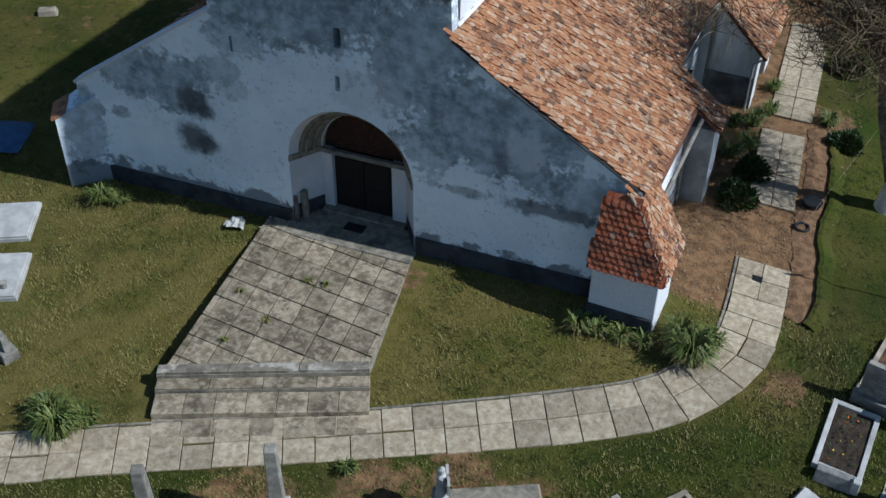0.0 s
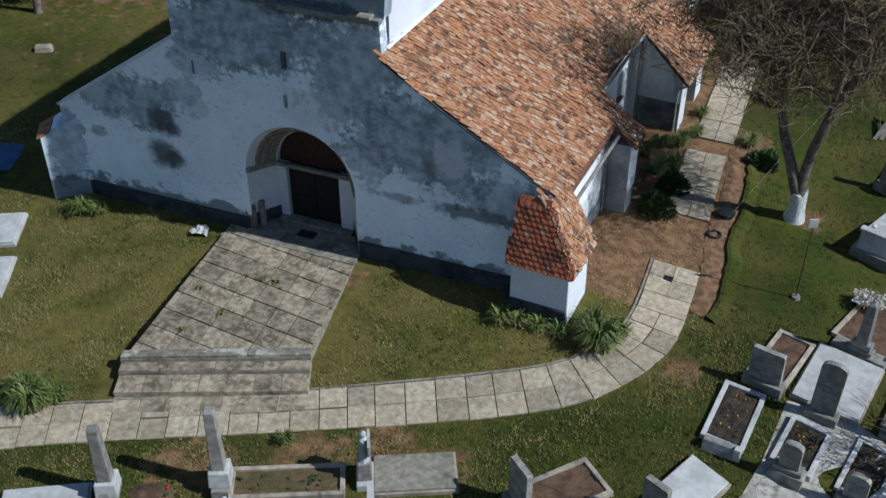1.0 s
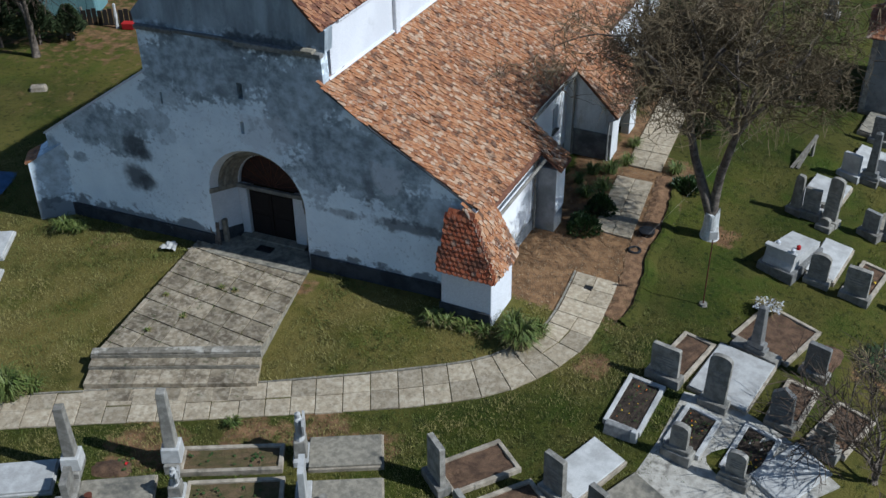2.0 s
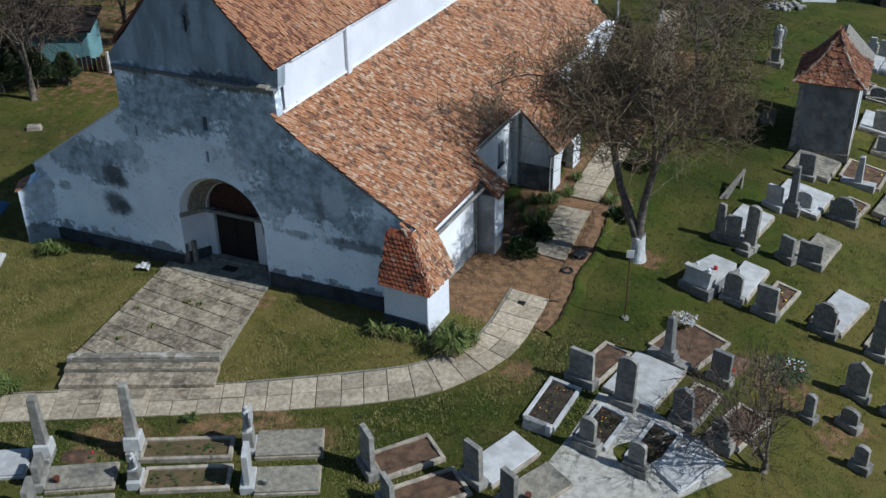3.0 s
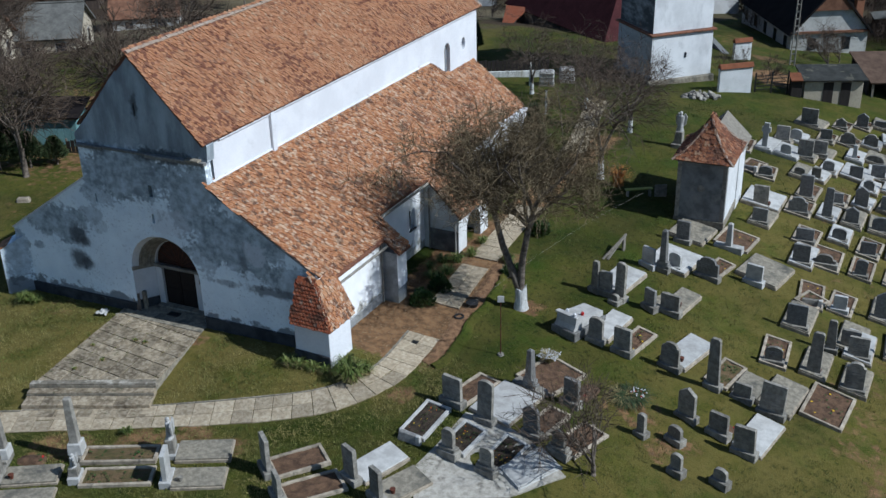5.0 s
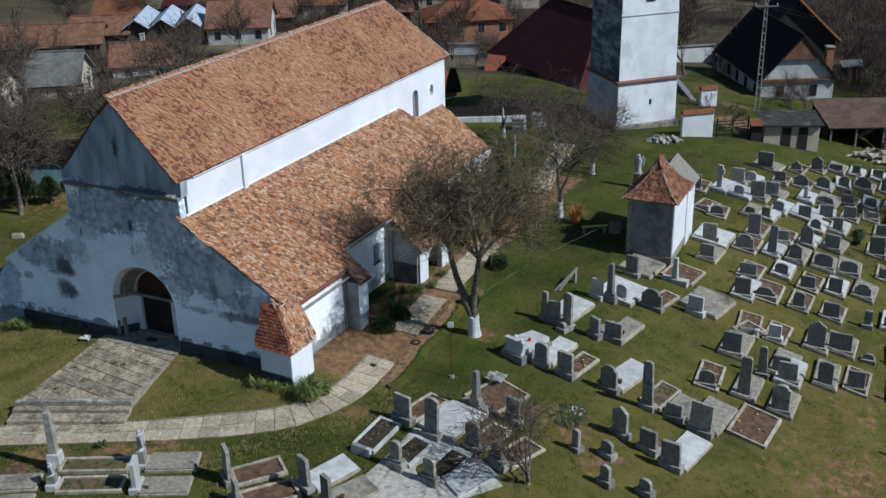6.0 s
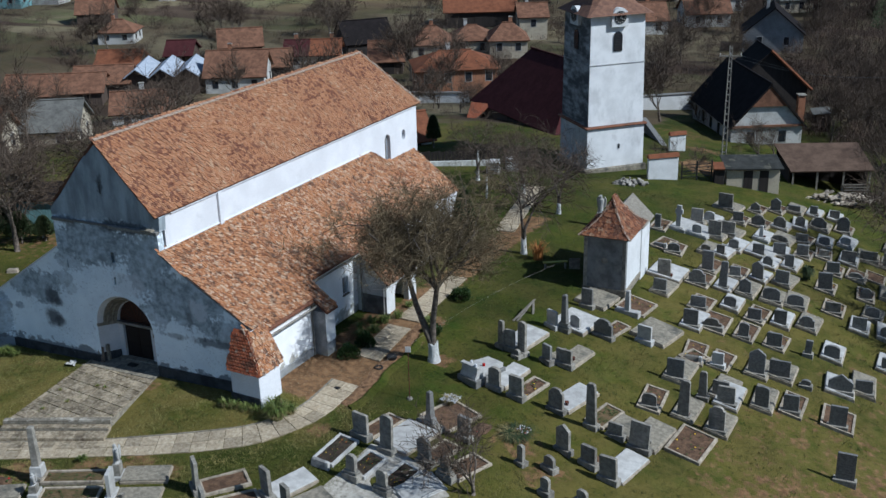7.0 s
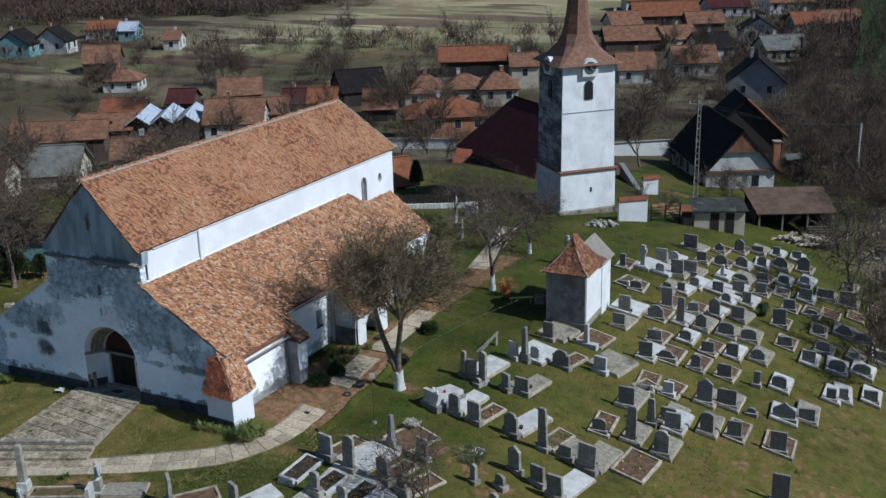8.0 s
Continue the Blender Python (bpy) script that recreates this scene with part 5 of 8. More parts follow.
for out, z_hi, z_lo in ((0.045, -0.3, -0.42), (0.425, -0.45, -0.57)):
    a, b = f0 + fn * out, f1 + fn * out
    q = [a + fn * 0.02, b + fn * 0.02, b, a]
    paver(terrace, [(p.x, p.y) for p in q], lambda x, y, z_hi=z_hi: z_hi, z_hi - z_lo, 0.0, seed=760, material=M_STEP, name="riser")
for s in range(7):
    a = f0 + fd * (0.76 * s) + fn * 1.13
    q = [a + fn * 0.6, a + fd * 0.76 + fn * 0.6, a + fd * 0.76, a]
    paver(terrace, [(p.x, p.y) for p in q], lambda x, y: gz(x, y) + 0.05, seed=800 + s, material=M_TERRACE)

# concrete poured between the graves nearest the path
apron = thing("grave_paving", "poured pale concrete paving between white graves", "paving", kind="structure")
for q in ([(15.55, -4.05), (16.3, -5.55), (19.3, -3.9), (20.8, -1.95)], [(15.55, -4.05), (20.8, -1.95), (19.1, -0.95), (15.8, -2.7)], [(15.8, -2.7), (19.1, -0.95), (17.5, -0.4), (15.95, -0.55)]):
    paver(apron, q, lambda x, y: gz(x, y) + 0.06, 0.14, 0.01, seed=51, material=M_APRON, name="slab")

# ---- graves ----
M_FLOWER = {}
for key, c in (("y", (0.75, 0.5, 0.02)), ("o", (0.8, 0.22, 0.02)), ("r", (0.5, 0.02, 0.02)), ("w", (0.8, 0.8, 0.82)), ("l", (0.05, 0.09, 0.02))):
    M_FLOWER[key] = mat("petals_" + key, c, tuple(v * 0.7 for v in c), 20, 0.8, 0.1, 60)
STONES = {"w": (M_STONE_W, "white marble"), "g": (M_STONE_G, "grey cement"), "d": (M_STONE_D, "dark granite")}
SHAPES = {"f": "flat-topped", "r": "round-topped", "p": "pointed", "s": "shouldered", "t": "tapering", "o": "obelisk", "low": "low", "rs": "round-topped", "ss": "shouldered", "os": "obelisk", "st": "narrow", "c": "cross-shaped", "-": "no", "po": "tall post-shaped", "a": "figure-topped"}
BEDS = {"W": "white slab", "G": "grey concrete slab", "S": "kerbed soil bed", "F": "kerbed flower bed", "O": "kerbed bed overgrown with weeds", "M": "bare soil mound", "N": "grass", "-": "shared slab"}


def stone_outline(style, w, h):
    a = w / 2
    if style in ("r", "rs"):
        return arch(-a, a, 0, h - a * 0.55, a * 0.55, 8)
    if style == "p":
        return [(-a, 0), (a, 0), (a, h - a * 0.7), (0, h), (-a, h - a * 0.7)]
    if style in ("s", "ss"):
        top = [(a * 0.72 * math.cos(math.pi * k / 6), h - a * 0.4 + a * 0.4 * math.sin(math.pi * k / 6)) for k in range(7)]
        return [(-a, 0), (a, 0), (a, h - a * 0.55), (a * 0.72, h - a * 0.5)] + top + [(-a * 0.72, h - a * 0.5), (-a, h - a * 0.55)]
    if style == "c":
        b, c = 0.16 * h / 1.5, h * 0.72
        return [(-b, 0), (b, 0), (b, c - b), (a, c - b), (a, c + b), (b, c + b), (b, h), (-b, h), (-b, c + b), (-a, c + b), (-a, c - b), (-b, c - b)]
    if style == "t":
        return [(-a, 0), (a, 0), (a * 0.78, h - 0.08), (a * 0.5, h), (-a * 0.5, h), (-a * 0.78, h - 0.08)]
    return [(-a, 0), (a, 0), (a, h - 0.03), (a - 0.03, h), (-a + 0.03, h), (-a, h - 0.03)]


def blossoms(parent, x0, x1, y0, y1, z, count, colours, seed, size=0.05):
    """Small flowers of a few petals among leaves, one mesh for each colour."""
    rnd = random.Random(seed)
    for key in dict.fromkeys(colours):
        bm = bmesh.new()
        for _ in range(int(count * colours.count(key) / len(colours))):
            cx, cy, h = rnd.uniform(x0, x1), rnd.uniform(y0, y1), rnd.uniform(0.04, 0.12)
            c = bm.verts.new((cx, cy, z + h))
            ring = []
            for k in range(5):
                a = 2 * math.pi * (k + rnd.random() * 0.3) / 5
                ring.append(bm.verts.new((cx + size * math.cos(a), cy + size * math.sin(a), z + h + rnd.uniform(-0.02, 0.03))))
            for k in range(5):
                bm.faces.new((c, ring[k], ring[(k + 1) % 5]))
        tagged(part("foliage" if key == "l" else "blossom", bm, M_FLOWER[key], parent), kind="stuff")


def figure(z0, h, w):
    """A plain draped shape with folded wings, in one mesh."""
    bm = bmesh.new()
    rings = []
    for f, rx, ry in ((0.0, 0.36, 0.26), (0.1, 0.3, 0.22), (0.4, 0.24, 0.18), (0.62, 0.32, 0.19), (0.75, 0.3, 0.17), (0.8, 0.12, 0.11), (0.86, 0.15, 0.15), (0.94, 0.14, 0.14), (1.0, 0.03, 0.03)):
        rings.append([bm.verts.new((w * rx * math.cos(math.pi * k / 5), 0.02 + w * ry * math.sin(math.pi * k / 5), z0 + h * f)) for k in range(10)])
    for r0, r1 in zip(rings, rings[1:]):
        for k in range(10):
            bm.faces.new((r0[k], r0[(k + 1) % 10], r1[(k + 1) % 10], r1[k]))
    bm.faces.new(rings[0][::-1])
    bm.faces.new(rings[-1])
    for sx in (-1, 1):
        wing = [(sx * 0.1 * w, 0.15), (sx * 0.42 * w, 0.3), (sx * 0.5 * w, 0.7), (sx * 0.3 * w, 0.88), (sx * 0.08 * w, 0.7)]
        fr = [bm.verts.new((u, 0.02 + w * 0.18, z0 + h * v)) for u, v in wing]
        bk = [bm.verts.new((u, 0.02 + w * 0.28, z0 + h * v)) for u, v in wing]
        bm.faces.new(fr)
        bm.faces.new(bk[::-1])
        for k in range(5):
            bm.faces.new((fr[k], fr[(k + 1) % 5], bk[(k + 1) % 5], bk[k]))
    return bm


grave_no = 0


def grave(x, y, rot, w, h, style, stone, bed, length, bw, front=0.0):
    """A grave: headstone on its plinth, facing local -y, and what covers the plot behind it."""
    global grave_no
    grave_no += 1
    rnd = random.Random(grave_no)
    material, colour = STONES[stone]
    if style == "-":
        label, cat = BEDS[bed] + " grave with a low " + colour + " kerb", "grave"
    elif bed in "N-":
        label, cat = SHAPES[style] + " " + colour + " gravestone standing in " + ("grass" if bed == "N" else "a row on a shared slab"), "gravestone"
    else:
        label, cat = SHAPES[style] + " " + colour + " gravestone over a " + BEDS[bed], "grave"
    ob = thing("grave" if cat == "grave" else "gravestone", label, cat, (x, y, gz(x, y)), rot, "graves in the churchyard")
    th = 0.15 + rnd.uniform(0, 0.05)
    base = 0.0
    if style not in ("-", "low"):
        bh = 0.2 + rnd.uniform(0, 0.12)
        pw = max(w + 0.22, (bw or w) * 0.8 if bed in "FS" and not front else w + 0.2)
        part("plinth", fresh(-pw / 2, pw / 2, -0.2, 0.24, -0.35, bh, 0.015), material if stone != "d" else M_STONE_G, ob)
        base = bh
        if style in ("rs", "ss", "os"):
            part("plinth", fresh(-w / 2 - 0.12, w / 2 + 0.12, -0.15, 0.19, bh, bh + 0.14, 0.015), material, ob)
            base = bh + 0.14
            if style == "os":
                part("plinth", fresh(-w / 2 - 0.05, w / 2 + 0.05, -0.12, 0.16, base, base + 0.2, 0.015), material, ob)
                base += 0.2
        hh = max(0.25, h - base)
        lean = pose(0, 0, 0, rnd.gauss(0, 1.2), rnd.gauss(0, 1.2), 0)
        if style in ("o", "os"):
            bm = fresh(-w * 0.36, w * 0.36, -w * 0.3, w * 0.36, base, base + hh * 0.94, 0.01, (0.72, 0.72))
            solid(bm, [[(-w * 0.26, -w * 0.21, base + hh * 0.94), (w * 0.26, -w * 0.21, base + hh * 0.94), (0, w * 0.03, base + hh)],
                       [(w * 0.26, -w * 0.21, base + hh * 0.94), (w * 0.26, w * 0.27, base + hh * 0.94), (0, w * 0.03, base + hh)],
                       [(w * 0.26, w * 0.27, base + hh * 0.94), (-w * 0.26, w * 0.27, base + hh * 0.94), (0, w * 0.03, base + hh)],
                       [(-w * 0.26, w * 0.27, base + hh * 0.94), (-w * 0.26, -w * 0.21, base + hh * 0.94), (0, w * 0.03, base + hh)]])
            part("headstone", bm, material, ob)
        elif style == "po":
            part("pedestal", fresh(-0.3, 0.3, -0.26, 0.3, base, base + hh * 0.2, 0.02, (0.9, 0.9)), M_STONE_W, ob)
            part("headstone", fresh(-w * 0.3, w * 0.3, -w * 0.26, w * 0.32, base + hh * 0.2, base + hh, 0.02, (0.74, 0.74)), material, ob)
        elif style == "a":
            part("pedestal", fresh(-w * 0.45, w * 0.45, -0.18, 0.2, base, base + hh * 0.38, 0.02, (0.88, 0.88)), M_STONE_G, ob)
            part("statue", figure(base + hh * 0.38, hh * 0.62, w), material, ob, "plain white draped figure")
        else:
            bm = plate(stone_outline(style, w, hh), (), th, Matrix.Translation((0, -th / 2 + 0.02, base)) @ lean)
            part("headstone", bm, material, ob)
            if stone != "w" and hh > 0.6 and style in ("f", "r", "rs", "s", "p"):
                bars = bmesh.new()
                for k in range(3 + grave_no % 3):
                    bwid = w * rnd.uniform(0.25, 0.36)
                    z0 = base + hh * (0.62 - 0.1 * k)
                    box(bars, -bwid, bwid, -th / 2 + 0.012, -th / 2 + 0.02, z0, z0 + 0.035)
                bmesh.ops.transform(bars, matrix=Matrix.Translation((0, 0, base)) @ lean @ Matrix.Translation((0, 0, -base)), verts=bars.verts)
                part("inscription", bars, M_LETTER, ob, "unreadable lines of lettering")
    elif style == "low":
        bm = fresh(-w / 2, w / 2, -0.12, 0.3, 0.0, max(0.28, h), 0.02, (1, 0.45))
        part("headstone", bm, material, ob, "low sloping plaque")
        part("lantern", fresh(w / 2 - 0.05, w / 2 + 0.14, -0.1, 0.08, 0.0, 0.42, 0.02), M_STONE_W, ob, "white lantern block")
    if bed in "N-":
        return ob
    b = bw / 2
    y0, y1 = -front if front else 0.22, length
    kerb_m = M_STONE_W if bed == "F" or (stone == "w" and bed == "W") else M_KERB
    kw, kh = 0.13, 0.08 + rnd.uniform(0, 0.07)
    kh += 0.14 if bed in "WG" and y > 5 else 0.04
    # the plot follows the fall of the ground
    r = radians(rot)
    drop = max(0.0, gz(x, y) - gz(x - math.sin(r) * length, y + math.cos(r) * length))
    low_z = -0.3 - drop
    if bed in "SFO":
        for q in ((-b, -b + kw, y0, y1), (b - kw, b, y0, y1), (-b + kw, b - kw, y1 - kw, y1), (-b + kw, b - kw, y0, y0 + kw * 0.8)):
            part("kerb", fresh(*q, low_z, kh, 0.012), kerb_m, ob)
        bm = bmesh.new()
        n = 7
        vs = [[bm.verts.new((-b + kw + (2 * b - 2 * kw) * i / n, y0 + 0.05 + (y1 - kw - y0 - 0.05) * j / n, kh - 0.07 + rnd.uniform(-0.02, 0.03))) for i in range(n + 1)] for j in range(n + 1)]
        for j in range(n):
            for i in range(n):
                bm.faces.new((vs[j][i], vs[j][i + 1], vs[j + 1][i + 1], vs[j + 1][i]))
        part("soil", bm, {"F": M_SOIL_DARK, "S": M_SOIL, "O": M_WEEDY}[bed], ob, {"F": "dark turned soil", "S": "bare brown soil", "O": "weedy brown soil"}[bed])
        if bed == "F":
            blossoms(ob, -b + 0.2, b - 0.2, y0 + 0.2, y1 - 0.3, kh - 0.07, 60, "lllllllllyol", grave_no, 0.025)
        elif bed == "O":
            blossoms(ob, -b + 0.2, b - 0.2, y0 + 0.2, y1 - 0.3, kh - 0.09, 22, "l", grave_no, 0.05)
        elif grave_no % 3 == 0:
            blossoms(ob, -b + 0.2, b - 0.2, y0 + 0.2, y1 - 0.3, kh - 0.07, 16, "llly", grave_no, 0.05)
    elif bed == "M":
        bm = bmesh.new()
        n = 9
        vs = [[bm.verts.new((-b + 2 * b * i / n, y0 + (y1 - y0) * j / n, -0.12 + 0.3 * math.sin(math.pi * i / n) * math.sin(math.pi * j / n) + rnd.uniform(-0.02, 0.03))) for i in range(n + 1)] for j in range(n + 1)]
        for j in range(n):
            for i in range(n):
                bm.faces.new((vs[j][i], vs[j][i + 1], vs[j + 1][i + 1], vs[j + 1][i]))
        part("soil", bm, M_SOIL, ob, "bare brown earth mound")
        blossoms(ob, -b + 0.2, b - 0.2, y0 + 0.2, y1 - 0.2, 0.02, 10, "lllr", grave_no, 0.06)
    else:
        sm = M_STONE_W if bed == "W" else M_STEP
        part("kerb", fresh(-b, b, y0, y1, low_z, kh * 0.7, 0.015), kerb_m, ob)
        part("cover_slab", fresh(-b + 0.05, b - 0.05, y0 + 0.02, y1 - 0.05, kh * 0.7, kh * 0.7 + 0.07, 0.015), sm, ob)
        if grave_no % 4 == 0:
            pot = tube(bmesh.new(), [(b * 0.4, y0 + 0.35, kh * 0.7 + 0.07), (b * 0.4, y0 + 0.35, kh * 0.7 + 0.26)], [0.07, 0.11], 10)
            part("flower_pot", pot, M_WOOD_RED if grave_no % 8 else M_STONE_G, ob)
    # the plot lies along the fall of the ground
    at = lambda u, v: gz(x + u * math.cos(r) - v * math.sin(r), y + u * math.sin(r) + v * math.cos(r))
    mid = length / 2
    su, sv = (at(b, mid) - at(-b, mid)) / (2 * b), (at(0, length) - at(0, 0)) / length
    fall = Matrix(((1, 0, 0, 0), (0, 1, 0, 0), (su, sv, 1, 0), (0, 0, 0, 1)))
    for piece in ob.children:
        if piece.name.split(".")[0] in ("kerb", "soil", "cover_slab", "foliage", "blossom", "flower_pot"):
            piece.data.transform(fall)
    return ob


grave(15.25, -0.32, -11, 0.90, 1.30, "f", "g", "S", 2.58, 1.10)
grave(14.71, -3.02, -4, 0.87, 0.34, "low", "d", "F", 2.31, 1.15)
grave(16.88, -0.72, -8, 0.66, 1.92, "r", "g", "W", 2.90, 1.90)
grave(17.46, 2.4, -17, 0.47, 1.95, "os", "d", "S", 2.58, 2.00)
grave(18.82, -0.6, -8, 0.66, 1.48, "p", "d", "S", 2.22, 1.00)
grave(16.45, -3.02, -9, 0.51, 1.22, "rs", "g", "F", 1.87, 1.10)
grave(18.1, -3.15, -10, 0.55, 1.14, "rs", "g", "F", 2.13, 1.10)
grave(20.1, -1.0, -16, 0.57, 1.15, "ss", "g", "S", 2.46, 1.20)
grave(19.3, 2.35, -13, 0.70, 1.24, "f", "d", "M", 2.17, 1.10)
grave(18.86, -3.32, -29, 0.35, 0.00, "-", "w", "W", 2.29, 1.30)
grave(13.8, -5.75, -23, 0.7, 1.5, "f", "g", "W", 2.3, 1.25)
grave(15.17, -6.23, -26, 0.61, 1.37, "f", "g", "G", 2.11, 1.20)
grave(10.72, -6.78, -38, 0.8, 1.58, "st", "g", "S", 2.35, 1.3)
grave(12.0, -7.88, -38, 0.75, 1.1, "st", "g", "S", 2.5, 1.3)
grave(6.8, -7.48, -61, 0.6, 1.72, "a", "w", "G", 2.35, 1.3)
grave(7.72, -8.85, -61, 0.75, 1.4, "st", "w", "G", 2.2, 1.2)
grave(3.68, -9.24, -62, 0.6, 2.72, "po", "g", "O", 3.1, 1.05)
grave(1.32, -10.67, -60, 0.6, 2.42, "po", "g", "M", 1.8, 1.0)
grave(4.6, -10.3, -61, 0.5, 1.2, "a", "w", "O", 2.9, 1.1)
grave(1.95, -11.55, -58, 0.75, 0.9, "st", "g", "G", 2.3, 1.15)
grave(2.75, -12.7, -58, 0.75, 1.2, "st", "g", "G", 2.3, 1.15)
grave(-1.0, -12.35, -58, 0.35, 0.00, "-", "w", "W", 2.4, 1.3)
grave(-8.62, -4.28, 25, 0.35, 0.00, "-", "w", "W", 1.70, 1.50)
grave(-7.25, -6.31, 27, 0.35, 0.00, "-", "w", "W", 2.06, 1.30)
grave(-5.55, -7.61, -20, 0.35, 0.81, "f", "g", "N", 0.00, 0.00)
tomb = thing("chest_tomb", "raised white chest tomb with a sloping lid on a dark base", "tomb", (17.19, 7.2, gz(17.19, 7.2)), -17, "graves in the churchyard")
# dark stone on every side stands in for the shade on the base
part("base", fresh(-0.68, 0.68, -0.3, 2.0, -0.45, 0.36, 0.02), M_STONE_D, tomb, "stone base in a dark tone for its shade")
profile = [(-0.2, 0.36), (2.0 - 0.08, 0.36), (1.92, 0.6), (0.14, 0.86), (0.0, 0.98), (-0.02, 0.98), (-0.1, 0.62), (-0.2, 0.44)]
part("chest", plate(profile, (), 1.08, Matrix.Translation((0.54, 0, 0)) @ pose(0, 0, 0, 0, 0, 90)), M_STONE_W, tomb)
part("ledge", fresh(-0.6, 0.6, -0.12, 0.14, 0.96, 1.05, 0.015), M_STONE_W, tomb, "white capping ledge")
for u, v, key in ((-0.35, 0.45, "w"), (0.3, 0.7, "r"), (0.42, -0.02, "w")):
    z0 = 0.86 - (v - 0.14) * 0.146 if v > 0.1 else 1.04
    part("candle_lamp", tube(bmesh.new(), [(u, v, z0 - 0.02), (u, v, z0 + 0.13), (u, v, z0 + 0.17)], [0.07, 0.08, 0.03], 10), M_FLOWER[key], tomb)
grave(18.51, 7.30, -8, 0.67, 1.25, "r", "g", "W", 2.66, 1.10)
grave(19.83, 7.11, -11, 0.81, 1.29, "f", "g", "S", 2.32, 1.00)
grave(21.93, 7.31, -14, 0.86, 1.29, "s", "g", "W", 2.90, 1.30)
grave(23.91, 7.05, -11, 0.56, 2.44, "t", "g", "O", 2.35, 1.10)
grave(23.56, 4.29, -19, 0.77, 1.49, "p", "g", "N", 0.00, 0.00)
grave(25.18, 7.01, -8, 0.76, 0.79, "f", "g", "G", 1.93, 1.20)
grave(26.47, 6.76, -7, 1.01, 1.53, "f", "g", "G", 2.79, 1.50)
grave(24.96, 3.98, -16, 0.81, 1.07, "f", "g", "M", 1.20, 0.90)
grave(26.14, 3.44, -9, 0.85, 1.32, "f", "g", "W", 2.90, 1.30)
grave(24.24, 0.58, -17, 0.45, 0.93, "r", "g", "N", 0.00, 0.00)
grave(25.82, 1.00, -19, 0.54, 0.79, "r", "g", "N", 0.00, 0.00)
grave(22.36, 2.10, -20, 0.35, 1.01, "r", "g", "N", 0.00, 0.00)
grave(23.61, 2.51, -22, 0.60, 0.76, "r", "g", "N", 0.00, 0.00)
grave(16.98, 11.34, -19, 0.41, 1.62, "t", "g", "-", 0.00, 0.00)
grave(17.53, 11.31, -9, 0.60, 1.23, "f", "g", "W", 2.90, 1.50)
grave(18.26, 11.27, -19, 0.53, 2.00, "r", "g", "-", 0.00, 0.00)
grave(18.17, 10.82, -17, 0.37, 0.48, "r", "g", "N", 0.00, 0.00)
grave(19.73, 11.28, -25, 0.62, 1.09, "f", "d", "G", 1.78, 0.90)
grave(20.65, 11.50, -10, 0.93, 1.02, "f", "g", "G", 2.33, 1.10)
grave(18.42, 15.10, -22, 0.73, 1.07, "f", "w", "-", 0.00, 0.00)
grave(19.19, 15.09, -8, 0.49, 2.34, "os", "d", "W", 2.69, 2.20)
grave(19.63, 15.66, -16, 0.66, 0.94, "r", "w", "-", 0.00, 0.00)
grave(21.23, 15.89, -11, 1.16, 1.14, "s", "d", "S", 2.32, 1.00)
grave(23.33, 16.93, -9, 0.84, 1.07, "f", "w", "G", 2.90, 2.20)
grave(19.12, 18.82, -6, 0.70, 1.22, "f", "d", "G", 2.51, 2.00)
grave(21.36, 19.69, -5, 0.45, 1.57, "o", "w", "S", 2.40, 1.90)
grave(21.54, 26.28, -0, 0.84, 1.32, "f", "g", "W", 2.20, 2.20, 0.29)
grave(22.02, 23.83, -2, 0.82, 1.01, "f", "d", "G", 1.99, 1.24, 0.27)
grave(18.50, 34.38, 4, 0.42, 1.18, "f", "d", "S", 2.17, 1.20, 0.26)
grave(19.68, 35.51, -3, 0.56, 1.91, "c", "w", "W", 2.35, 1.20, 0.28)
grave(20.35, 38.00, 1, 0.87, 1.21, "f", "g", "G", 2.11, 1.29, 0.28)
grave(21.07, 35.49, -3, 0.66, 0.90, "r", "w", "W", 2.12, 1.60, 0.24)
grave(21.03, 39.02, -1, 0.78, 0.93, "r", "w", "W", 1.92, 1.20, 0.29)
grave(22.18, 36.18, -2, 0.94, 1.36, "f", "g", "G", 2.17, 1.36, 0.27)
grave(19.70, 31.04, -6, 0.81, 0.35, "low", "d", "S", 2.00, 1.23, 0.27)
grave(20.79, 30.76, 6, 0.80, 0.78, "r", "d", "S", 2.00, 1.22, 0.29)
grave(23.48, 29.60, -1, 0.74, 1.53, "f", "d", "S", 2.27, 1.20, 0.26)
grave(23.51, 26.99, 1, 1.06, 1.07, "s", "d", "S", 2.18, 1.48, 0.31)
grave(25.04, 27.55, -0, 0.55, 1.98, "t", "d", "W", 2.01, 1.20, 0.30)
grave(24.58, 23.52, -0, 0.93, 0.87, "f", "d", "S", 2.02, 1.35, 0.26)
grave(26.15, 25.06, 1, 0.74, 0.88, "r", "d", "W", 1.92, 1.20, 0.29)
grave(24.93, 20.66, 1, 0.86, 1.23, "f", "d", "W", 2.38, 1.28, 0.30)
grave(26.00, 21.44, 2, 1.18, 0.77, "s", "g", "S", 2.38, 1.60, 0.30)
grave(22.50, 32.67, -1, 0.63, 0.70, "r", "g", "G", 2.11, 1.20, 0.31)
grave(23.45, 33.05, -4, 0.54, 0.88, "f", "g", "W", 2.05, 1.20, 0.25)
grave(21.14, 43.28, -4, 1.12, 1.36, "f", "g", "G", 1.97, 2.00, 0.26)
grave(22.69, 40.99, 1, 0.74, 0.95, "f", "d", "S", 1.90, 1.20, 0.23)
grave(23.08, 44.96, -2, 0.72, 0.88, "p", "g", "S", 1.98, 1.20, 0.30)
grave(24.30, 46.63, -2, 0.79, 1.24, "p", "d", "S", 1.95, 1.21, 0.32)
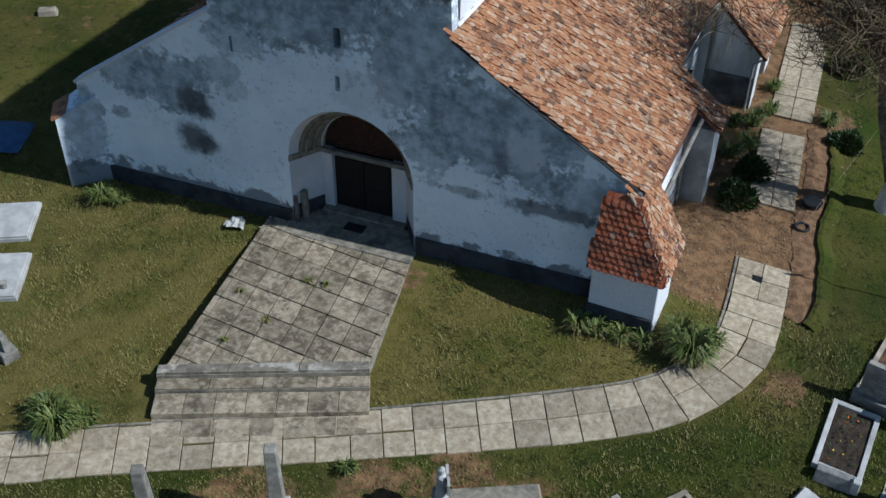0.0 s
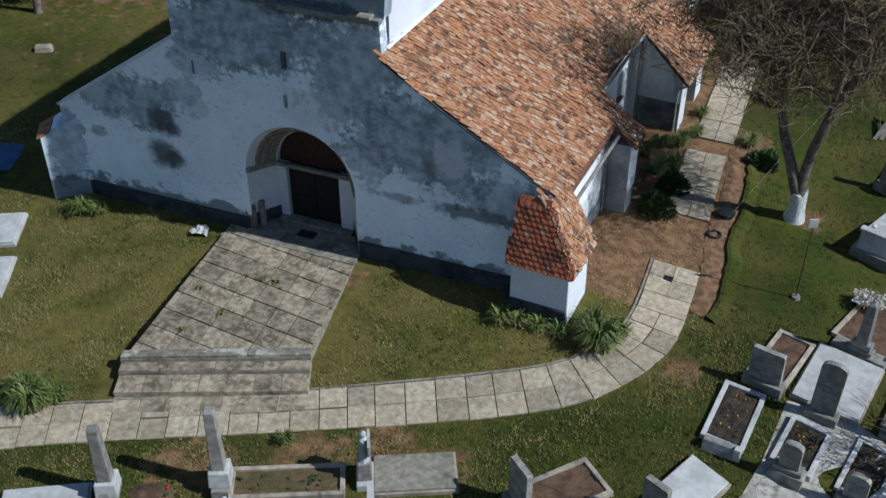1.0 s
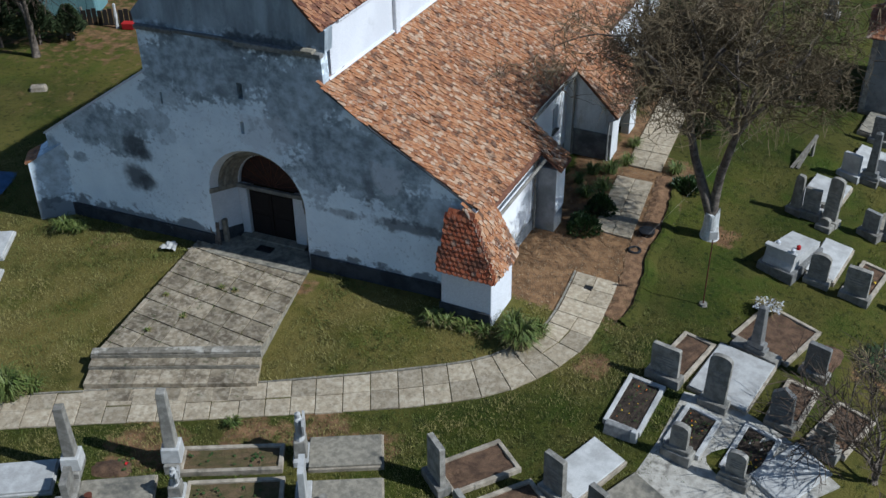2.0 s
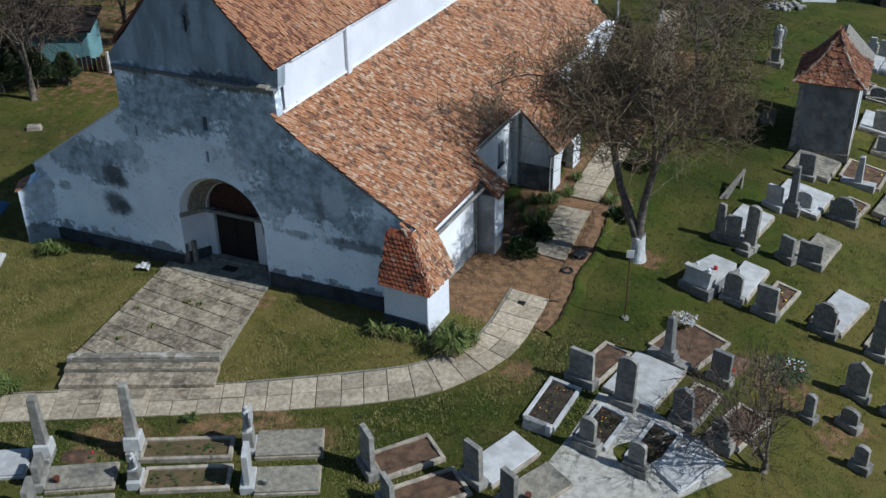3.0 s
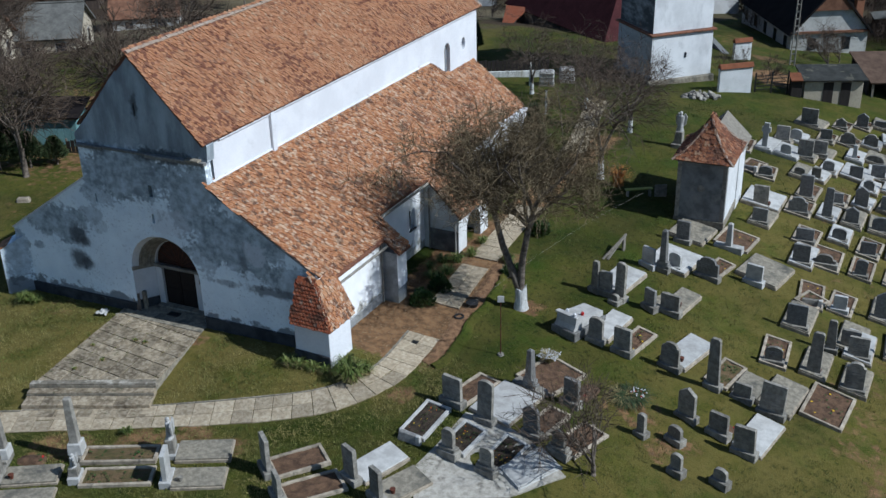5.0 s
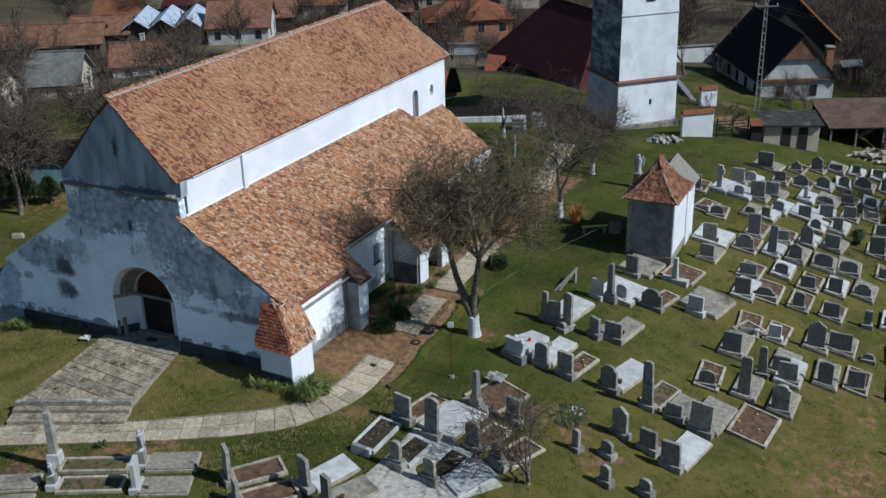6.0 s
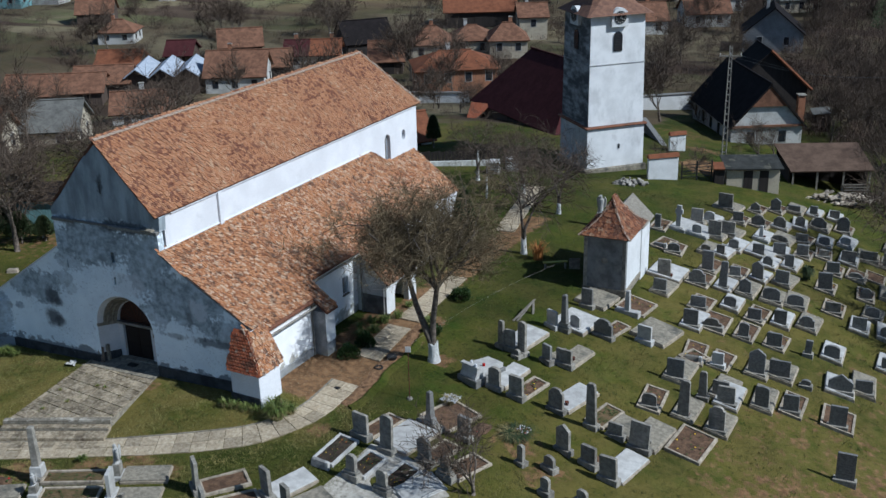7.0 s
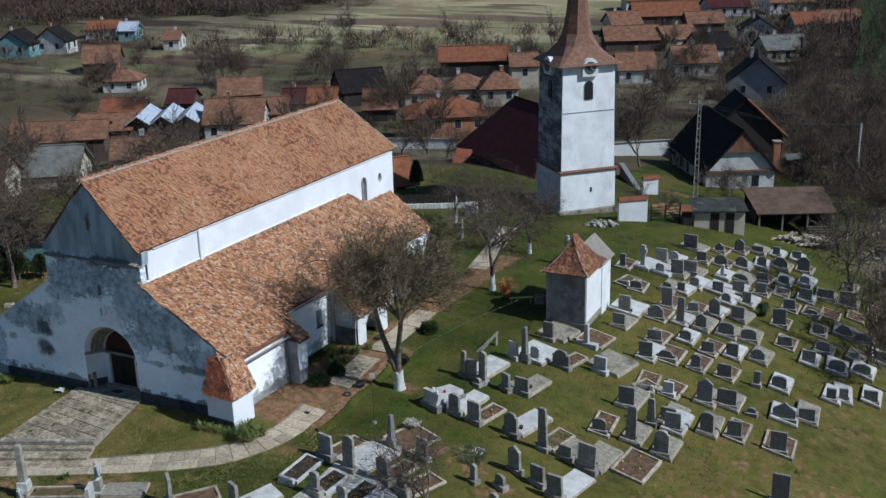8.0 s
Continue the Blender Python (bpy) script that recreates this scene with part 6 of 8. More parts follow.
grave(25.50, 47.94, 1, 0.95, 0.70, "f", "d", "G", 2.11, 1.37, 0.25)
grave(26.88, 48.76, 1, 0.59, 0.95, "f", "d", "W", 1.98, 1.20, 0.29)
grave(24.04, 41.73, -1, 1.00, 1.00, "s", "g", "S", 1.92, 1.42, 0.27)
grave(25.42, 42.94, -1, 0.91, 1.05, "s", "g", "W", 1.96, 1.33, 0.28)
grave(26.60, 44.67, 9, 0.72, 1.06, "s", "g", "W", 2.10, 1.20, 0.32)
grave(27.80, 46.04, 1, 1.14, 1.07, "s", "g", "G", 1.92, 1.56, 0.27)
grave(28.38, 49.67, 4, 0.75, 0.90, "f", "d", "W", 2.02, 1.20, 0.31)
grave(29.42, 47.31, 1, 0.94, 1.37, "s", "d", "S", 2.03, 1.36, 0.25)
grave(22.68, 37.46, -1, 1.29, 1.15, "f", "g", "G", 2.00, 2.00, 0.25)
grave(24.90, 39.03, -0, 0.43, 1.20, "o", "w", "W", 1.93, 1.20, 0.31)
grave(23.87, 34.93, -2, 0.69, 0.89, "r", "d", "W", 2.40, 1.20, 0.27)
grave(26.10, 39.83, -3, 1.17, 0.65, "r", "g", "G", 2.27, 1.59, 0.27)
grave(27.35, 41.61, -3, 0.89, 0.75, "f", "g", "S", 1.95, 1.31, 0.25)
grave(28.82, 42.55, 5, 0.80, 0.85, "r", "d", "W", 2.36, 1.22, 0.26)
grave(30.10, 44.31, -1, 0.71, 0.86, "r", "w", "W", 2.30, 1.20, 0.29)
grave(33.10, 46.82, 1, 0.73, 0.97, "f", "d", "G", 2.24, 1.20, 0.25)
grave(25.51, 35.47, -1, 0.79, 0.98, "f", "d", "W", 2.36, 2.00, 0.32)
grave(26.68, 36.86, 6, 0.85, 1.08, "f", "d", "W", 2.23, 1.27, 0.23)
grave(27.99, 38.50, -0, 0.81, 1.00, "f", "d", "S", 1.96, 1.23, 0.32)
grave(26.49, 34.03, -0, 0.64, 0.87, "s", "d", "W", 1.98, 1.20, 0.29)
grave(27.72, 35.20, 0, 0.60, 1.10, "f", "d", "W", 2.27, 1.20, 0.31)
grave(29.27, 39.84, 8, 0.68, 0.73, "f", "g", "S", 1.91, 1.20, 0.31)
grave(30.87, 40.56, 3, 0.98, 1.10, "f", "g", "W", 1.96, 1.40, 0.30)
grave(32.00, 42.76, 6, 1.20, 0.93, "f", "g", "G", 2.34, 1.62, 0.25)
grave(33.60, 42.93, 3, 1.20, 1.40, "f", "g", "G", 2.24, 1.62, 0.26)
grave(25.20, 30.12, 2, 0.70, 0.85, "f", "d", "S", 2.14, 1.20, 0.28)
grave(26.49, 30.98, -3, 0.75, 1.45, "p", "d", "W", 1.91, 1.20, 0.23)
grave(27.95, 31.71, -4, 0.89, 1.11, "f", "d", "G", 2.20, 1.31, 0.24)
grave(30.36, 37.31, 3, 0.85, 0.98, "f", "d", "S", 2.08, 1.27, 0.30)
grave(26.41, 27.87, -0, 0.72, 1.23, "p", "d", "G", 2.32, 1.20, 0.30)
grave(30.46, 33.59, 3, 0.90, 1.37, "f", "d", "S", 1.94, 1.32, 0.28)
grave(31.81, 37.88, 1, 0.95, 0.63, "r", "g", "S", 2.06, 1.37, 0.25)
grave(28.01, 28.27, 4, 1.06, 1.07, "r", "d", "G", 2.14, 1.48, 0.32)
grave(29.43, 28.76, 5, 1.02, 0.99, "r", "d", "G", 2.34, 1.44, 0.28)
grave(32.97, 34.70, 7, 0.73, 0.95, "s", "d", "S", 2.12, 1.20, 0.31)
grave(34.40, 36.45, 6, 1.12, 0.96, "s", "d", "G", 2.34, 1.54, 0.25)
grave(31.53, 30.26, 3, 0.95, 0.83, "f", "g", "S", 2.05, 1.37, 0.31)
grave(33.77, 31.81, 1, 0.88, 0.92, "r", "d", "G", 1.98, 1.30, 0.31)
grave(35.75, 36.63, 8, 1.21, 0.87, "r", "d", "G", 1.99, 1.63, 0.24)
grave(27.78, 24.65, -1, 0.81, 0.87, "f", "d", "S", 2.17, 1.23, 0.31)
grave(29.22, 25.27, 2, 0.74, 1.11, "f", "d", "W", 2.26, 1.20, 0.23)
grave(30.64, 26.24, 0, 0.91, 0.96, "s", "d", "G", 2.26, 1.33, 0.27)
grave(33.37, 28.97, 4, 0.85, 1.06, "f", "d", "W", 2.02, 1.27, 0.31)
grave(35.10, 29.50, 7, 1.03, 0.98, "r", "g", "W", 2.21, 1.45, 0.29)
grave(35.71, 32.84, -1, 0.62, 0.67, "f", "d", "G", 2.06, 1.20, 0.31)
grave(36.51, 30.76, 1, 1.13, 0.90, "r", "g", "W", 2.05, 1.55, 0.31)
grave(37.19, 34.29, 7, 0.82, 0.93, "f", "d", "W", 2.21, 1.24, 0.27)
grave(27.82, 21.72, 1, 0.59, 1.08, "r", "d", "S", 2.23, 1.20, 0.24)
grave(29.55, 22.09, -0, 0.86, 1.00, "f", "d", "S", 1.94, 1.28, 0.24)
grave(31.40, 22.76, 4, 0.39, 1.07, "f", "d", "N", 0.00, 0.00)
grave(32.64, 23.47, 3, 0.88, 1.00, "r", "d", "W", 2.09, 1.30, 0.28)
grave(29.48, 17.92, 1, 0.89, 1.68, "p", "d", "G", 2.10, 1.31, 0.31)
grave(30.62, 18.58, 2, 1.12, 1.18, "f", "d", "G", 1.99, 1.54, 0.29)
grave(32.03, 18.86, 3, 0.52, 0.51, "r", "d", "N", 0.00, 0.00)
grave(33.72, 19.74, 7, 1.29, 1.25, "p", "d", "W", 1.91, 1.65, 0.32)
grave(34.87, 20.74, 7, 0.92, 0.96, "f", "d", "G", 2.38, 1.34, 0.24)
grave(35.54, 24.92, 2, 0.57, 0.93, "f", "d", "W", 2.19, 1.20, 0.27)
grave(36.20, 25.51, 10, 0.53, 1.01, "f", "d", "W", 2.38, 1.20, 0.24)
grave(37.62, 27.05, 4, 0.83, 0.94, "f", "g", "W", 2.24, 1.25, 0.30)
grave(30.55, 14.62, 4, 0.71, 1.41, "r", "d", "G", 2.36, 1.20, 0.27)
grave(31.92, 15.37, 2, 0.79, 1.13, "f", "d", "S", 2.20, 1.21, 0.31)
grave(34.25, 15.85, 5, 0.86, 1.34, "f", "d", "S", 2.02, 1.70, 0.26)
grave(35.40, 11.19, 4, 0.88, 1.66, "f", "d", "N", 0.00, 0.00)
grave(25.73, 10.52, 5, 0.75, 0.89, "r", "g", "S", 2.10, 1.20, 0.27)
grave(26.01, 14.08, -0, 0.93, 1.29, "f", "d", "G", 2.31, 1.35, 0.26)
grave(27.42, 10.86, 0, 0.61, 2.18, "t", "g", "G", 1.99, 1.20, 0.28)
grave(27.74, 13.35, 1, 0.46, 1.61, "t", "g", "N", 0.00, 0.00)
grave(28.50, 14.04, -0, 0.85, 1.06, "f", "g", "G", 2.38, 1.27, 0.29)
grave(29.19, 10.71, 0, 0.81, 1.56, "s", "g", "G", 1.98, 1.23, 0.24)
grave(26.18, 16.75, 7, 0.81, 0.37, "low", "g", "S", 2.36, 1.23, 0.28)
grave(27.51, 17.17, -0, 0.63, 0.95, "f", "w", "S", 2.06, 1.20, 0.24)
grave(28.94, 13.48, 2, 0.91, 1.19, "f", "g", "W", 2.36, 1.33, 0.31)
grave(36.36, 40.53, 8, 0.58, 0.90, "f", "g", "G", 1.97, 1.20, 0.25)
grave(29.92, 85.83, 1, 1.10, 1.31, "f", "g", "W", 1.98, 1.10, 0.30)
grave(31.62, 78.42, 9, 1.04, 1.24, "f", "g", "G", 2.17, 1.10, 0.32)
grave(31.77, 71.55, 3, 0.98, 1.18, "f", "g", "W", 1.98, 1.10, 0.24)
grave(33.26, 66.69, 8, 0.94, 1.14, "f", "g", "S", 2.06, 1.10, 0.24)
grave(33.86, 59.09, 12, 0.88, 1.07, "f", "g", "W", 2.04, 1.10, 0.31)
grave(35.09, 53.41, 9, 0.83, 1.02, "f", "g", "G", 2.27, 1.10, 0.29)
grave(28.21, 91.42, 6, 1.15, 1.36, "f", "g", "G", 2.26, 1.10, 0.28)
grave(32.97, 38.69, 3, 0.67, 0.00, "-", "w", "S", 2.25, 1.40)
grave(34.57, 40.47, 5, 0.68, 0.00, "-", "g", "S", 2.15, 1.30)
grave(35.63, 44.07, 3, 0.71, 0.00, "-", "g", "S", 1.98, 1.40)
grave(25.88, 16.25, -18, 0.42, 0.00, "-", "g", "S", 1.73, 1.20)
grave(28.34, 7.31, -4, 0.45, 0.00, "-", "g", "S", 2.90, 1.80)


# ---- strap-leaved clumps and grass ----
M_LEAF = mat("strap_leaves", (0.075, 0.115, 0.02), (0.16, 0.18, 0.045), 4, 0.6, 0.1, 30, island=0.35)
M_LEAF_DRY = mat("dry_leaves", (0.3, 0.24, 0.1), (0.2, 0.16, 0.07), 4, 0.8, 0.1, 30, island=0.3)
M_EVER = mat("evergreen_needles", (0.035, 0.06, 0.02), (0.06, 0.075, 0.03), 4, 0.8, 0.2, 30, island=0.4)
M_RUST = mat("rusty_shoots", (0.45, 0.2, 0.05), (0.3, 0.12, 0.04), 6, 0.8, 0.1, 30, island=0.3)


def blades(cx, cy, cz, r, h, n, rnd, width=0.035, droop=0.55):
    """Arching blades round a centre: verts and faces."""
    verts, faces = [], []
    for _ in range(n):
        a, k = rnd.uniform(0, 2 * math.pi), rnd.random()
        x0, y0 = cx + r * 0.45 * k * math.cos(a), cy + r * 0.45 * k * math.sin(a)
        b = a + rnd.gauss(0, 0.6)
        reach, hh = r * rnd.uniform(0.4, 1.0), h * rnd.uniform(0.55, 1.1)
        sx, sy = -math.sin(b) * width / 2, math.cos(b) * width / 2
        pts = []
        for s, wv in ((0, 1.0), (0.35, 1.0), (0.7, 0.8), (1.0, 0.1)):
            z = cz + hh * (math.sin(s * math.pi * (0.5 + droop * 0.35)))
            px, py = x0 + math.cos(b) * reach * s * s, y0 + math.sin(b) * reach * s * s
            pts.append(((px - sx * wv, py - sy * wv, z), (px + sx * wv, py + sy * wv, z)))
        k0 = len(verts)
        for p, q in pts:
            verts += [p, q]
        faces += [(k0 + 2 * i, k0 + 2 * i + 1, k0 + 2 * i + 3, k0 + 2 * i + 2) for i in range(3)]
    return verts, faces


def clump(x, y, r, h, n, seed, dry=0.15, name="strap_leaf_plant"):
    rnd = random.Random(seed)
    ob = thing(name, "clump of arching green strap leaves with some dry ones", "plant", (x, y, gz(x, y)), 0, "leafy clumps")
    v, f = blades(0, 0, -0.05, r, h, int(n * (1 - dry)), rnd)
    raw("leaves", v, f, M_LEAF, ob)
    v, f = blades(0, 0, -0.05, r * 0.9, h * 0.6, max(3, int(n * dry)), rnd)
    raw("dry_leaves", v, f, M_LEAF_DRY, ob)
    return ob


for k, (x, y, r, h, n) in enumerate(((10.75, -0.85, 0.75, 0.85, 420), (10.35, -0.35, 0.6, 0.75, 220), (11.1, -0.2, 0.5, 0.6, 160), (8.9, -0.85, 0.42, 0.35, 120), (8.3, -0.9, 0.42, 0.4, 120), (7.8, -0.95, 0.45, 0.5, 150), (9.5, -0.8, 0.4, 0.35, 90),
                                     (-7.0, -1.6, 0.55, 0.55, 170), (-6.5, -1.5, 0.45, 0.4, 110), (-2.6, -9.1, 0.7, 0.75, 320), (-3.2, -8.7, 0.6, 0.6, 200), (-2.2, -8.6, 0.5, 0.5, 140), (4.3, -7.25, 0.3, 0.35, 80),
                                     (9.6, 8.6, 0.5, 0.4, 140), (10.0, 9.4, 0.5, 0.4, 140), (9.9, 10.7, 0.5, 0.5, 150), (9.3, 10.3, 0.45, 0.45, 130), (10.3, 11.6, 0.4, 0.5, 110), (10.1, 13.2, 0.4, 0.4, 100), (12.2, 11.9, 0.5, 0.45, 130), (9.0, 9.4, 0.4, 0.4, 90))):
    clump(x, y, r, h, n, 60 + k, 0.4 if k < 7 else 0.12)



def leafy_bush(x, y, r, h, seed):
    """A low dome of small evergreen leaves on short stems."""
    rnd = random.Random(seed)
    ob = thing("evergreen_bush", "low round dark green bush in the bed beside the aisle", "bush", (x, y, gz(x, y)), 0, "bushes beside the aisle")
    v, f = [], []
    for _ in range(1100):
        a, u = rnd.uniform(0, 2 * math.pi), rnd.uniform(0.0, 1.0)
        k = rnd.uniform(0.72, 1.06) * (1 + 0.16 * math.sin(3 * a + seed))
        p = Vector((r * k * math.cos(a) * math.sqrt(1 - u * u), r * k * math.sin(a) * math.sqrt(1 - u * u), h * k * u))
        d = (p + Vector((rnd.gauss(0, 0.25), rnd.gauss(0, 0.25), rnd.uniform(0.0, 0.5)))).normalized()
        side = d.cross(Vector((rnd.gauss(0, 1), rnd.gauss(0, 1), 1))).normalized() * 0.028
        n = len(v)
        ln = rnd.uniform(0.1, 0.2)
        v += [tuple(p - d * 0.03), tuple(p + d * ln * 0.5 + side), tuple(p + d * ln), tuple(p + d * ln * 0.5 - side)]
        f.append((n, n + 1, n + 2, n + 3))
    raw("leaves", v, f, M_BUSH, ob)
    v, f = blades(0, 0, -0.05, r * 0.8, h * 0.8, 90, rnd, 0.02, 0.2)
    raw("stems", v, f, M_TWIG, ob)


M_BUSH = mat("dark_glossy_leaves", (0.024, 0.05, 0.012), (0.05, 0.085, 0.02), 5, 0.5, 0.1, 30, island=0.45)
for x, y, r, h, k in ((10.3, 6.25, 0.55, 0.55, 1), (10.45, 7.8, 0.5, 0.62, 2), (12.9, 10.9, 0.5, 0.4, 4), (12.3, 15.6, 0.55, 0.6, 5)):
    leafy_bush(x, y, r, h, k)

for k, (x, y) in enumerate(((-0.35, -5.18), (0.26, -4.16), (-0.94, -3.48), (0.53, -2.37), (1.04, -2.34))):
    w_ = clump(x, y, 0.16, 0.16, 40, 300 + k, 0.75, "weed_tuft")
    w_.location.z = tz(x, y) + 0.02
    w_["label"] = "small dry brown weed tuft growing between terrace slabs"

# turf: short blades over the lawns near the church, longer straw tufts among the graves
M_TUFT = mat("tuft_blades", (0.06, 0.09, 0.014), (0.16, 0.14, 0.045), 0.5, 0.8, 0.1, 30, island=0.4)
M_TURF = mat("turf_blades", (0.1, 0.13, 0.022), (0.3, 0.25, 0.09), 0.5, 0.8, 0.1, 30, island=0.4)
rnd = random.Random(12)
verts, faces = [], []


def keep_off(x, y):
    if -9.4 < x < 9.8 and -0.1 < y < 25.5:
        return True
    if 8.5 < x < 12.6 and 1.2 < y < 12.5:
        return True
    if -1.9 < x < 3.6 and -7.9 < y < 0:
        if y > -6.8 + 0.5 * (x + 1.3) - 1.4:
            return True
    d = min((Vector((x, y)) - p).length for p in line)
    return d < 0.86


def tuft(x, y, n, h, spread):
    z = gz(x, y)
    for _ in range(n):
        a = rnd.uniform(0, 6.283)
        px, py = x + rnd.gauss(0, spread), y + rnd.gauss(0, spread)
        hh, ln = h * rnd.uniform(0.5, 1.2), rnd.uniform(0.2, 1.0) * h
        wx, wy = -math.sin(a) * 0.012, math.cos(a) * 0.012
        k = len(verts)
        verts.extend([(px - wx, py - wy, z - 0.02), (px + wx, py + wy, z - 0.02), (px + math.cos(a) * ln, py + math.sin(a) * ln, z + hh)])
        faces.append((k, k + 1, k + 2))


count = 0
while count < 17000:
    x, y = rnd.uniform(-13, 16), rnd.uniform(-12, 3)
    if keep_off(x, y):
        continue
    tuft(x, y, 9, 0.075, 0.09)
    count += 1
tagged(raw("turf", verts, faces, M_TURF), "short green and straw-coloured grass blades on the lawn", "grass", kind="stuff")
verts, faces = [], []
for _ in range(14000):
    x, y = rnd.uniform(12.8, 36), rnd.uniform(-6, 44)
    if rnd.random() < 0.25 + 0.75 * (noise.noise(Vector((x * 0.25, y * 0.25, 3))) > 0):
        tuft(x, y, 7, 0.1, 0.12)
for i in range(0, 8):
    for j in range(0, 10):
        for _ in range(5):
            f = rnd.random()
            p = o + ud * ((i + (f if rnd.random() < 0.5 else 0)) * 0.76) + vd * ((j + (0 if rnd.random() < 0.5 else f)) * 0.76)
            if clip_poly([(p.x - 0.02, p.y - 0.02), (p.x + 0.02, p.y - 0.02), (p.x, p.y + 0.02)], TQ):
                k0 = len(verts)
                tuft(p.x, p.y, 5, 0.035, 0.025)
                up_z = tz(p.x, p.y) - gz(p.x, p.y)
                for q in range(k0, len(verts)):
                    verts[q] = (verts[q][0], verts[q][1], verts[q][2] + up_z)
tagged(raw("grass_tufts", verts, faces, M_TUFT), "darker green grass tufts among the graves and terrace joints", "grass", kind="stuff")

# fallen leaves and chips on the bare earth beside the aisle
lit_v, lit_f = [], []
for _ in range(2600):
    x, y = rnd.uniform(8.7, 13.2), rnd.uniform(1.2, 13.0)
    z, s, a = gz(x, y) + 0.025, rnd.uniform(0.015, 0.045), rnd.uniform(0, 6.283)
    c_, d_ = s * math.cos(a), s * math.sin(a)
    k = len(lit_v)
    lit_v += [(x - c_, y - d_, z), (x + d_ * 0.7, y - c_ * 0.7, z + rnd.uniform(0, 0.02)), (x + c_, y + d_, z + rnd.uniform(0, 0.03)), (x - d_ * 0.7, y + c_ * 0.7, z + 0.01)]
    lit_f.append((k, k + 1, k + 2, k + 3))
litter = raw("leaf_litter", lit_v, lit_f, mat("dry_leaf_litter", (0.3, 0.22, 0.13), (0.17, 0.11, 0.06), 9, 0.9, 0.1, 40, island=0.4))
tagged(litter, "scattered dry brown leaves on the bare earth by the aisle", "leaves", kind="stuff")

# crumbs of dug earth along the far edge of the path
bank_line = smooth_line([(11.75, 12.6), (12.0, 11.0), (12.3, 8.8), (12.5, 7.0), (12.6, 5.4), (12.75, 4.2), (12.95, 3.0), (12.95, 2.0), (12.9, 1.2)], 0.14)
bv, bf = [], []
for p in bank_line:
    for _ in range(9):
        x, y = p.x + rnd.gauss(0, 0.2), p.y + rnd.gauss(0, 0.1)
        s_ = rnd.uniform(0.015, 0.05)
        z, k = gz(x, y) - 0.01, len(bv)
        for dx, dy, dz in ((-1, -0.8, 0), (1, -0.7, 0), (0.9, 0.9, 0), (-0.8, 0.8, 0), (0.1, 0, 1.1)):
            bv.append((x + s_ * (dx + rnd.uniform(-0.3, 0.3)), y + s_ * (dy + rnd.uniform(-0.3, 0.3)), z + s_ * dz * rnd.uniform(0.6, 1.2)))
        bf += [(k, k + 1, k + 4), (k + 1, k + 2, k + 4), (k + 2, k + 3, k + 4), (k + 3, k, k + 4)]
edge = smooth_line([(12.35, 11.4), (12.6, 9.6), (12.85, 7.5), (12.82, 6.2), (12.95, 5.4), (13.15, 4.2), (13.3, 2.6), (13.1, 1.6)], 0.25)
sv, sf, lv_, lf_ = [], [], [], []
er = random.Random(44)
for i, p in enumerate(edge):
    d = (edge[min(i + 1, len(edge) - 1)] - edge[max(i - 1, 0)]).normalized()
    n_ = Vector((-d.y, d.x))
    wob = er.uniform(-0.05, 0.05)
    for off, dz in ((-0.72, 0.01), (-0.5, 0.05), (-0.25, 0.035), (-0.02, 0.02)):
        q = p + n_ * (off + wob)
        sv.append((q.x, q.y, gz(q.x, q.y) + dz + er.uniform(0, 0.025)))
    for off, dz in ((-0.02, 0.0), (0.0, 0.13), (0.12, 0.14), (0.5, -0.02)):
        q = p + n_ * (off + wob)
        lv_.append((q.x, q.y, gz(q.x, q.y) + dz))
    if i:
        for k in range(3):
            a_ = 4 * i + k
            sf.append((a_ - 4, a_ - 3, a_ + 1, a_))
            lf_.append((a_ - 4, a_ - 3, a_ + 1, a_))
tagged(raw("earth_strip", sv, sf, M_BANK), "strip of bare dug earth beside the path", "earth", kind="structure")
tagged(raw("turf_edge", lv_, lf_, ground.data.materials[0]), "raised cut edge of the lawn beside dug earth", "grass", kind="structure")
bank = raw("earth_clods", bv, bf, M_BANK)
tagged(bank, "crumbly brown clods of dug earth beside the path", "earth", kind="stuff")

# ---- small things in the yard ----
for x, y, s in ((-16.25, 6.96, 0.4), (-12.4, 11.4, 0.25)):
    b = thing("field_stone", "single pale stone block lying in the grass", "stone", (x, y, gz(x, y)), 35)
    part("stone", fresh(-s, s, -s * 0.6, s * 0.6, -0.1, s * 0.6, 0.05, (0.85, 0.8)), M_KERB, b)
b = thing("tarpaulin", "faded blue tarpaulin spread over a low heap", "tarpaulin", (-12.3, -0.45, gz(-12.3, -0.45)), 20)
bm = bmesh.new()
tr = random.Random(8)
g = [[bm.verts.new((-1.2 + 0.3 * i, -0.9 + 0.3 * j, 0.02 + 0.28 * math.sin(math.pi * i / 8) * math.sin(math.pi * j / 6) + tr.uniform(0, 0.03))) for i in range(9)] for j in range(7)]
for j in range(6):
    for i in range(8):
        bm.faces.new((g[j][i], g[j][i + 1], g[j + 1][i + 1], g[j + 1][i]))
part("sheet", bm, mat("faded_blue_sheet", (0.07, 0.14, 0.26), (0.05, 0.1, 0.19), 3, 0.6, 0.2, 20), b)

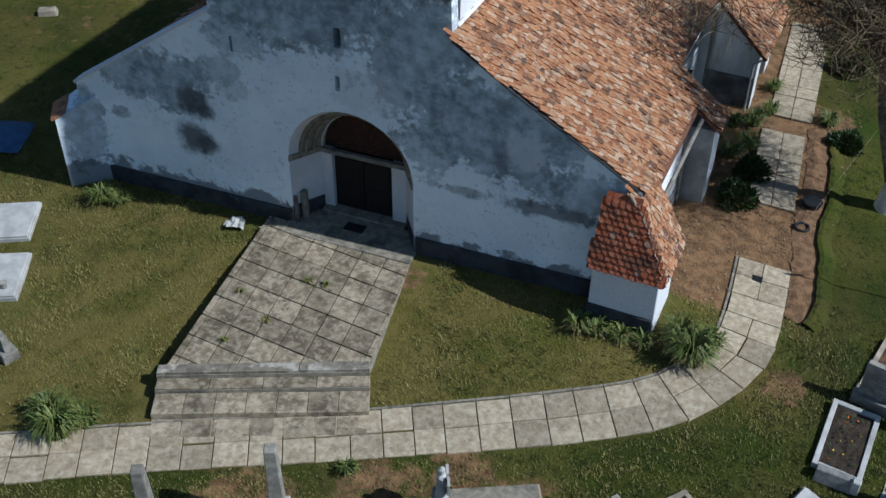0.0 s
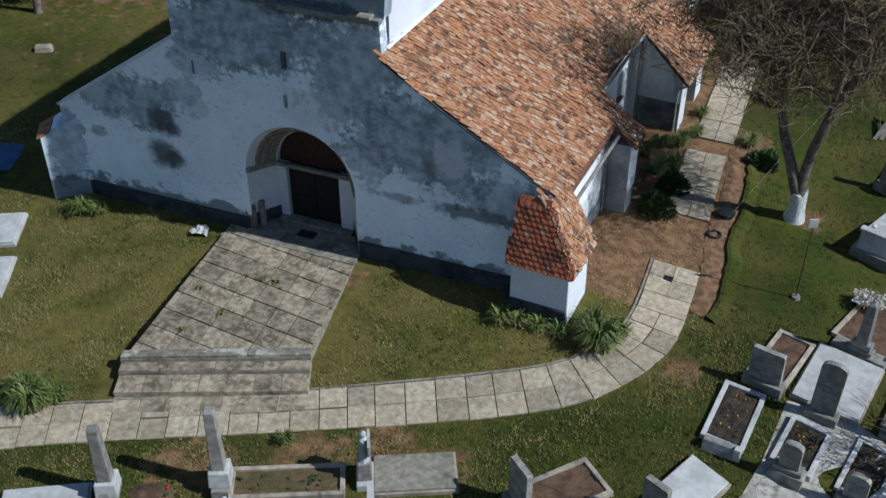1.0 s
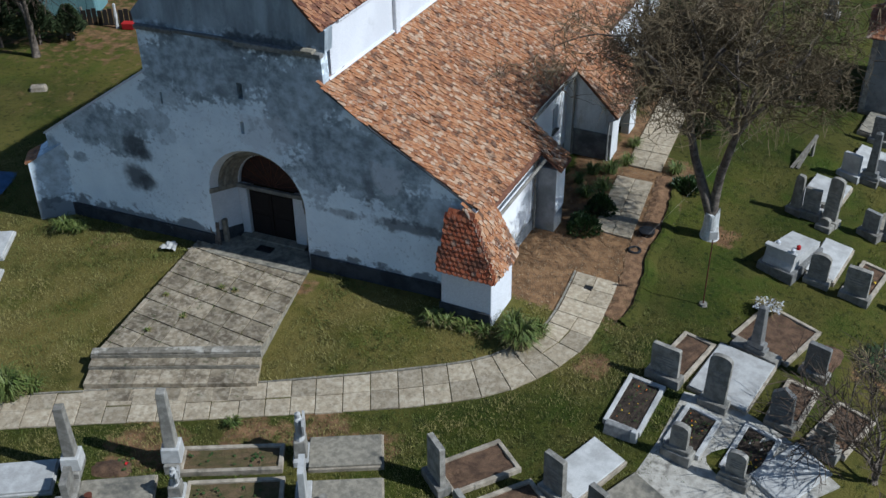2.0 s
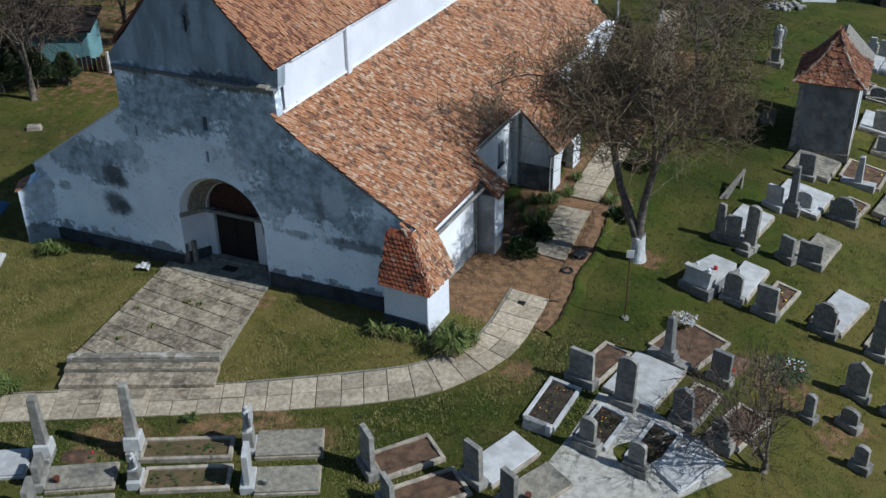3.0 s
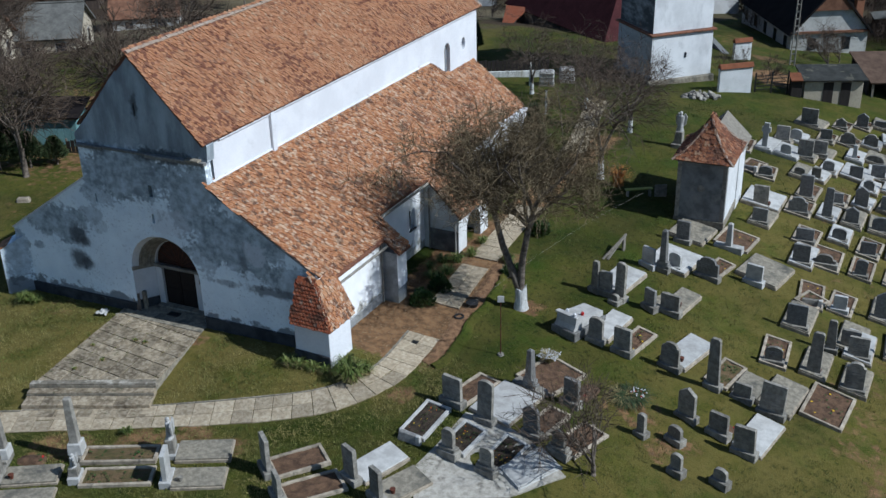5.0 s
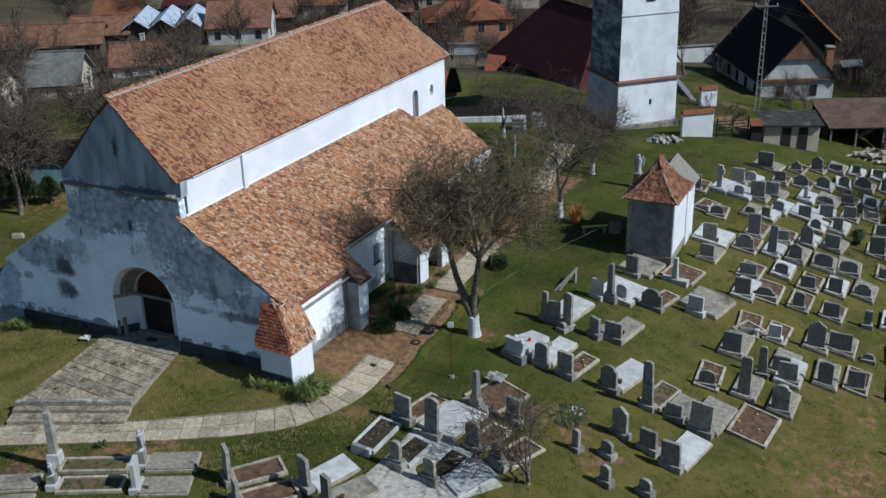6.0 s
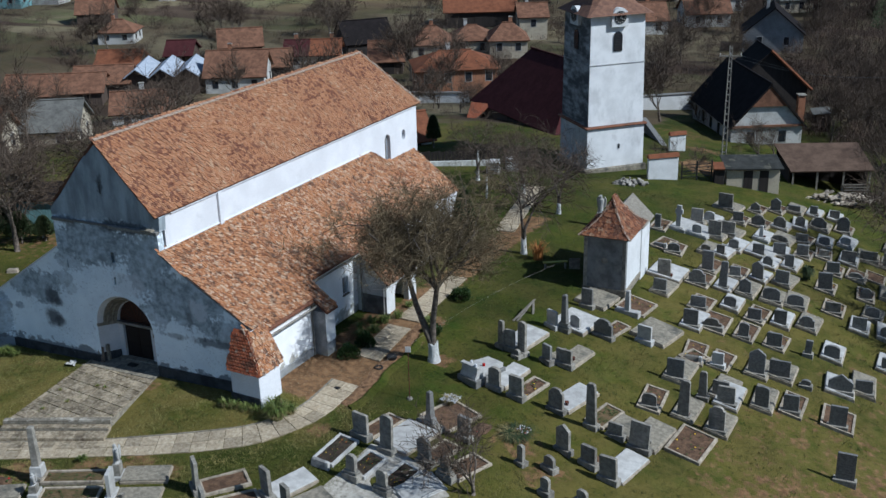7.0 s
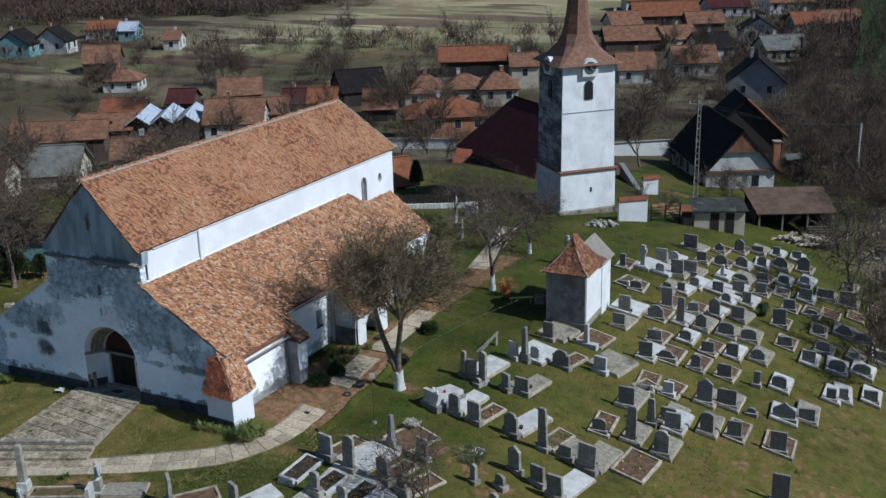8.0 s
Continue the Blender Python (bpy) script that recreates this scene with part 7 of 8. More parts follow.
rag = thing("plastic_sheet", "crumpled white plastic sheet lying on the grass", "sheet", (-2.7, -1.05, gz(-2.7, -1.05)), 20)
bm = bmesh.new()
rnd = random.Random(5)
g = [[bm.verts.new((-0.3 + 0.1 * i, -0.25 + 0.1 * j, 0.04 + rnd.uniform(0, 0.13))) for i in range(7)] for j in range(6)]
for j in range(5):
    for i in range(6):
        if (i, j) not in ((0, 0), (5, 4), (0, 4)):
            bm.faces.new((g[j][i], g[j][i + 1], g[j + 1][i + 1], g[j + 1][i]))
part("sheet", bm, M_STONE_W, rag)
for k, (x, tilt, h) in enumerate(((-1.28, -5, 1.25), (-1.12, -9, 1.2), (-1.0, -7, 1.05))):
    b = thing("wooden_board", "weathered brown board leaning against the portal jamb", "board", (x, -0.32, -0.15), 15 + 8 * k, "boards by the portal")
    bm = fresh(-0.06, 0.06, -0.015, 0.015, 0, h, 0.004)
    bmesh.ops.transform(bm, matrix=Matrix.Rotation(radians(tilt), 4, "X"), verts=bm.verts)
    part("board", bm, M_BARK if k else M_WOOD_GREY, b)
b = thing("long_stick", "pale wooden stick lying on the terrace edge", "stick", (-1.55, -0.75, -0.02), 0)
part("stick", tube(bmesh.new(), [(-0.35, -0.25, 0.03), (0.35, 0.3, 0.05)], [0.025, 0.02], 6), M_WOOD_GREY, b)
ring_ = thing("tyre_ring", "old black tyre ring lying beside the path", "tyre", (12.36, 6.0, gz(12.36, 6.0) + 0.05), 0)
bm = bmesh.new()
pts = [(0.2 * math.cos(2 * math.pi * k / 20), 0.2 * math.sin(2 * math.pi * k / 20), 0.02) for k in range(21)]
part("tyre", tube(bm, pts, [0.05] * 21, 8), M_IRON, ring_)
tub = thing("black_tub", "low black plastic tub beside the path", "tub", (12.45, 7.2, gz(12.45, 7.2)), 0)
part("tub", tube(bmesh.new(), [(0, 0, 0), (0, 0, 0.22), (0, 0, 0.2)], [0.24, 0.3, 0.26], 14), M_IRON, tub)
post = thing("notice_post", "small blank white plate on a thin rusty post", "sign", (15.34, 4.1, gz(15.34, 4.1)), 25)
part("post", tube(bmesh.new(), [(0, 0, -0.2), (0, 0, 2.75)], [0.022, 0.018], 8), M_WOOD_RED, post)
part("plate", fresh(-0.14, 0.14, -0.02, 0.02, 2.6, 2.9, 0.01), M_STONE_W, post)
part("footing", tube(bmesh.new(), [(0, 0, -0.1), (0, 0, 0.08)], [0.16, 0.13], 10), M_STONE_G, post)
wire = thing("cable", "thin pale cable strung low across the churchyard lawn", "cable", (0, 0, 0))
A, B = Vector((12.4, 5.9, -0.1)), Vector((16.4, 21.4, 0.9))
part("cable", tube(bmesh.new(), [tuple(A.lerp(B, k / 12) + Vector((0, 0, 0.9 * math.sin(math.pi * k / 12) * 0.5))) for k in range(13)], [0.004] * 13, 4), M_STONE_G, wire)
bench = thing("bench", "low yellow-green painted bench beside the chapel", "bench", (15.3, 23.0, gz(15.3, 23.0)), 34)
part("seat", fresh(-0.8, 0.8, -0.14, 0.14, 0.4, 0.45, 0.01), mat("faded_yellow_paint", (0.4, 0.4, 0.08), (0.28, 0.3, 0.07), 8, 0.6, 0.2, 40), bench)
for x in (-0.65, 0.65):
    part("leg", fresh(x - 0.05, x + 0.05, -0.12, 0.12, -0.1, 0.4, 0.01), M_STONE_G, bench)
b = thing("metal_plate", "grey sheet metal plate standing beside the bench", "plate", (16.4, 23.6, gz(16.4, 23.6)), 30)
part("plate", fresh(-0.35, 0.35, -0.02, 0.02, -0.05, 0.75, 0.01), M_STONE_G, b)
dry = thing("dry_shrub", "rusty orange dry shrub at the lawn edge", "shrub", (13.8, 23.7, gz(13.8, 23.7)))
v, f = blades(0, 0, 0, 0.75, 1.1, 170, random.Random(9), 0.03, 0.1)
raw("foliage", v, f, M_RUST, dry)
for k, (dx, rz) in enumerate(((0, 0), (0.22, 8))):
    b = thing("plank", "pale sawn plank propped up over the lawn", "plank", (16.25 + dx, 14.5 + dx * 0.3, gz(16.3, 14.5)), rz - 20, "propped planks")
    bm = fresh(-0.07, 0.07, 0, 1.9, 0.0, 0.04, 0.005)
    bmesh.ops.transform(bm, matrix=Matrix.Rotation(radians(24), 4, "X"), verts=bm.verts)
    part("plank", bm, M_WOOD_GREY, b)
    part("prop", fresh(-0.05, 0.05, 1.55, 1.65, -0.1, 0.68, 0.005), M_WOOD_GREY, b)
wr = thing("wreath_pile", "heap of old grave wreaths with white and red flowers", "wreaths", (21.2, 4.2, gz(21.2, 4.2)))
v, f = blades(0, 0, 0, 1.0, 0.24, 320, random.Random(10), 0.04, 0.9)
raw("fir_sprays", v, f, M_EVER, wr)
v, f = blades(-0.3, -0.2, 0, 0.9, 0.26, 160, random.Random(13), 0.025, 0.8)
raw("dead_sprays", v, f, M_LEAF_DRY, wr)
blossoms(wr, -0.1, 0.6, -0.1, 0.6, 0.16, 60, "wlrwwl", 77, 0.035)
wb = thing("white_flower_bush", "low bush of grey-white dried flowers on a grave", "plant", (17.35, 4.7, gz(17.35, 4.7)))
v, f = blades(0, 0, 0, 0.5, 0.5, 120, random.Random(11), 0.03, 0.6)
tagged(raw("foliage", v, f, M_LEAF_DRY, wb), kind="stuff")
blossoms(wb, -0.45, 0.45, -0.35, 0.35, 0.3, 260, "w", 78, 0.035)
mon = thing("stone_monument", "small weathered white figure on a stone pedestal", "monument", (15.0, 32.0, gz(15, 32)))
part("base", fresh(-0.42, 0.42, -0.42, 0.42, -0.3, 0.3, 0.03), M_STONE_G, mon)
part("pedestal", fresh(-0.26, 0.26, -0.26, 0.26, 0.3, 1.1, 0.03, (0.9, 0.9)), M_STONE_G, mon)
part("statue", figure(1.1, 1.3, 0.75), M_STONE_W, mon, "plain white draped figure")


# ---- bare trees ----
M_LIME = mat("limewashed_bark", (0.72, 0.72, 0.7), (0.5, 0.49, 0.46), 4, 0.95, 0.8, 30)


def tree_parts(seed, height, trunk_r, fork, spread, levels=5, kids=4, droop=0.1, lean=0.0, twig_len=0.5, fine=0.008, stems=None, extra=2, rising=(0.35, 1.2), bias=(0.0, 0.0), low=0.0):
    """Limbs and twigs of a leafless tree as two meshes' verts and faces."""
    rnd = random.Random(seed)
    limbs, twigs = ([], []), ([], [])

    def tube_to(store, pts, radii, sides):
        v, f = store
        prev = None
        for k, p in enumerate(pts):
            d = (pts[min(k + 1, len(pts) - 1)] - pts[max(k - 1, 0)])
            q = d.to_track_quat("Z", "Y")
            ring = []
            for s in range(sides):
                a = 2 * math.pi * s / sides
                ring.append(len(v))
                v.append(tuple(p + q @ Vector((radii[k] * math.cos(a), radii[k] * math.sin(a), 0))))
            if prev:
                for s in range(sides):
                    f.append((prev[s], prev[(s + 1) % sides], ring[(s + 1) % sides], ring[s]))
            prev = ring

    def grow(p, d, length, r, level):
        n = 5 if level < 3 else 3
        pts, radii = [p], [r]
        for k in range(n):
            bend = Vector((rnd.gauss(0, 0.16), rnd.gauss(0, 0.16), rnd.gauss(0.03, 0.1) - droop * level * 0.25))
            d = (d + bend).normalized()
            pts.append(pts[-1] + d * (length / n))
            radii.append(r * (1 - 0.5 * (k + 1) / n))
        tube_to(limbs if level < 3 else twigs, pts, radii, 7 if level == 0 else (5 if level < 3 else 3))
        if level >= levels:
            return
        m = kids + (1 if level == 0 else 0) + (extra if level >= 2 else 0)
        for k in range(m):
            i = rnd.randint(max(1, n - 3) if level == 0 else 1, n)
            a = 2 * math.pi * (k + rnd.random() * 0.7) / m
            side = d.orthogonal().normalized()
            side.rotate(Matrix.Rotation(a, 3, d))
            nd = (d * (0.75 if level else 0.9) + side * spread * rnd.uniform(0.6, 1.2)).normalized()
            ln = length * rnd.uniform(0.55, 0.8) if level else height * rnd.uniform(0.3, 0.42)
            if level >= 3:
                ln = twig_len * rnd.uniform(0.6, 1.3)
            if pts[i].z + nd.z * ln < low:
                # no branch hangs below the foot of the crown
                nd = Vector((nd.x, nd.y, abs(nd.z) + 0.35)).normalized()
            grow(pts[i], nd, ln, max(radii[i] * 0.6, fine), level + 1)

    if stems:
        # several stems that part above a common foot
        tube_to(limbs, [Vector((0, 0, -0.2)), Vector((0.02, 0, 0.5)), Vector((0, 0, fork))], [trunk_r * 1.5, trunk_r * 1.1, trunk_r], 9)
        for dx, dy, ln, r in stems:
            d = Vector((dx, dy, 1)).normalized()
            p = Vector((dx * 0.15, dy * 0.15, fork - 0.1))
            pts, radii = [p], [r]
            for k in range(5):
                d = (d + Vector((rnd.gauss(0, 0.05), rnd.gauss(0, 0.05), 0.05))).normalized()
                pts.append(pts[-1] + d * ln / 5)
                radii.append(r * (1 - 0.08 * (k + 1)))
            tube_to(limbs, pts, radii, 7)
            for k in range(7):
                a = 2 * math.pi * k / 7 + rnd.random()
                nd = Vector((math.cos(a) * spread + bias[0], math.sin(a) * spread + bias[1], rnd.uniform(*rising))).normalized()
                grow(pts[rnd.randint(4, 5)], nd, height * rnd.uniform(0.3, 0.46), r * 0.55, 1)
    else:
        grow(Vector((0, 0, -0.2)), Vector((lean, 0, 1)).normalized(), fork, trunk_r, 0)
    return limbs, twigs


def bare_tree(seed, height, trunk_r, fork, spread, lime=0.0, label="", place=(0, 0), twig_m=None, **kw):
    (lv, lf), (tv, tf) = tree_parts(seed, height, trunk_r, fork, spread, **kw)
    ob = thing("bare_tree", label or "leafless brown tree with dense fine twigs", "tree", (place[0], place[1], gz(*place)), 0, "bare trees")
    raw("trunk", lv, lf, M_BARK, ob, smooth=True)
    raw("crown", tv, tf, twig_m or M_TWIG, ob)
    if lime:
        sk = tube(bmesh.new(), [(0, 0, -0.1), (0, 0, 0.02), (0, 0, lime * 0.35), (0, 0, lime * 0.7), (0, 0, lime)], [trunk_r * 1.6, trunk_r * 1.4, trunk_r * 1.16, trunk_r * 1.08, trunk_r * 1.05], 20)
        for v in sk.verts:
            a = math.atan2(v.co.y, v.co.x)
            v.co.x *= 1 + 0.07 * math.sin(3 * a + v.co.z * 2)
            v.co.y *= 1 + 0.07 * math.cos(2 * a + v.co.z * 3)
            if v.co.z > lime * 0.9:
                v.co.z += 0.1 * math.sin(2 * a + 1) + 0.05 * math.sin(7 * a)
        part("limewash", sk, M_LIME, ob, "limewashed lower trunk")
    return ob


M_TWIG_G = mat("budding_twigs", (0.2, 0.15, 0.085), (0.12, 0.09, 0.05), 2.0, 0.95, 0.2, 30)
# the big tree beside the path: two stems from one limewashed foot
bare_tree(3, 8.6, 0.25, 1.05, 1.3, 1.1, "big twin-stemmed leafless tree with limewashed foot beside the path", (14.5, 8.15), M_TWIG_G, levels=5, kids=3, droop=0.07, twig_len=0.75, fine=0.0125, extra=3, rising=(0.75, 1.6), bias=(-0.5, 0.8), low=5.2, stems=((-0.36, -0.18, 4.0, 0.2), (-0.06, -0.03, 4.3, 0.19)))
t2 = bare_tree(8, 7.0, 0.17, 1.8, 0.7, 1.1, "leafless orchard tree with limewashed trunk", (12.54, 24.2), levels=4, kids=3, droop=0.1, twig_len=1.0, fine=0.013, stems=((-0.35, 0.1, 1.7, 0.11), (0.3, 0.2, 1.9, 0.1)))
t3 = bare_tree(15, 5.4, 0.13, 1.0, 0.6, 0.0, "small leafless grey-brown fruit tree", (21.62, -1.28), levels=4, kids=4, droop=0.02, twig_len=0.6, fine=0.012)
t4 = bare_tree(21, 8.0, 0.14, 2.2, 0.5, 0.0, "slender leafless tree with upright branches", (-18.0, 18.0), levels=4, kids=4, droop=-0.05, twig_len=0.9, fine=0.022)
for k, (x, y, s) in enumerate(((11.4, 33.0, 0.8), (7.0, 36.5, 0.75), (30.5, 62.0, 0.8), (2.0, 38.5, 0.75))):
    c = copy_thing(t2, pose(x, y, gz(x, y), 0, 0, 70 * k + 30) @ Matrix.Scale(s, 4))
for k, (x, y, s) in enumerate(((19.0, 64.0, 1.0), (-21, 74, 1.2), (14.0, 50.5, 0.7), (16.5, 51.0, 0.6), (-16, 70, 1.0))):
    copy_thing(t3, pose(x, y, gz(x, y), 0, 0, 50 * k) @ Matrix.Scale(s, 4))
rnd = random.Random(31)
t5 = bare_tree(27, 6.5, 0.15, 1.6, 0.7, 0.0, "leafless broad-crowned brown garden tree", (-21.5, 20.0), levels=4, kids=3, droop=0.08, twig_len=0.9, fine=0.018, stems=((-0.3, 0.1, 1.6, 0.1), (0.3, 0.1, 1.8, 0.1)))
spots = [(-40.8, 29.8), (-44.5, 35.6), (-48.6, 41.9), (-19.2, 10.0), (-19.8, 12.9), (-29.4, 18.3), (-25.1, 17.0), (22.3, 93.9), (26.8, 86.5), (27.3, 99.9), (21.4, 111), (31.5, 70.5), (33.2, 42.6), (37.3, 29.3), (36.1, 33.4), (38.5, 36.0), (33.5, 63.4), (29.0, 78.0), (33.0, 82.0), (36.0, 72.0), (24.0, 120), (30.0, 92.0), (16.0, 126), (34.0, 95.0), (-24, 30), (-35, 47), (-30, 62), (-37, 72), (-52, 74), (-18, 82), (-33, 98), (-42, 101),
         (22, 80), (27, 86), (33, 88), (24, 98), (30, 104), (38, 100), (18, 112), (-4, 108), (4, 118), (-6, 122), (34, 74), (39, 78), (43, 86), (40, 64), (46, 70), (12, 140), (26, 130), (38, 122), (-62, 118), (-70, 124), (-88, 118), (-96, 98), (-78, 86), (-110, 118), (-30, 150), (10, 165), (25, 160), (35, 150)]
for k, (x, y) in enumerate(spots):
    x, y = x + rnd.uniform(-1.5, 1.5), y + rnd.uniform(-1.5, 1.5)
    copy_thing(t4 if k % 3 else t5, pose(x, y, gz(x, y), 0, 0, rnd.uniform(0, 360)) @ Matrix.Scale(rnd.uniform(0.75, 1.15), 4))

more = random.Random(77)
for k in range(70):
    x, y = more.uniform(-100, 40), more.uniform(62, 175)
    if x > -12 and y < 66 or x > 8 and y < 70:
        continue
    copy_thing(t4 if k % 2 else t3, pose(x, y, gz(x, y), 0, 0, more.uniform(0, 360)) @ Matrix.Scale(more.uniform(0.7, 1.2), 4))

# columnar evergreens beside the aisle
def evergreen(x, y, r, h, seed, label="narrow dark evergreen tree beside the aisle wall"):
    rnd = random.Random(seed)
    ob = thing("evergreen_tree", label, "tree", (x, y, gz(x, y)), 0, "evergreens")
    part("trunk", tube(bmesh.new(), [(0, 0, -0.2), (0, 0, h * 0.9)], [0.1, 0.02], 6), M_BARK, ob)
    verts, faces = [], []
    for _ in range(3200):
        z = rnd.uniform(0.25, 1) ** 0.8 * h
        rr = r * (1 - (z / h) ** 2.2) * rnd.uniform(0.55, 1.05) + 0.05
        a = rnd.uniform(0, 6.283)
        p = Vector((rr * math.cos(a), rr * math.sin(a), z))
        d = Vector((math.cos(a) + rnd.gauss(0, 0.4), math.sin(a) + rnd.gauss(0, 0.4), rnd.uniform(0.2, 1.4))).normalized() * rnd.uniform(0.12, 0.28)
        s = d.orthogonal().normalized() * 0.04
        k = len(verts)
        verts += [tuple(p - s), tuple(p + s), tuple(p + d + s * 0.5), tuple(p + d - s * 0.5)]
        faces.append((k, k + 1, k + 2, k + 3))
    raw("foliage", verts, faces, M_EVER, ob)


evergreen(8.9, 22.6, 0.85, 4.4, 1)
evergreen(9.0, 20.0, 0.6, 3.2, 2)
for k, (x, y, r, h) in enumerate(((-21.5, 10.0, 1.1, 2.6), (-20.0, 11.1, 1.0, 2.2), (-18.9, 12.2, 0.7, 1.7), (-23.3, 11.6, 1.2, 2.6))):
    evergreen(x, y, r, h, 40 + k, "dark overgrown evergreen shrub at the lawn edge")
evergreen(-6.9, 47.2, 0.6, 2.9, 29, "narrow dark conifer beside the orange-roofed shed")
er = random.Random(91)
for k, (x, y) in enumerate(((21.0, 139.0), (24.5, 137.0), (17.0, 176.0), (21.0, 180.0), (25.0, 174.0), (14.0, 196.0), (19.0, 200.0), (24.0, 195.0), (29.0, 186.0), (10.0, 218.0), (15.0, 222.0), (21.0, 216.0), (27.0, 210.0), (33.0, 200.0), (20.0, 236.0), (28.0, 230.0))):
    evergreen(x, y, er.uniform(2.8, 3.8), er.uniform(12.0, 17.0), 3 + k, "tall dark conifer at the edge of the village")
bush = thing("clipped_shrub", "small round evergreen shrub standing on a grave", "shrub", (29.1, 34.4, gz(29.1, 34.4)), 0)
v, f = blades(0, 0, 0.1, 0.5, 0.9, 300, random.Random(2), 0.05, 0.9)
raw("foliage", v, f, M_EVER, bush)
# scrub beyond the graveyard and woods on the far slopes
def scrub(name, label, spots, material, seed, size, dense=260):
    rnd = random.Random(seed)
    verts, faces = [], []
    for x, y, s in spots:
        z = gz(x, y)
        for _ in range(dense):
            a, e = rnd.uniform(0, 6.283), rnd.gauss(0.6, 0.55)
            base = Vector((x + rnd.gauss(0, s * 0.35), y + rnd.gauss(0, s * 0.35), z + rnd.random() * s * 0.75))
            tip = base + Vector((math.cos(a) * math.cos(e), math.sin(a) * math.cos(e), math.sin(e) * 1.1)) * s * rnd.uniform(0.15, 0.45)
            side = Vector((-math.sin(a), math.cos(a), 0)) * s * size * rnd.uniform(0.3, 0.9)
            k = len(verts)
            verts += [tuple(base - side * 0.6), tuple(base + side * 0.6), tuple(tip)]
            faces.append((k, k + 1, k + 2))
    return tagged(raw(name, verts, faces, material), label, "scrub", kind="stuff")


M_SCRUB = mat("brown_scrub", (0.105, 0.07, 0.05), (0.062, 0.043, 0.032), 0.4, 0.95, 0.2, 20, island=0.3)
sp_ = []
for _ in range(60):
    sp_.append((rnd.uniform(-64, -14), rnd.uniform(10, 74), rnd.uniform(0.6, 1.8)))
for _ in range(420):
    sp_.append((rnd.uniform(-150, -25), rnd.uniform(88, 185), rnd.uniform(0.8, 2.6)))
for _ in range(620):
    sp_.append((rnd.uniform(8, 48), rnd.uniform(78, 175), rnd.uniform(1.2, 3.5)))
for _ in range(200):
    sp_.append((rnd.uniform(-40, 30), rnd.uniform(96, 190), rnd.uniform(1.0, 3.0)))
sp_ = [s for s in sp_ if not (-12 < s[0] < 24 and s[1] < 60)]
for _ in range(240):
    sp_.append((rnd.uniform(-12, 28), rnd.uniform(104, 190), rnd.uniform(1.0, 2.4)))
scrub("hedge_scrub", "tangled brown leafless scrub and hedges round the village plots", sp_, M_SCRUB, 7, 0.022)
sp_ = []
for _ in range(2600):
    a, r = rnd.uniform(0.0, math.pi), rnd.uniform(170, 620)
    x, y = 5 + r * math.cos(a), 18 + r * math.sin(a)
    if noise.noise(Vector((x / 60, y / 60, 1.0))) > 0.12 or r > 470 or (x < -120 and r > 300) or (x > 30 and r > 170):
        sp_.append((x, y, rnd.uniform(2.0, 5.0)))
# darker slopes behind the upper village and beyond the meadow
for _ in range(900):
    x, y = rnd.uniform(-340, -160), rnd.uniform(150, 290)
    if math.hypot(x - 5, y - 18) > 258:
        sp_.append((x, y, rnd.uniform(3.0, 6.5)))
for _ in range(420):
    sp_.append((rnd.uniform(-260, -150), rnd.uniform(205, 300), rnd.uniform(3.0, 6.0)))
for _ in range(420):
    sp_.append((rnd.uniform(-12, 40), rnd.uniform(175, 300), rnd.uniform(3.0, 6.0)))
scrub("far_woods", "leafless brown woods on the far slopes", sp_, M_SCRUB, 8, 0.05, 190)


# ---- village ----
def roof_mat(name, a, b):
    """Tiled roof seen from afar: courses as fine relief."""
    m = mat(name, a, b, 1.2, 0.85, 0.4, 6, c3=tuple(v * 0.6 for v in a), scale3=0.5, lo3=0.5, hi3=0.75, spec=0.08)
    return m


ROOFS = {"o": roof_mat("orange_tiles", (0.24, 0.095, 0.05), (0.17, 0.068, 0.038)), "r": roof_mat("red_brown_tiles", (0.24, 0.125, 0.078), (0.14, 0.072, 0.046)),
         "d": roof_mat("maroon_sheet", (0.078, 0.025, 0.026), (0.058, 0.019, 0.02)), "k": roof_mat("near_black_tiles", (0.022, 0.018, 0.018), (0.014, 0.012, 0.012)),
         "g": roof_mat("grey_sheet_roof", (0.18, 0.175, 0.16), (0.12, 0.118, 0.108)), "w": roof_mat("pale_sheet_roof", (0.46, 0.5, 0.57), (0.36, 0.4, 0.46))}
WALLS = {"w": mat("dingy_village_limewash", (0.6, 0.59, 0.56), (0.44, 0.43, 0.4), 0.7, 0.9, 0.3, 10, c3=(0.28, 0.26, 0.22), scale3=0.35, lo3=0.52, hi3=0.72), "c": mat("cream_plaster", (0.55, 0.48, 0.36), (0.44, 0.38, 0.29), 0.8, 0.9, 0.3, 10), "d": mat("dark_boards", (0.11, 0.08, 0.06), (0.07, 0.05, 0.04), 1, 0.9, 0.3, 10, stretch=(5, 5, 0.5)),
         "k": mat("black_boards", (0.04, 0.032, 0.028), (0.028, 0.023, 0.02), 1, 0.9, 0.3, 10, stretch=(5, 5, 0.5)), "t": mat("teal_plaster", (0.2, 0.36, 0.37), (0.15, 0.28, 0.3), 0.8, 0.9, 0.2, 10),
         "b": mat("brick_wall", (0.42, 0.2, 0.11), (0.34, 0.15, 0.085), 3, 0.9, 0.3, 10), "g": mat("grey_plaster", (0.3, 0.3, 0.3), (0.22, 0.22, 0.22), 0.8, 0.9, 0.2, 10)}
RN = {"o": "orange tiled", "r": "red-brown tiled", "d": "maroon", "k": "blackened", "g": "grey sheet", "w": "pale sheet"}
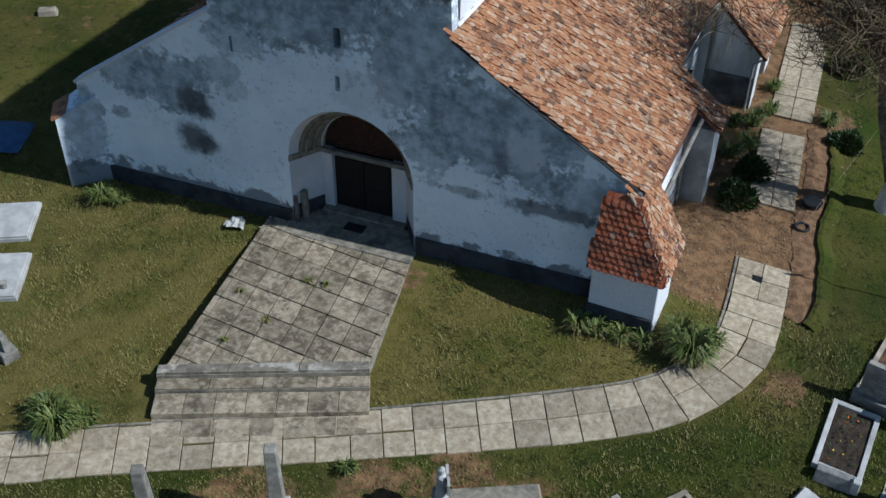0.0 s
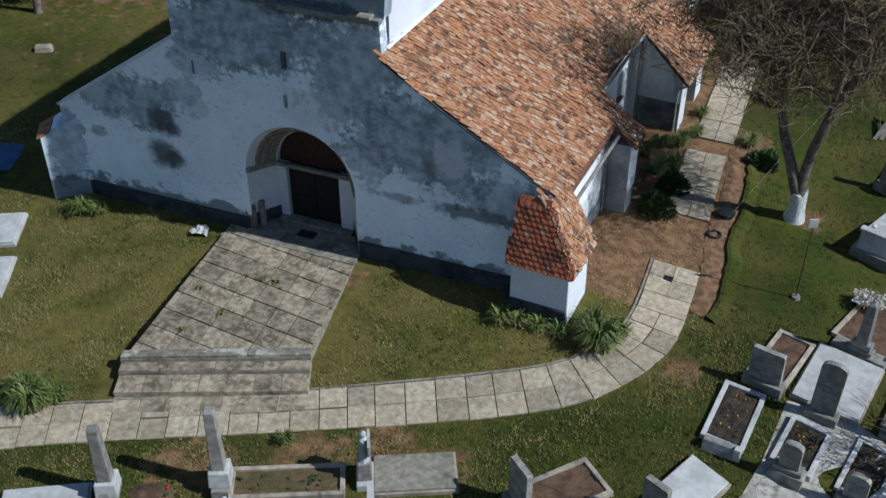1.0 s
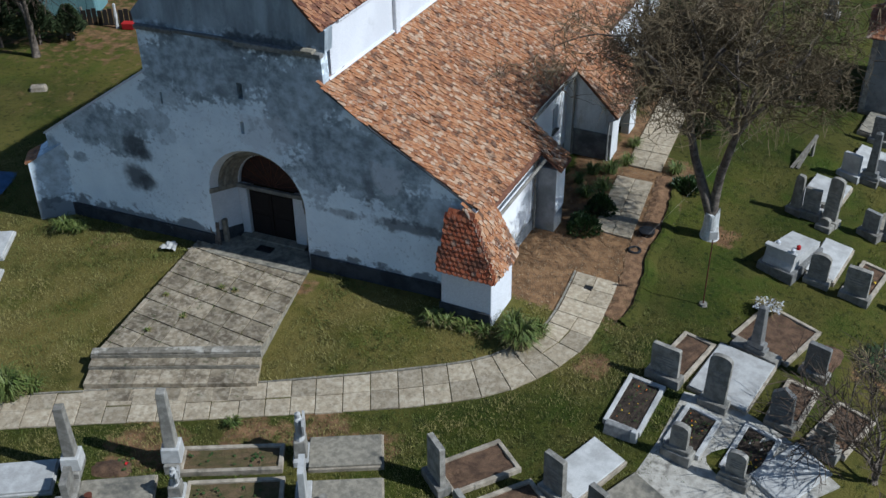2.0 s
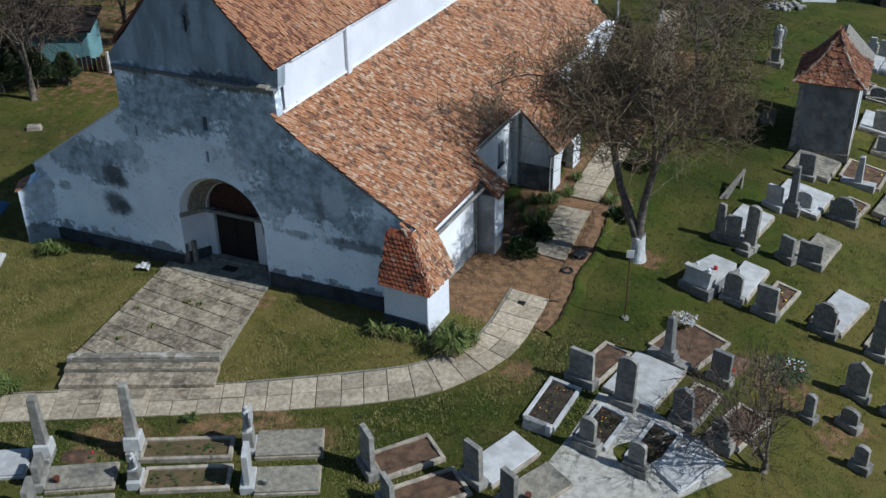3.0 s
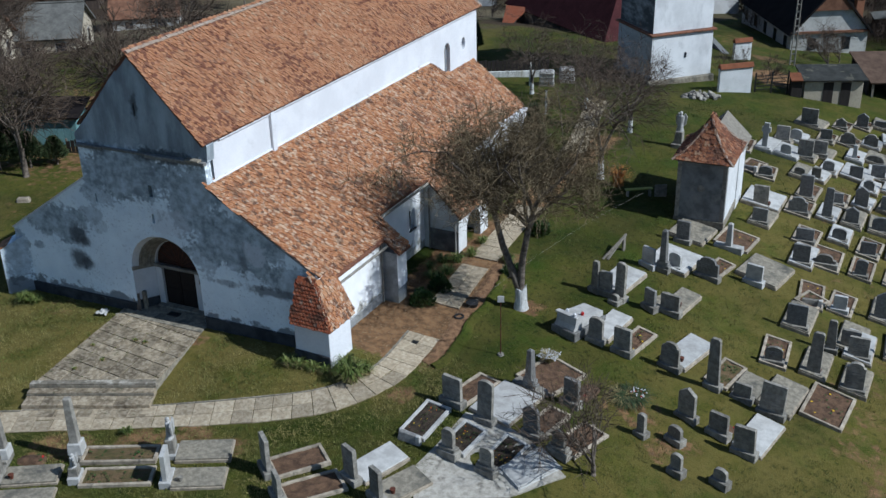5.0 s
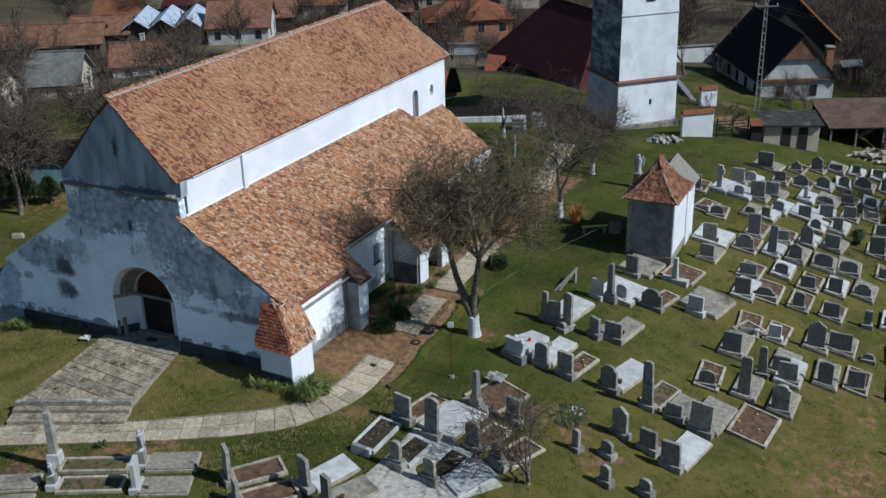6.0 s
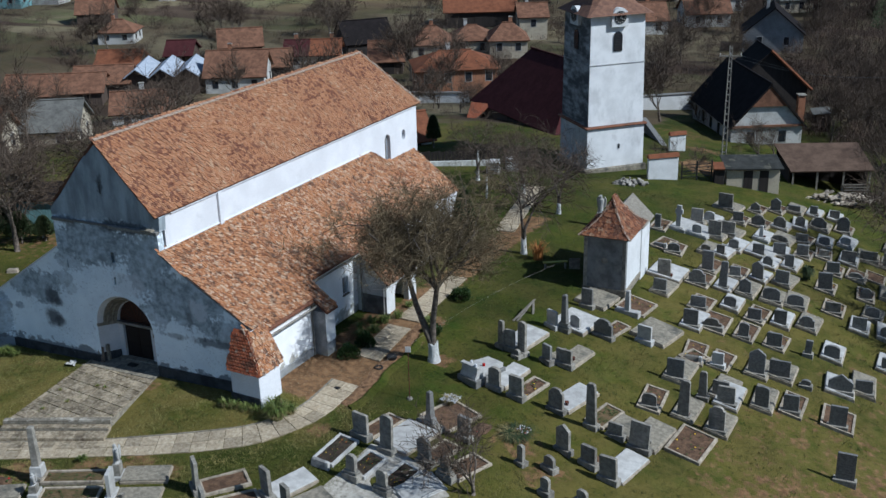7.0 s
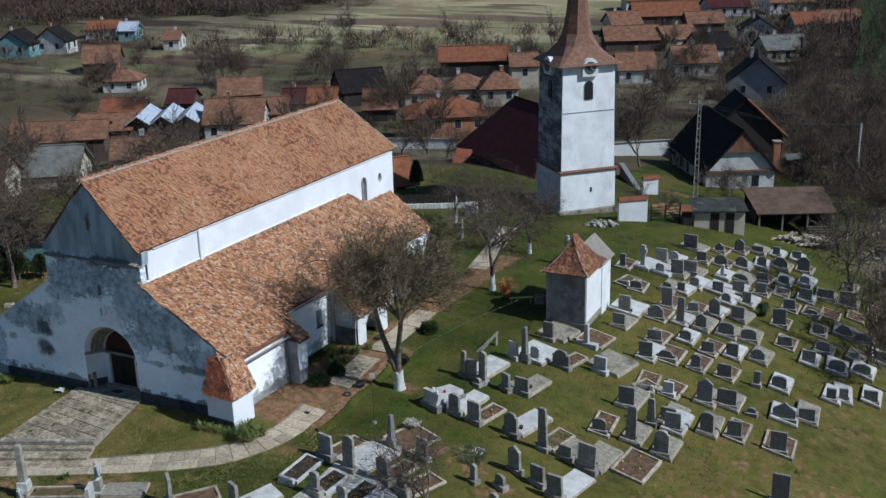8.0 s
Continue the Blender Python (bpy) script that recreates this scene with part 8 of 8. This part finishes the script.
WN = {"w": "whitewashed", "c": "cream plastered", "d": "dark boarded", "k": "black boarded", "t": "teal plastered", "b": "brick", "g": "grey plastered"}
house_no = 0


def house(x, y, rot, w, d, hw, hr, rk, wk, kind, chimney=True):
    """A village house or barn: w along its ridge, d across."""
    global house_no
    house_no += 1
    rnd = random.Random(house_no)
    z = min(gz(x, y), gz(x + 3, y), gz(x, y + 3))
    ob = thing("barn" if wk in "dk" else "house", RN[rk] + " " + ("hipped" if kind == "hip" else "gabled") + " roof over " + WN[wk] + " walls in the village", "barn" if wk in "dk" else "house", (x, y, z), rot, "village buildings")
    a, b = w / 2, d / 2
    part("wall", fresh(-a, a, -b, b, -1.0, hw), WALLS[wk], ob)
    o = 0.4
    rin = min(a * 0.85, b * 0.9) if kind == "hip" else 0.0
    A = [Vector((-a - o, -b - o, hw - 0.15)), Vector((a + o, -b - o, hw - 0.15)), Vector((a + o, b + o, hw - 0.15)), Vector((-a - o, b + o, hw - 0.15))]
    R = [Vector((-a - o + rin, 0, hw + hr)), Vector((a + o - rin, 0, hw + hr))]
    for poly in ([A[0], A[1], R[1], R[0]], [A[2], A[3], R[0], R[1]]):
        part("roof", slab_from(poly, 0.18), ROOFS[rk], ob)
    if kind == "hip":
        for poly in ([A[1], A[2], R[1]], [A[3], A[0], R[0]]):
            part("roof", slab_from(poly, 0.18), ROOFS[rk], ob)
    else:
        for sx in (-1, 1):
            part("gable", plate([(-b, hw - 0.02), (b, hw - 0.02), (0, hw + hr - 0.25)], (), 0.12, Matrix.Translation((sx * (a - 0.06) + 0.06, 0, 0)) @ pose(0, 0, 0, 0, 0, 90)), WALLS[wk], ob)
    part("ridge", tube(bmesh.new(), [tuple(R[0] + Vector((0, 0, 0.03))), tuple(R[1] + Vector((0, 0, 0.03)))], [0.12, 0.12], 6), ROOFS[rk], ob)
    if wk not in "dk":
        for side, ln in ((-1, w), (1, w)):
            nwin = max(1, int(ln / 2.6))
            for k in range(nwin):
                u = -a + (k + 0.5) * ln / nwin
                win = part("window", fresh(u - 0.42, u + 0.42, side * b - 0.04, side * b + 0.04, max(0.7, hw - 1.75), hw - 0.55), M_GLASS, ob)
                part("frame", fresh(u - 0.5, u + 0.5, side * b - 0.025, side * b + 0.025, max(0.62, hw - 1.83), hw - 0.47), M_STONE_W, win)
        for sx in (-1, 1):
            for v in (-b * 0.45, b * 0.45):
                win = part("window", fresh(sx * a - 0.04, sx * a + 0.04, v - 0.4, v + 0.4, max(0.7, hw - 1.75), hw - 0.55), M_GLASS, ob)
                part("frame", fresh(sx * a - 0.025, sx * a + 0.025, v - 0.48, v + 0.48, max(0.62, hw - 1.83), hw - 0.47), M_STONE_W, win)
        if not chimney:
            return ob
        cx = rnd.uniform(-a * 0.5, a * 0.5)
        ch = part("chimney", fresh(cx - 0.28, cx + 0.28, b * 0.15, b * 0.15 + 0.5, hw, hw + hr + 0.75, 0.02), M_STONE_W if rnd.random() < 0.7 else WALLS["b"], ob)
        part("cap", fresh(cx - 0.34, cx + 0.34, b * 0.15 - 0.06, b * 0.15 + 0.56, hw + hr + 0.75, hw + hr + 0.85), M_STONE_G, ch)
    else:
        part("barn_door", fresh(-1.1, 1.1, -b - 0.05, -b + 0.02, -0.8, min(hw - 0.2, 2.0)), WALLS["k"], ob)
    return ob


house(-103.0, 106.0, 29, 6.3, 6.0, 2.2, 1.7, "r", "w", "hip")
house(-124.0, 121.6, 37, 6.8, 8.0, 2.2, 2.9, "r", "d", "gable")
house(-164.8, 162.9, 29, 8.1, 8.0, 2.5, 1.7, "o", "w", "gable")
house(-159.1, 130.6, 114, 7.2, 8.0, 3.0, 2.9, "k", "t", "gable")
house(-154.9, 137.3, 109, 5.3, 8.0, 3.0, 2.9, "k", "w", "gable")
house(-81.7, 84.4, 29, 6.2, 7.0, 2.0, 1.7, "o", "d", "gable")
house(-74.3, 73.4, 34, 7.6, 8.0, 2.2, 1.7, "r", "d", "gable")
house(-58.7, 83.7, 29, 8.2, 8.0, 2.4, 2.9, "r", "w", "gable")
house(-78.5, 94.4, 29, 3.9, 7.0, 2.0, 1.7, "d", "d", "gable")
house(-72.8, 102.0, 39, 6.6, 8.0, 2.5, 2.2, "r", "k", "gable")
house(-55.4, 60.9, 37, 7.2, 6.0, 2.0, 2.0, "r", "w", "gable")
house(-46.2, 30.2, 34, 3.8, 7.0, 2.5, 2.6, "r", "c", "gable")
house(-48.5, 38.2, 34, 9.4, 7.0, 2.6, 2.3, "g", "c", "gable")
house(-78.4, 64.6, 29, 7.0, 8.0, 2.0, 2.0, "r", "d", "gable")
house(-73.4, 68.9, 35, 5.2, 8.0, 2.0, 1.8, "r", "d", "gable")
house(-28.1, 91.6, 35, 10.9, 8.0, 4.2, 1.7, "o", "b", "hip")
house(-44.5, 114.7, 29, 6.3, 8.0, 2.5, 2.2, "r", "c", "hip")
house(-40.1, 120.5, 29, 6.3, 8.0, 2.5, 1.7, "r", "c", "hip")
house(-33.3, 119.6, 29, 5.9, 7.0, 3.0, 2.1, "r", "c", "hip")
house(-50.9, 145.1, 29, 12.9, 9.0, 3.0, 2.1, "o", "k", "gable")
house(-36.6, 136.5, 29, 4.7, 8.0, 4.0, 1.7, "r", "c", "gable")
house(-55.5, 111.9, 49, 7.6, 8.0, 2.5, 3.0, "k", "k", "gable")
house(-56.4, 102.4, 29, 4.5, 7.0, 2.2, 1.7, "o", "w", "gable")
house(-45.2, 102.2, 29, 4.9, 7.0, 2.0, 2.4, "r", "d", "gable")
house(-60.2, 100.2, 29, 3.3, 7.0, 2.2, 1.7, "d", "w", "gable")
house(3.8, 139.4, 104, 7.8, 9.0, 3.0, 4.0, "k", "g", "gable")
house(-20.0, 147.9, 29, 6.4, 8.0, 2.5, 2.5, "r", "w", "gable")
house(-33.3, 183.7, 29, 11.3, 8.0, 2.5, 2.5, "r", "d", "gable")
house(-12.6, 158.8, 29, 7.7, 8.0, 2.5, 2.6, "r", "w", "gable")
house(-14.5, 177.2, 39, 7.2, 8.0, 2.5, 2.6, "k", "w", "gable")
house(-39.7, 226.5, 29, 15.9, 9.0, 2.5, 2.9, "o", "d", "gable")
house(-43.9, 208.0, 39, 7.1, 8.0, 2.5, 2.5, "r", "w", "gable")
house(-11.1, 203.0, 109, 6.7, 8.0, 3.0, 2.5, "k", "w", "gable")
house(-4.3, 219.7, 29, 6.6, 8.0, 2.5, 2.2, "o", "w", "gable")
house(1.7, 225.2, 29, 9.2, 8.0, 2.5, 2.2, "r", "d", "gable")
house(-26.6, 215.2, 29, 8.2, 8.0, 2.5, 2.2, "r", "d", "gable")
house(-25.0, 188.1, 44, 7.4, 8.0, 2.5, 2.3, "r", "c", "gable")
house(-29.7, 246.8, 29, 10.7, 9.0, 2.5, 2.5, "d", "w", "gable")
house(-1.2, 180.3, 34, 8.2, 8.0, 2.5, 2.2, "g", "c", "gable")
house(-52.9, 253.1, 29, 12.8, 9.0, 3.0, 2.9, "r", "w", "gable")
house(-16.1, 255.7, 29, 10.9, 9.0, 3.0, 2.5, "r", "w", "gable")
house(-132.3, 152.0, 29, 3.6, 7.0, 2.5, 1.7, "r", "w", "gable")
house(-155.6, 161.9, 29, 4.1, 7.0, 2.5, 1.7, "w", "t", "gable")
house(-58.2, 91.9, 34, 4.3, 7.0, 2.2, 1.9, "r", "d", "gable")
# big maroon roof behind the tower, with a small orange lean-to
house(-3.3, 66.9, -36, 17.2, 9.8, 1.83, 5.75, "d", "d", "hip")
lean = thing("lean_to", "small lean-to with a lit orange tiled roof against the maroon barn", "shed", (-11.5, 65.4, gz(-11.5, 65.4)), -10, "village buildings")
part("roof", slab_from([(-0.5, -1.3, 0.12), (0.5, -1.3, 0.12), (1.35, 0.7, 1.5), (-1.35, 0.7, 1.4)], 0.1), M_TILE_RED, lean)
part("wall", fresh(-0.45, 0.45, -0.7, 0.7, -0.8, 0.4), WALLS["d"], lean)
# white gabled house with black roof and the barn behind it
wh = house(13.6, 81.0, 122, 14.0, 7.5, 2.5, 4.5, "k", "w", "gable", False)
part("gable_tiles", plate([(-1.95, 4.62), (1.95, 4.62), (0, 6.95)], (), 0.1, Matrix.Translation((-7.2, 0, 0)) @ pose(0, 0, 0, 0, 0, 90)), ROOFS["r"], wh, "small tiled half hip")
part("string_tiles", fresh(-7.25, -6.95, -3.9, 3.9, 2.4, 2.62), ROOFS["r"], wh, "tiled string course")
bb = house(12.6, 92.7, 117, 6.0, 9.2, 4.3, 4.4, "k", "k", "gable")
# orange tube shows the lit right slope, which the black roof leaves out
part("verge_tiles", tube(bmesh.new(), [(-3.35, 0.0, 8.75), (-3.35, -5.0, 4.1)], [0.2, 0.2], 6), ROOFS["o"], bb, "orange strip for the lit right slope")
# house with a folded sheet-metal roof
zinc = thing("house", "house with a folded bright sheet-metal roof of three ridges", "house", (-67.0, 78.0, -7.0), 32, "village buildings")
zinc.scale = (1.15, 1.15, 1.15)
part("wall", fresh(-4.2, 4.2, -3, 5, -1, 2.5), WALLS["d"], zinc)
for k in range(3):
    x0 = -4.6 + k * 3.0
    for xa, za, xb, zb in ((x0, 2.4, x0 + 1.5, 3.45), (x0 + 1.5, 3.45, x0 + 3.05, 2.4)):
        part("roof", slab_from([(xa, -3.6, za), (xb, -3.6, zb), (xb, 5.4, zb), (xa, 5.4, za)], 0.1), ROOFS["w"], zinc)
    part("gable", plate([(x0 + 0.3, 2.4), (x0 + 2.8, 2.4), (x0 + 1.5, 3.3)], (), 0.1, pose(0, -3.0, 0)), WALLS["d"], zinc)
# open shed with a brown sheet roof
shed = thing("open_shed", "open wooden shed with a brown sheet roof and stacked timber", "shed", (25.6, 59.3, gz(26.3, 57.5) - 0.35), 25)
shed.scale = (0.86, 0.86, 0.9)
part("roof", slab_from([(-3.8, -2.6, 2.55), (4.4, -2.6, 2.65), (4.2, 3.0, 3.95), (-4.4, 3.0, 3.9)], 0.12), roof_mat("brown_sheet", (0.15, 0.1, 0.072), (0.1, 0.066, 0.048)), shed)
part("back_wall", fresh(-4.1, 4.1, 2.6, 2.75, -1.5, 3.65), WALLS["k"], shed)
part("side_wall", fresh(4.1, 4.25, -1.2, 2.6, -1.5, 2.4), WALLS["k"], shed)
part("side_wall", fresh(-3.85, -3.7, -2.0, 2.6, -1.5, 2.55), WALLS["k"], shed)
for x in (-3.5, -1.1, 1.5, 4.1):
    part("post", fresh(x - 0.09, x + 0.09, -2.4, -2.22, -1.5, 2.56), M_WOOD_GREY, shed)
for k in range(5):
    part("rail", fresh(1.6, 4.0, -2.55, -2.48, 0.0 + 0.28 * k, 0.12 + 0.28 * k), M_WOOD_GREY, shed)
M_MOSSY = mat("black_mossy_roofing", (0.05, 0.05, 0.045), (0.025, 0.026, 0.022), 1.5, 0.9, 0.6, 20, c3=(0.13, 0.12, 0.09), scale3=1.2, lo3=0.56, hi3=0.66)
out = thing("outhouse", "low rendered outhouse with two dark doorways", "outhouse", (20.6, 51.6, gz(21.2, 50.2) - 0.2), 25)
part("wall", fresh(-1.75, 2.6, -1.2, 1.2, -1.2, 2.0, 0.02), WALLS["c"], out)
part("roof", slab_from([(-1.95, -1.5, 1.98), (2.85, -1.5, 1.98), (2.85, 1.45, 2.4), (-1.95, 1.45, 2.4)], 0.1), M_MOSSY, out, "black mossy roofing")
# black boards stand in for the shadow over the teal door
part("side_pier", fresh(-2.75, -1.95, -1.3, -0.5, -1.2, 1.95, 0.02), WALLS["k"], out, "side door toned black for its shadow")
for x in (-0.35, 0.95):
    part("door", fresh(x, x + 0.75, -1.23, -1.15, -0.3, 1.75), WALLS["k"], out)
part("tile_cap", slab_from([(-2.85, -1.5, 2.0), (-1.97, -1.5, 2.0), (-1.97, -0.4, 2.3), (-2.85, -0.4, 2.3)], 0.1), ROOFS["o"], out)
# walls by the tower
for lab, a, b, h, cap in (("grey rendered garden wall running up to the tower", (6.0, 68.9), (12.4, 57.2), 1.3, False), ("short whitewashed wall pier with tile coping", (12.35, 57.0), (13.5, 58.1), 1.4, True), ("whitewashed garden wall with tile coping", (13.9, 46.0), (15.9, 47.7), 1.75, True), ("long low white garden wall", (-2.5, 87.0), (4.5, 92.5), 1.5, False), ("pale yard wall topped with black boards", (-8.5, 38.4), (1.2, 43.8), 0.3, False), ("long low white garden wall", (-31.0, 80.5), (-22.0, 84.0), 1.4, False)):
    A, B = Vector((*a, 0)), Vector((*b, 0))
    L = (B - A).length
    w_ = thing("garden_wall", lab, "wall", (*a, gz(*a)), math.degrees(math.atan2(B.y - A.y, B.x - A.x)), kind="structure")
    part("wall", fresh(0, L, -0.15, 0.15, -1.2, h, 0.02), M_WHITE if "white" in lab else M_PORCH if "pale" in lab else M_GREYWALL, w_)
    if "yard wall" in lab:
        for k in range(int(L / 0.3)):
            part("board", fresh(k * 0.3, k * 0.3 + 0.27, -0.02, 0.02, h - 0.1, h + 0.8 + 0.05 * (k % 3), 0.004), WALLS["k"], w_)
        continue
    part("coping", fresh(-0.05, L + 0.05, -0.28, 0.28, h, h + (0.34 if cap else 0.12), 0.03, (1, 0.35 if cap else 1)), ROOFS["o"] if cap else M_STONE_D, w_)
gate = thing("yard_gate", "dark iron bar gate beside the garden wall", "gate", (16.2, 48.0, gz(16.2, 48)), 36)
for k in range(5):
    part("bar", fresh(0, 2.6, -0.02, 0.02, 0.15 + 0.26 * k, 0.2 + 0.26 * k), M_IRON, gate)
for x in (0, 1.3, 2.6):
    part("gate_post", fresh(x - 0.05, x + 0.05, -0.05, 0.05, -0.6, 1.5), M_IRON, gate)
# concrete lattice pole with cross arm and wires
for lab, x, y, h in (("tall concrete lattice power pole with cross arm", 16.7, 59.9, 10.2), ("plain grey concrete power pole", 28.1, 82.8, 8.0)):
    p = thing("power_pole", lab, "pole", (x, y, gz(x, y)), 20)
    if h < 9:
        part("shaft", tube(bmesh.new(), [(0, 0, -0.5), (0, 0, h)], [0.16, 0.1], 8), M_STONE_W, p)
        continue
    for sx in (-1, 1):
        part("leg", tube(bmesh.new(), [(sx * 0.2, 0, -0.5), (sx * 0.1, 0, h)], [0.07, 0.05], 6), M_STONE_G, p)
    for k in range(int(h / 0.6)):
        z = 0.3 + 0.6 * k
        ww = 0.2 - 0.1 * z / h
        part("rung", fresh(-ww, ww, -0.04, 0.04, z, z + 0.12), M_STONE_G, p)
    part("cross_arm", fresh(-1.0, 1.0, -0.05, 0.05, h - 1.0, h - 0.88), M_STONE_G, p)
    for u in (-0.9, 0, 0.9):
        part("insulator", tube(bmesh.new(), [(u, 0, h - 0.9), (u, 0, h - 0.65)], [0.05, 0.04], 6), M_STONE_W, p)
# heaps of stone and firewood
def heap(name, label, cat, x, y, rx, ry, h, n, material, seed, long=False):
    rnd = random.Random(seed)
    ob = thing(name, label, cat, (x, y, gz(x, y)), rnd.uniform(0, 40))
    for k in range(n):
        a, r = rnd.uniform(0, 6.283), math.sqrt(rnd.random())
        px, py = rx * r * math.cos(a), ry * r * math.sin(a)
        s = rnd.uniform(0.14, 0.3)
        bm = fresh(-s * (3 if long else 1), s * (3 if long else 1), -s * 0.5, s * 0.5, -s * 0.4, s * 0.4, s * 0.15)
        z = h * (1 - r * r) * rnd.random() + s * 0.2
        bmesh.ops.transform(bm, matrix=pose(px, py, z, rnd.uniform(-25, 25), rnd.uniform(-25, 25), rnd.uniform(0, 180) if not long else rnd.gauss(20, 15)), verts=bm.verts)
        part("log" if long else "stone", bm, material, ob)


M_SPLIT = mat("pale_split_wood", (0.5, 0.43, 0.34), (0.27, 0.22, 0.165), 6, 0.85, 0.4, 60, objrand=0.3)
M_RUBBLE = mat("pale_rubble", (0.4, 0.37, 0.32), (0.22, 0.2, 0.17), 5, 0.9, 0.5, 40, objrand=0.3)
heap("stone_heap", "heap of broken pale building stones below the tower", "stones", 13.2, 43.7, 1.3, 0.6, 0.5, 42, M_RUBBLE, 5)
heap("firewood_heap", "long heap of split firewood before the shed", "firewood", 27.3, 55.0, 4.0, 0.8, 0.8, 90, M_SPLIT, 6, True)
for k, (x, y) in enumerate(((2.0, 41.4), (3.0, 43.0))):
    tk = thing("water_tank", "white plastic water tank in a metal cage", "tank", (x, y, gz(x, y)), 20 + 9 * k, "water tanks")
    part("tank", fresh(-0.55, 0.55, -0.5, 0.5, 0.12, 1.1, 0.08), M_STONE_W, tk)
    part("pallet", fresh(-0.58, 0.58, -0.53, 0.53, -0.3, 0.12, 0.02), M_WOOD_GREY, tk)
    for q in (0.35, 0.65, 0.95):
        part("cage_bar", fresh(-0.58, 0.58, -0.54, -0.52, q, q + 0.03), M_IRON, tk)

# small buildings and posts behind the church
sh = house(-11.4, 47.4, 52, 6.0, 4.6, 0.7, 2.1, "o", "w", "gable", False)
sh["label"] = "small whitewashed shed with orange tile roof behind the church"
cab = thing("garden_shed", "turquoise board shed with a dark sloping roof", "shed", (-22.0, 15.4, gz(-22.0, 15.4)), 25)
cab.scale = (1.5, 1.3, 1.45)
for k in range(8):
    part("board", fresh(-1.2 + 0.3 * k, -0.92 + 0.3 * k, -0.85, -0.8, -0.1, 1.35, 0.006), WALLS["t"], cab)
part("wall", fresh(-1.2, 1.2, -0.8, 0.8, -0.2, 1.34), WALLS["t"], cab)
part("roof", slab_from([(-1.4, -1.05, 1.42), (1.4, -1.05, 1.42), (1.4, 1.0, 1.85), (-1.4, 1.0, 1.85)], 0.08), ROOFS["k"], cab)
fence = thing("board_fence", "weathered black board fence behind the churchyard lawn", "fence", (-19.8, 14.0, gz(-19.8, 14)), 22)
for k in range(26):
    part("board", fresh(0.28 * k, 0.28 * k + 0.24, -0.015, 0.015, -0.1, 0.8 + 0.06 * (k * 7 % 3), 0.004), WALLS["k"], fence)
for k in range(5):
    part("post", fresh(1.75 * k - 0.05, 1.75 * k + 0.05, 0.02, 0.12, -0.3, 0.95, 0.005), M_WOOD_GREY, fence)
for x, y, h in ((4.9, 34.2, 1.7), (1.0, 40.5, 2.0), (-19.6, 12.6, 1.2), (-17.9, 14.4, 1.3)):
    pt = thing("white_post", "slim limewashed wooden post standing in the grass", "post", (x, y, gz(x, y)), 0, "limewashed posts")
    part("post", tube(bmesh.new(), [(0, 0, -0.2), (0.02, 0, h * 0.5), (0, 0.02, h)], [0.1, 0.09, 0.07], 8), M_LIME, pt)
crate = thing("red_crate", "small red plastic crate beside the board fence", "crate", (-17.3, 14.6, gz(-17.3, 14.6)), 20)
part("crate", fresh(-0.3, 0.3, -0.2, 0.2, 0.0, 0.35, 0.03, (1.08, 1.08)), M_FLOWER["r"], crate)
pil = thing("brick_pillar", "brick gate pillar beside the barn", "pillar", (17.8, 90.3, gz(17.8, 90.3)), 27)
part("shaft", fresh(-0.4, 0.4, -0.4, 0.4, -0.3, 3.4, 0.02), WALLS["b"], pil)
part("cap", fresh(-0.5, 0.5, -0.5, 0.5, 3.4, 3.55, 0.02), M_STONE_G, pil)
hut = thing("outhouse", "tiny dark board hut with a pale sheet roof", "outhouse", (20.6, 88.0, gz(20.6, 88.0)), 20)
part("wall", fresh(-0.9, 0.9, -0.8, 0.8, -0.3, 2.1, 0.01), WALLS["d"], hut)
part("roof", slab_from([(-1.15, -1.1, 2.1), (1.15, -1.1, 2.35), (1.15, 1.1, 2.55), (-1.15, 1.1, 2.3)], 0.07), ROOFS["g"], hut)
part("door", fresh(-0.35, 0.35, -0.84, -0.79, -0.2, 1.7), WALLS["k"], hut)

# wires between the poles
za, zb = gz(16.7, 59.9) + 9.4, gz(28.1, 82.8) + 7.9
for u in (-0.8, 0.8):
    ln = thing("power_line", "thin dark sagging wire between two power poles", "cable", (0, 0, 0), 0, "power lines")
    a, b_ = Vector((16.7 + u, 59.9, za)), Vector((28.1 + u * 0.2, 82.8, zb))
    part("wire", tube(bmesh.new(), [tuple(a.lerp(b_, k / 10) - Vector((0, 0, 0.8 * math.sin(math.pi * k / 10)))) for k in range(11)], [0.012] * 11, 4), M_IRON, ln)
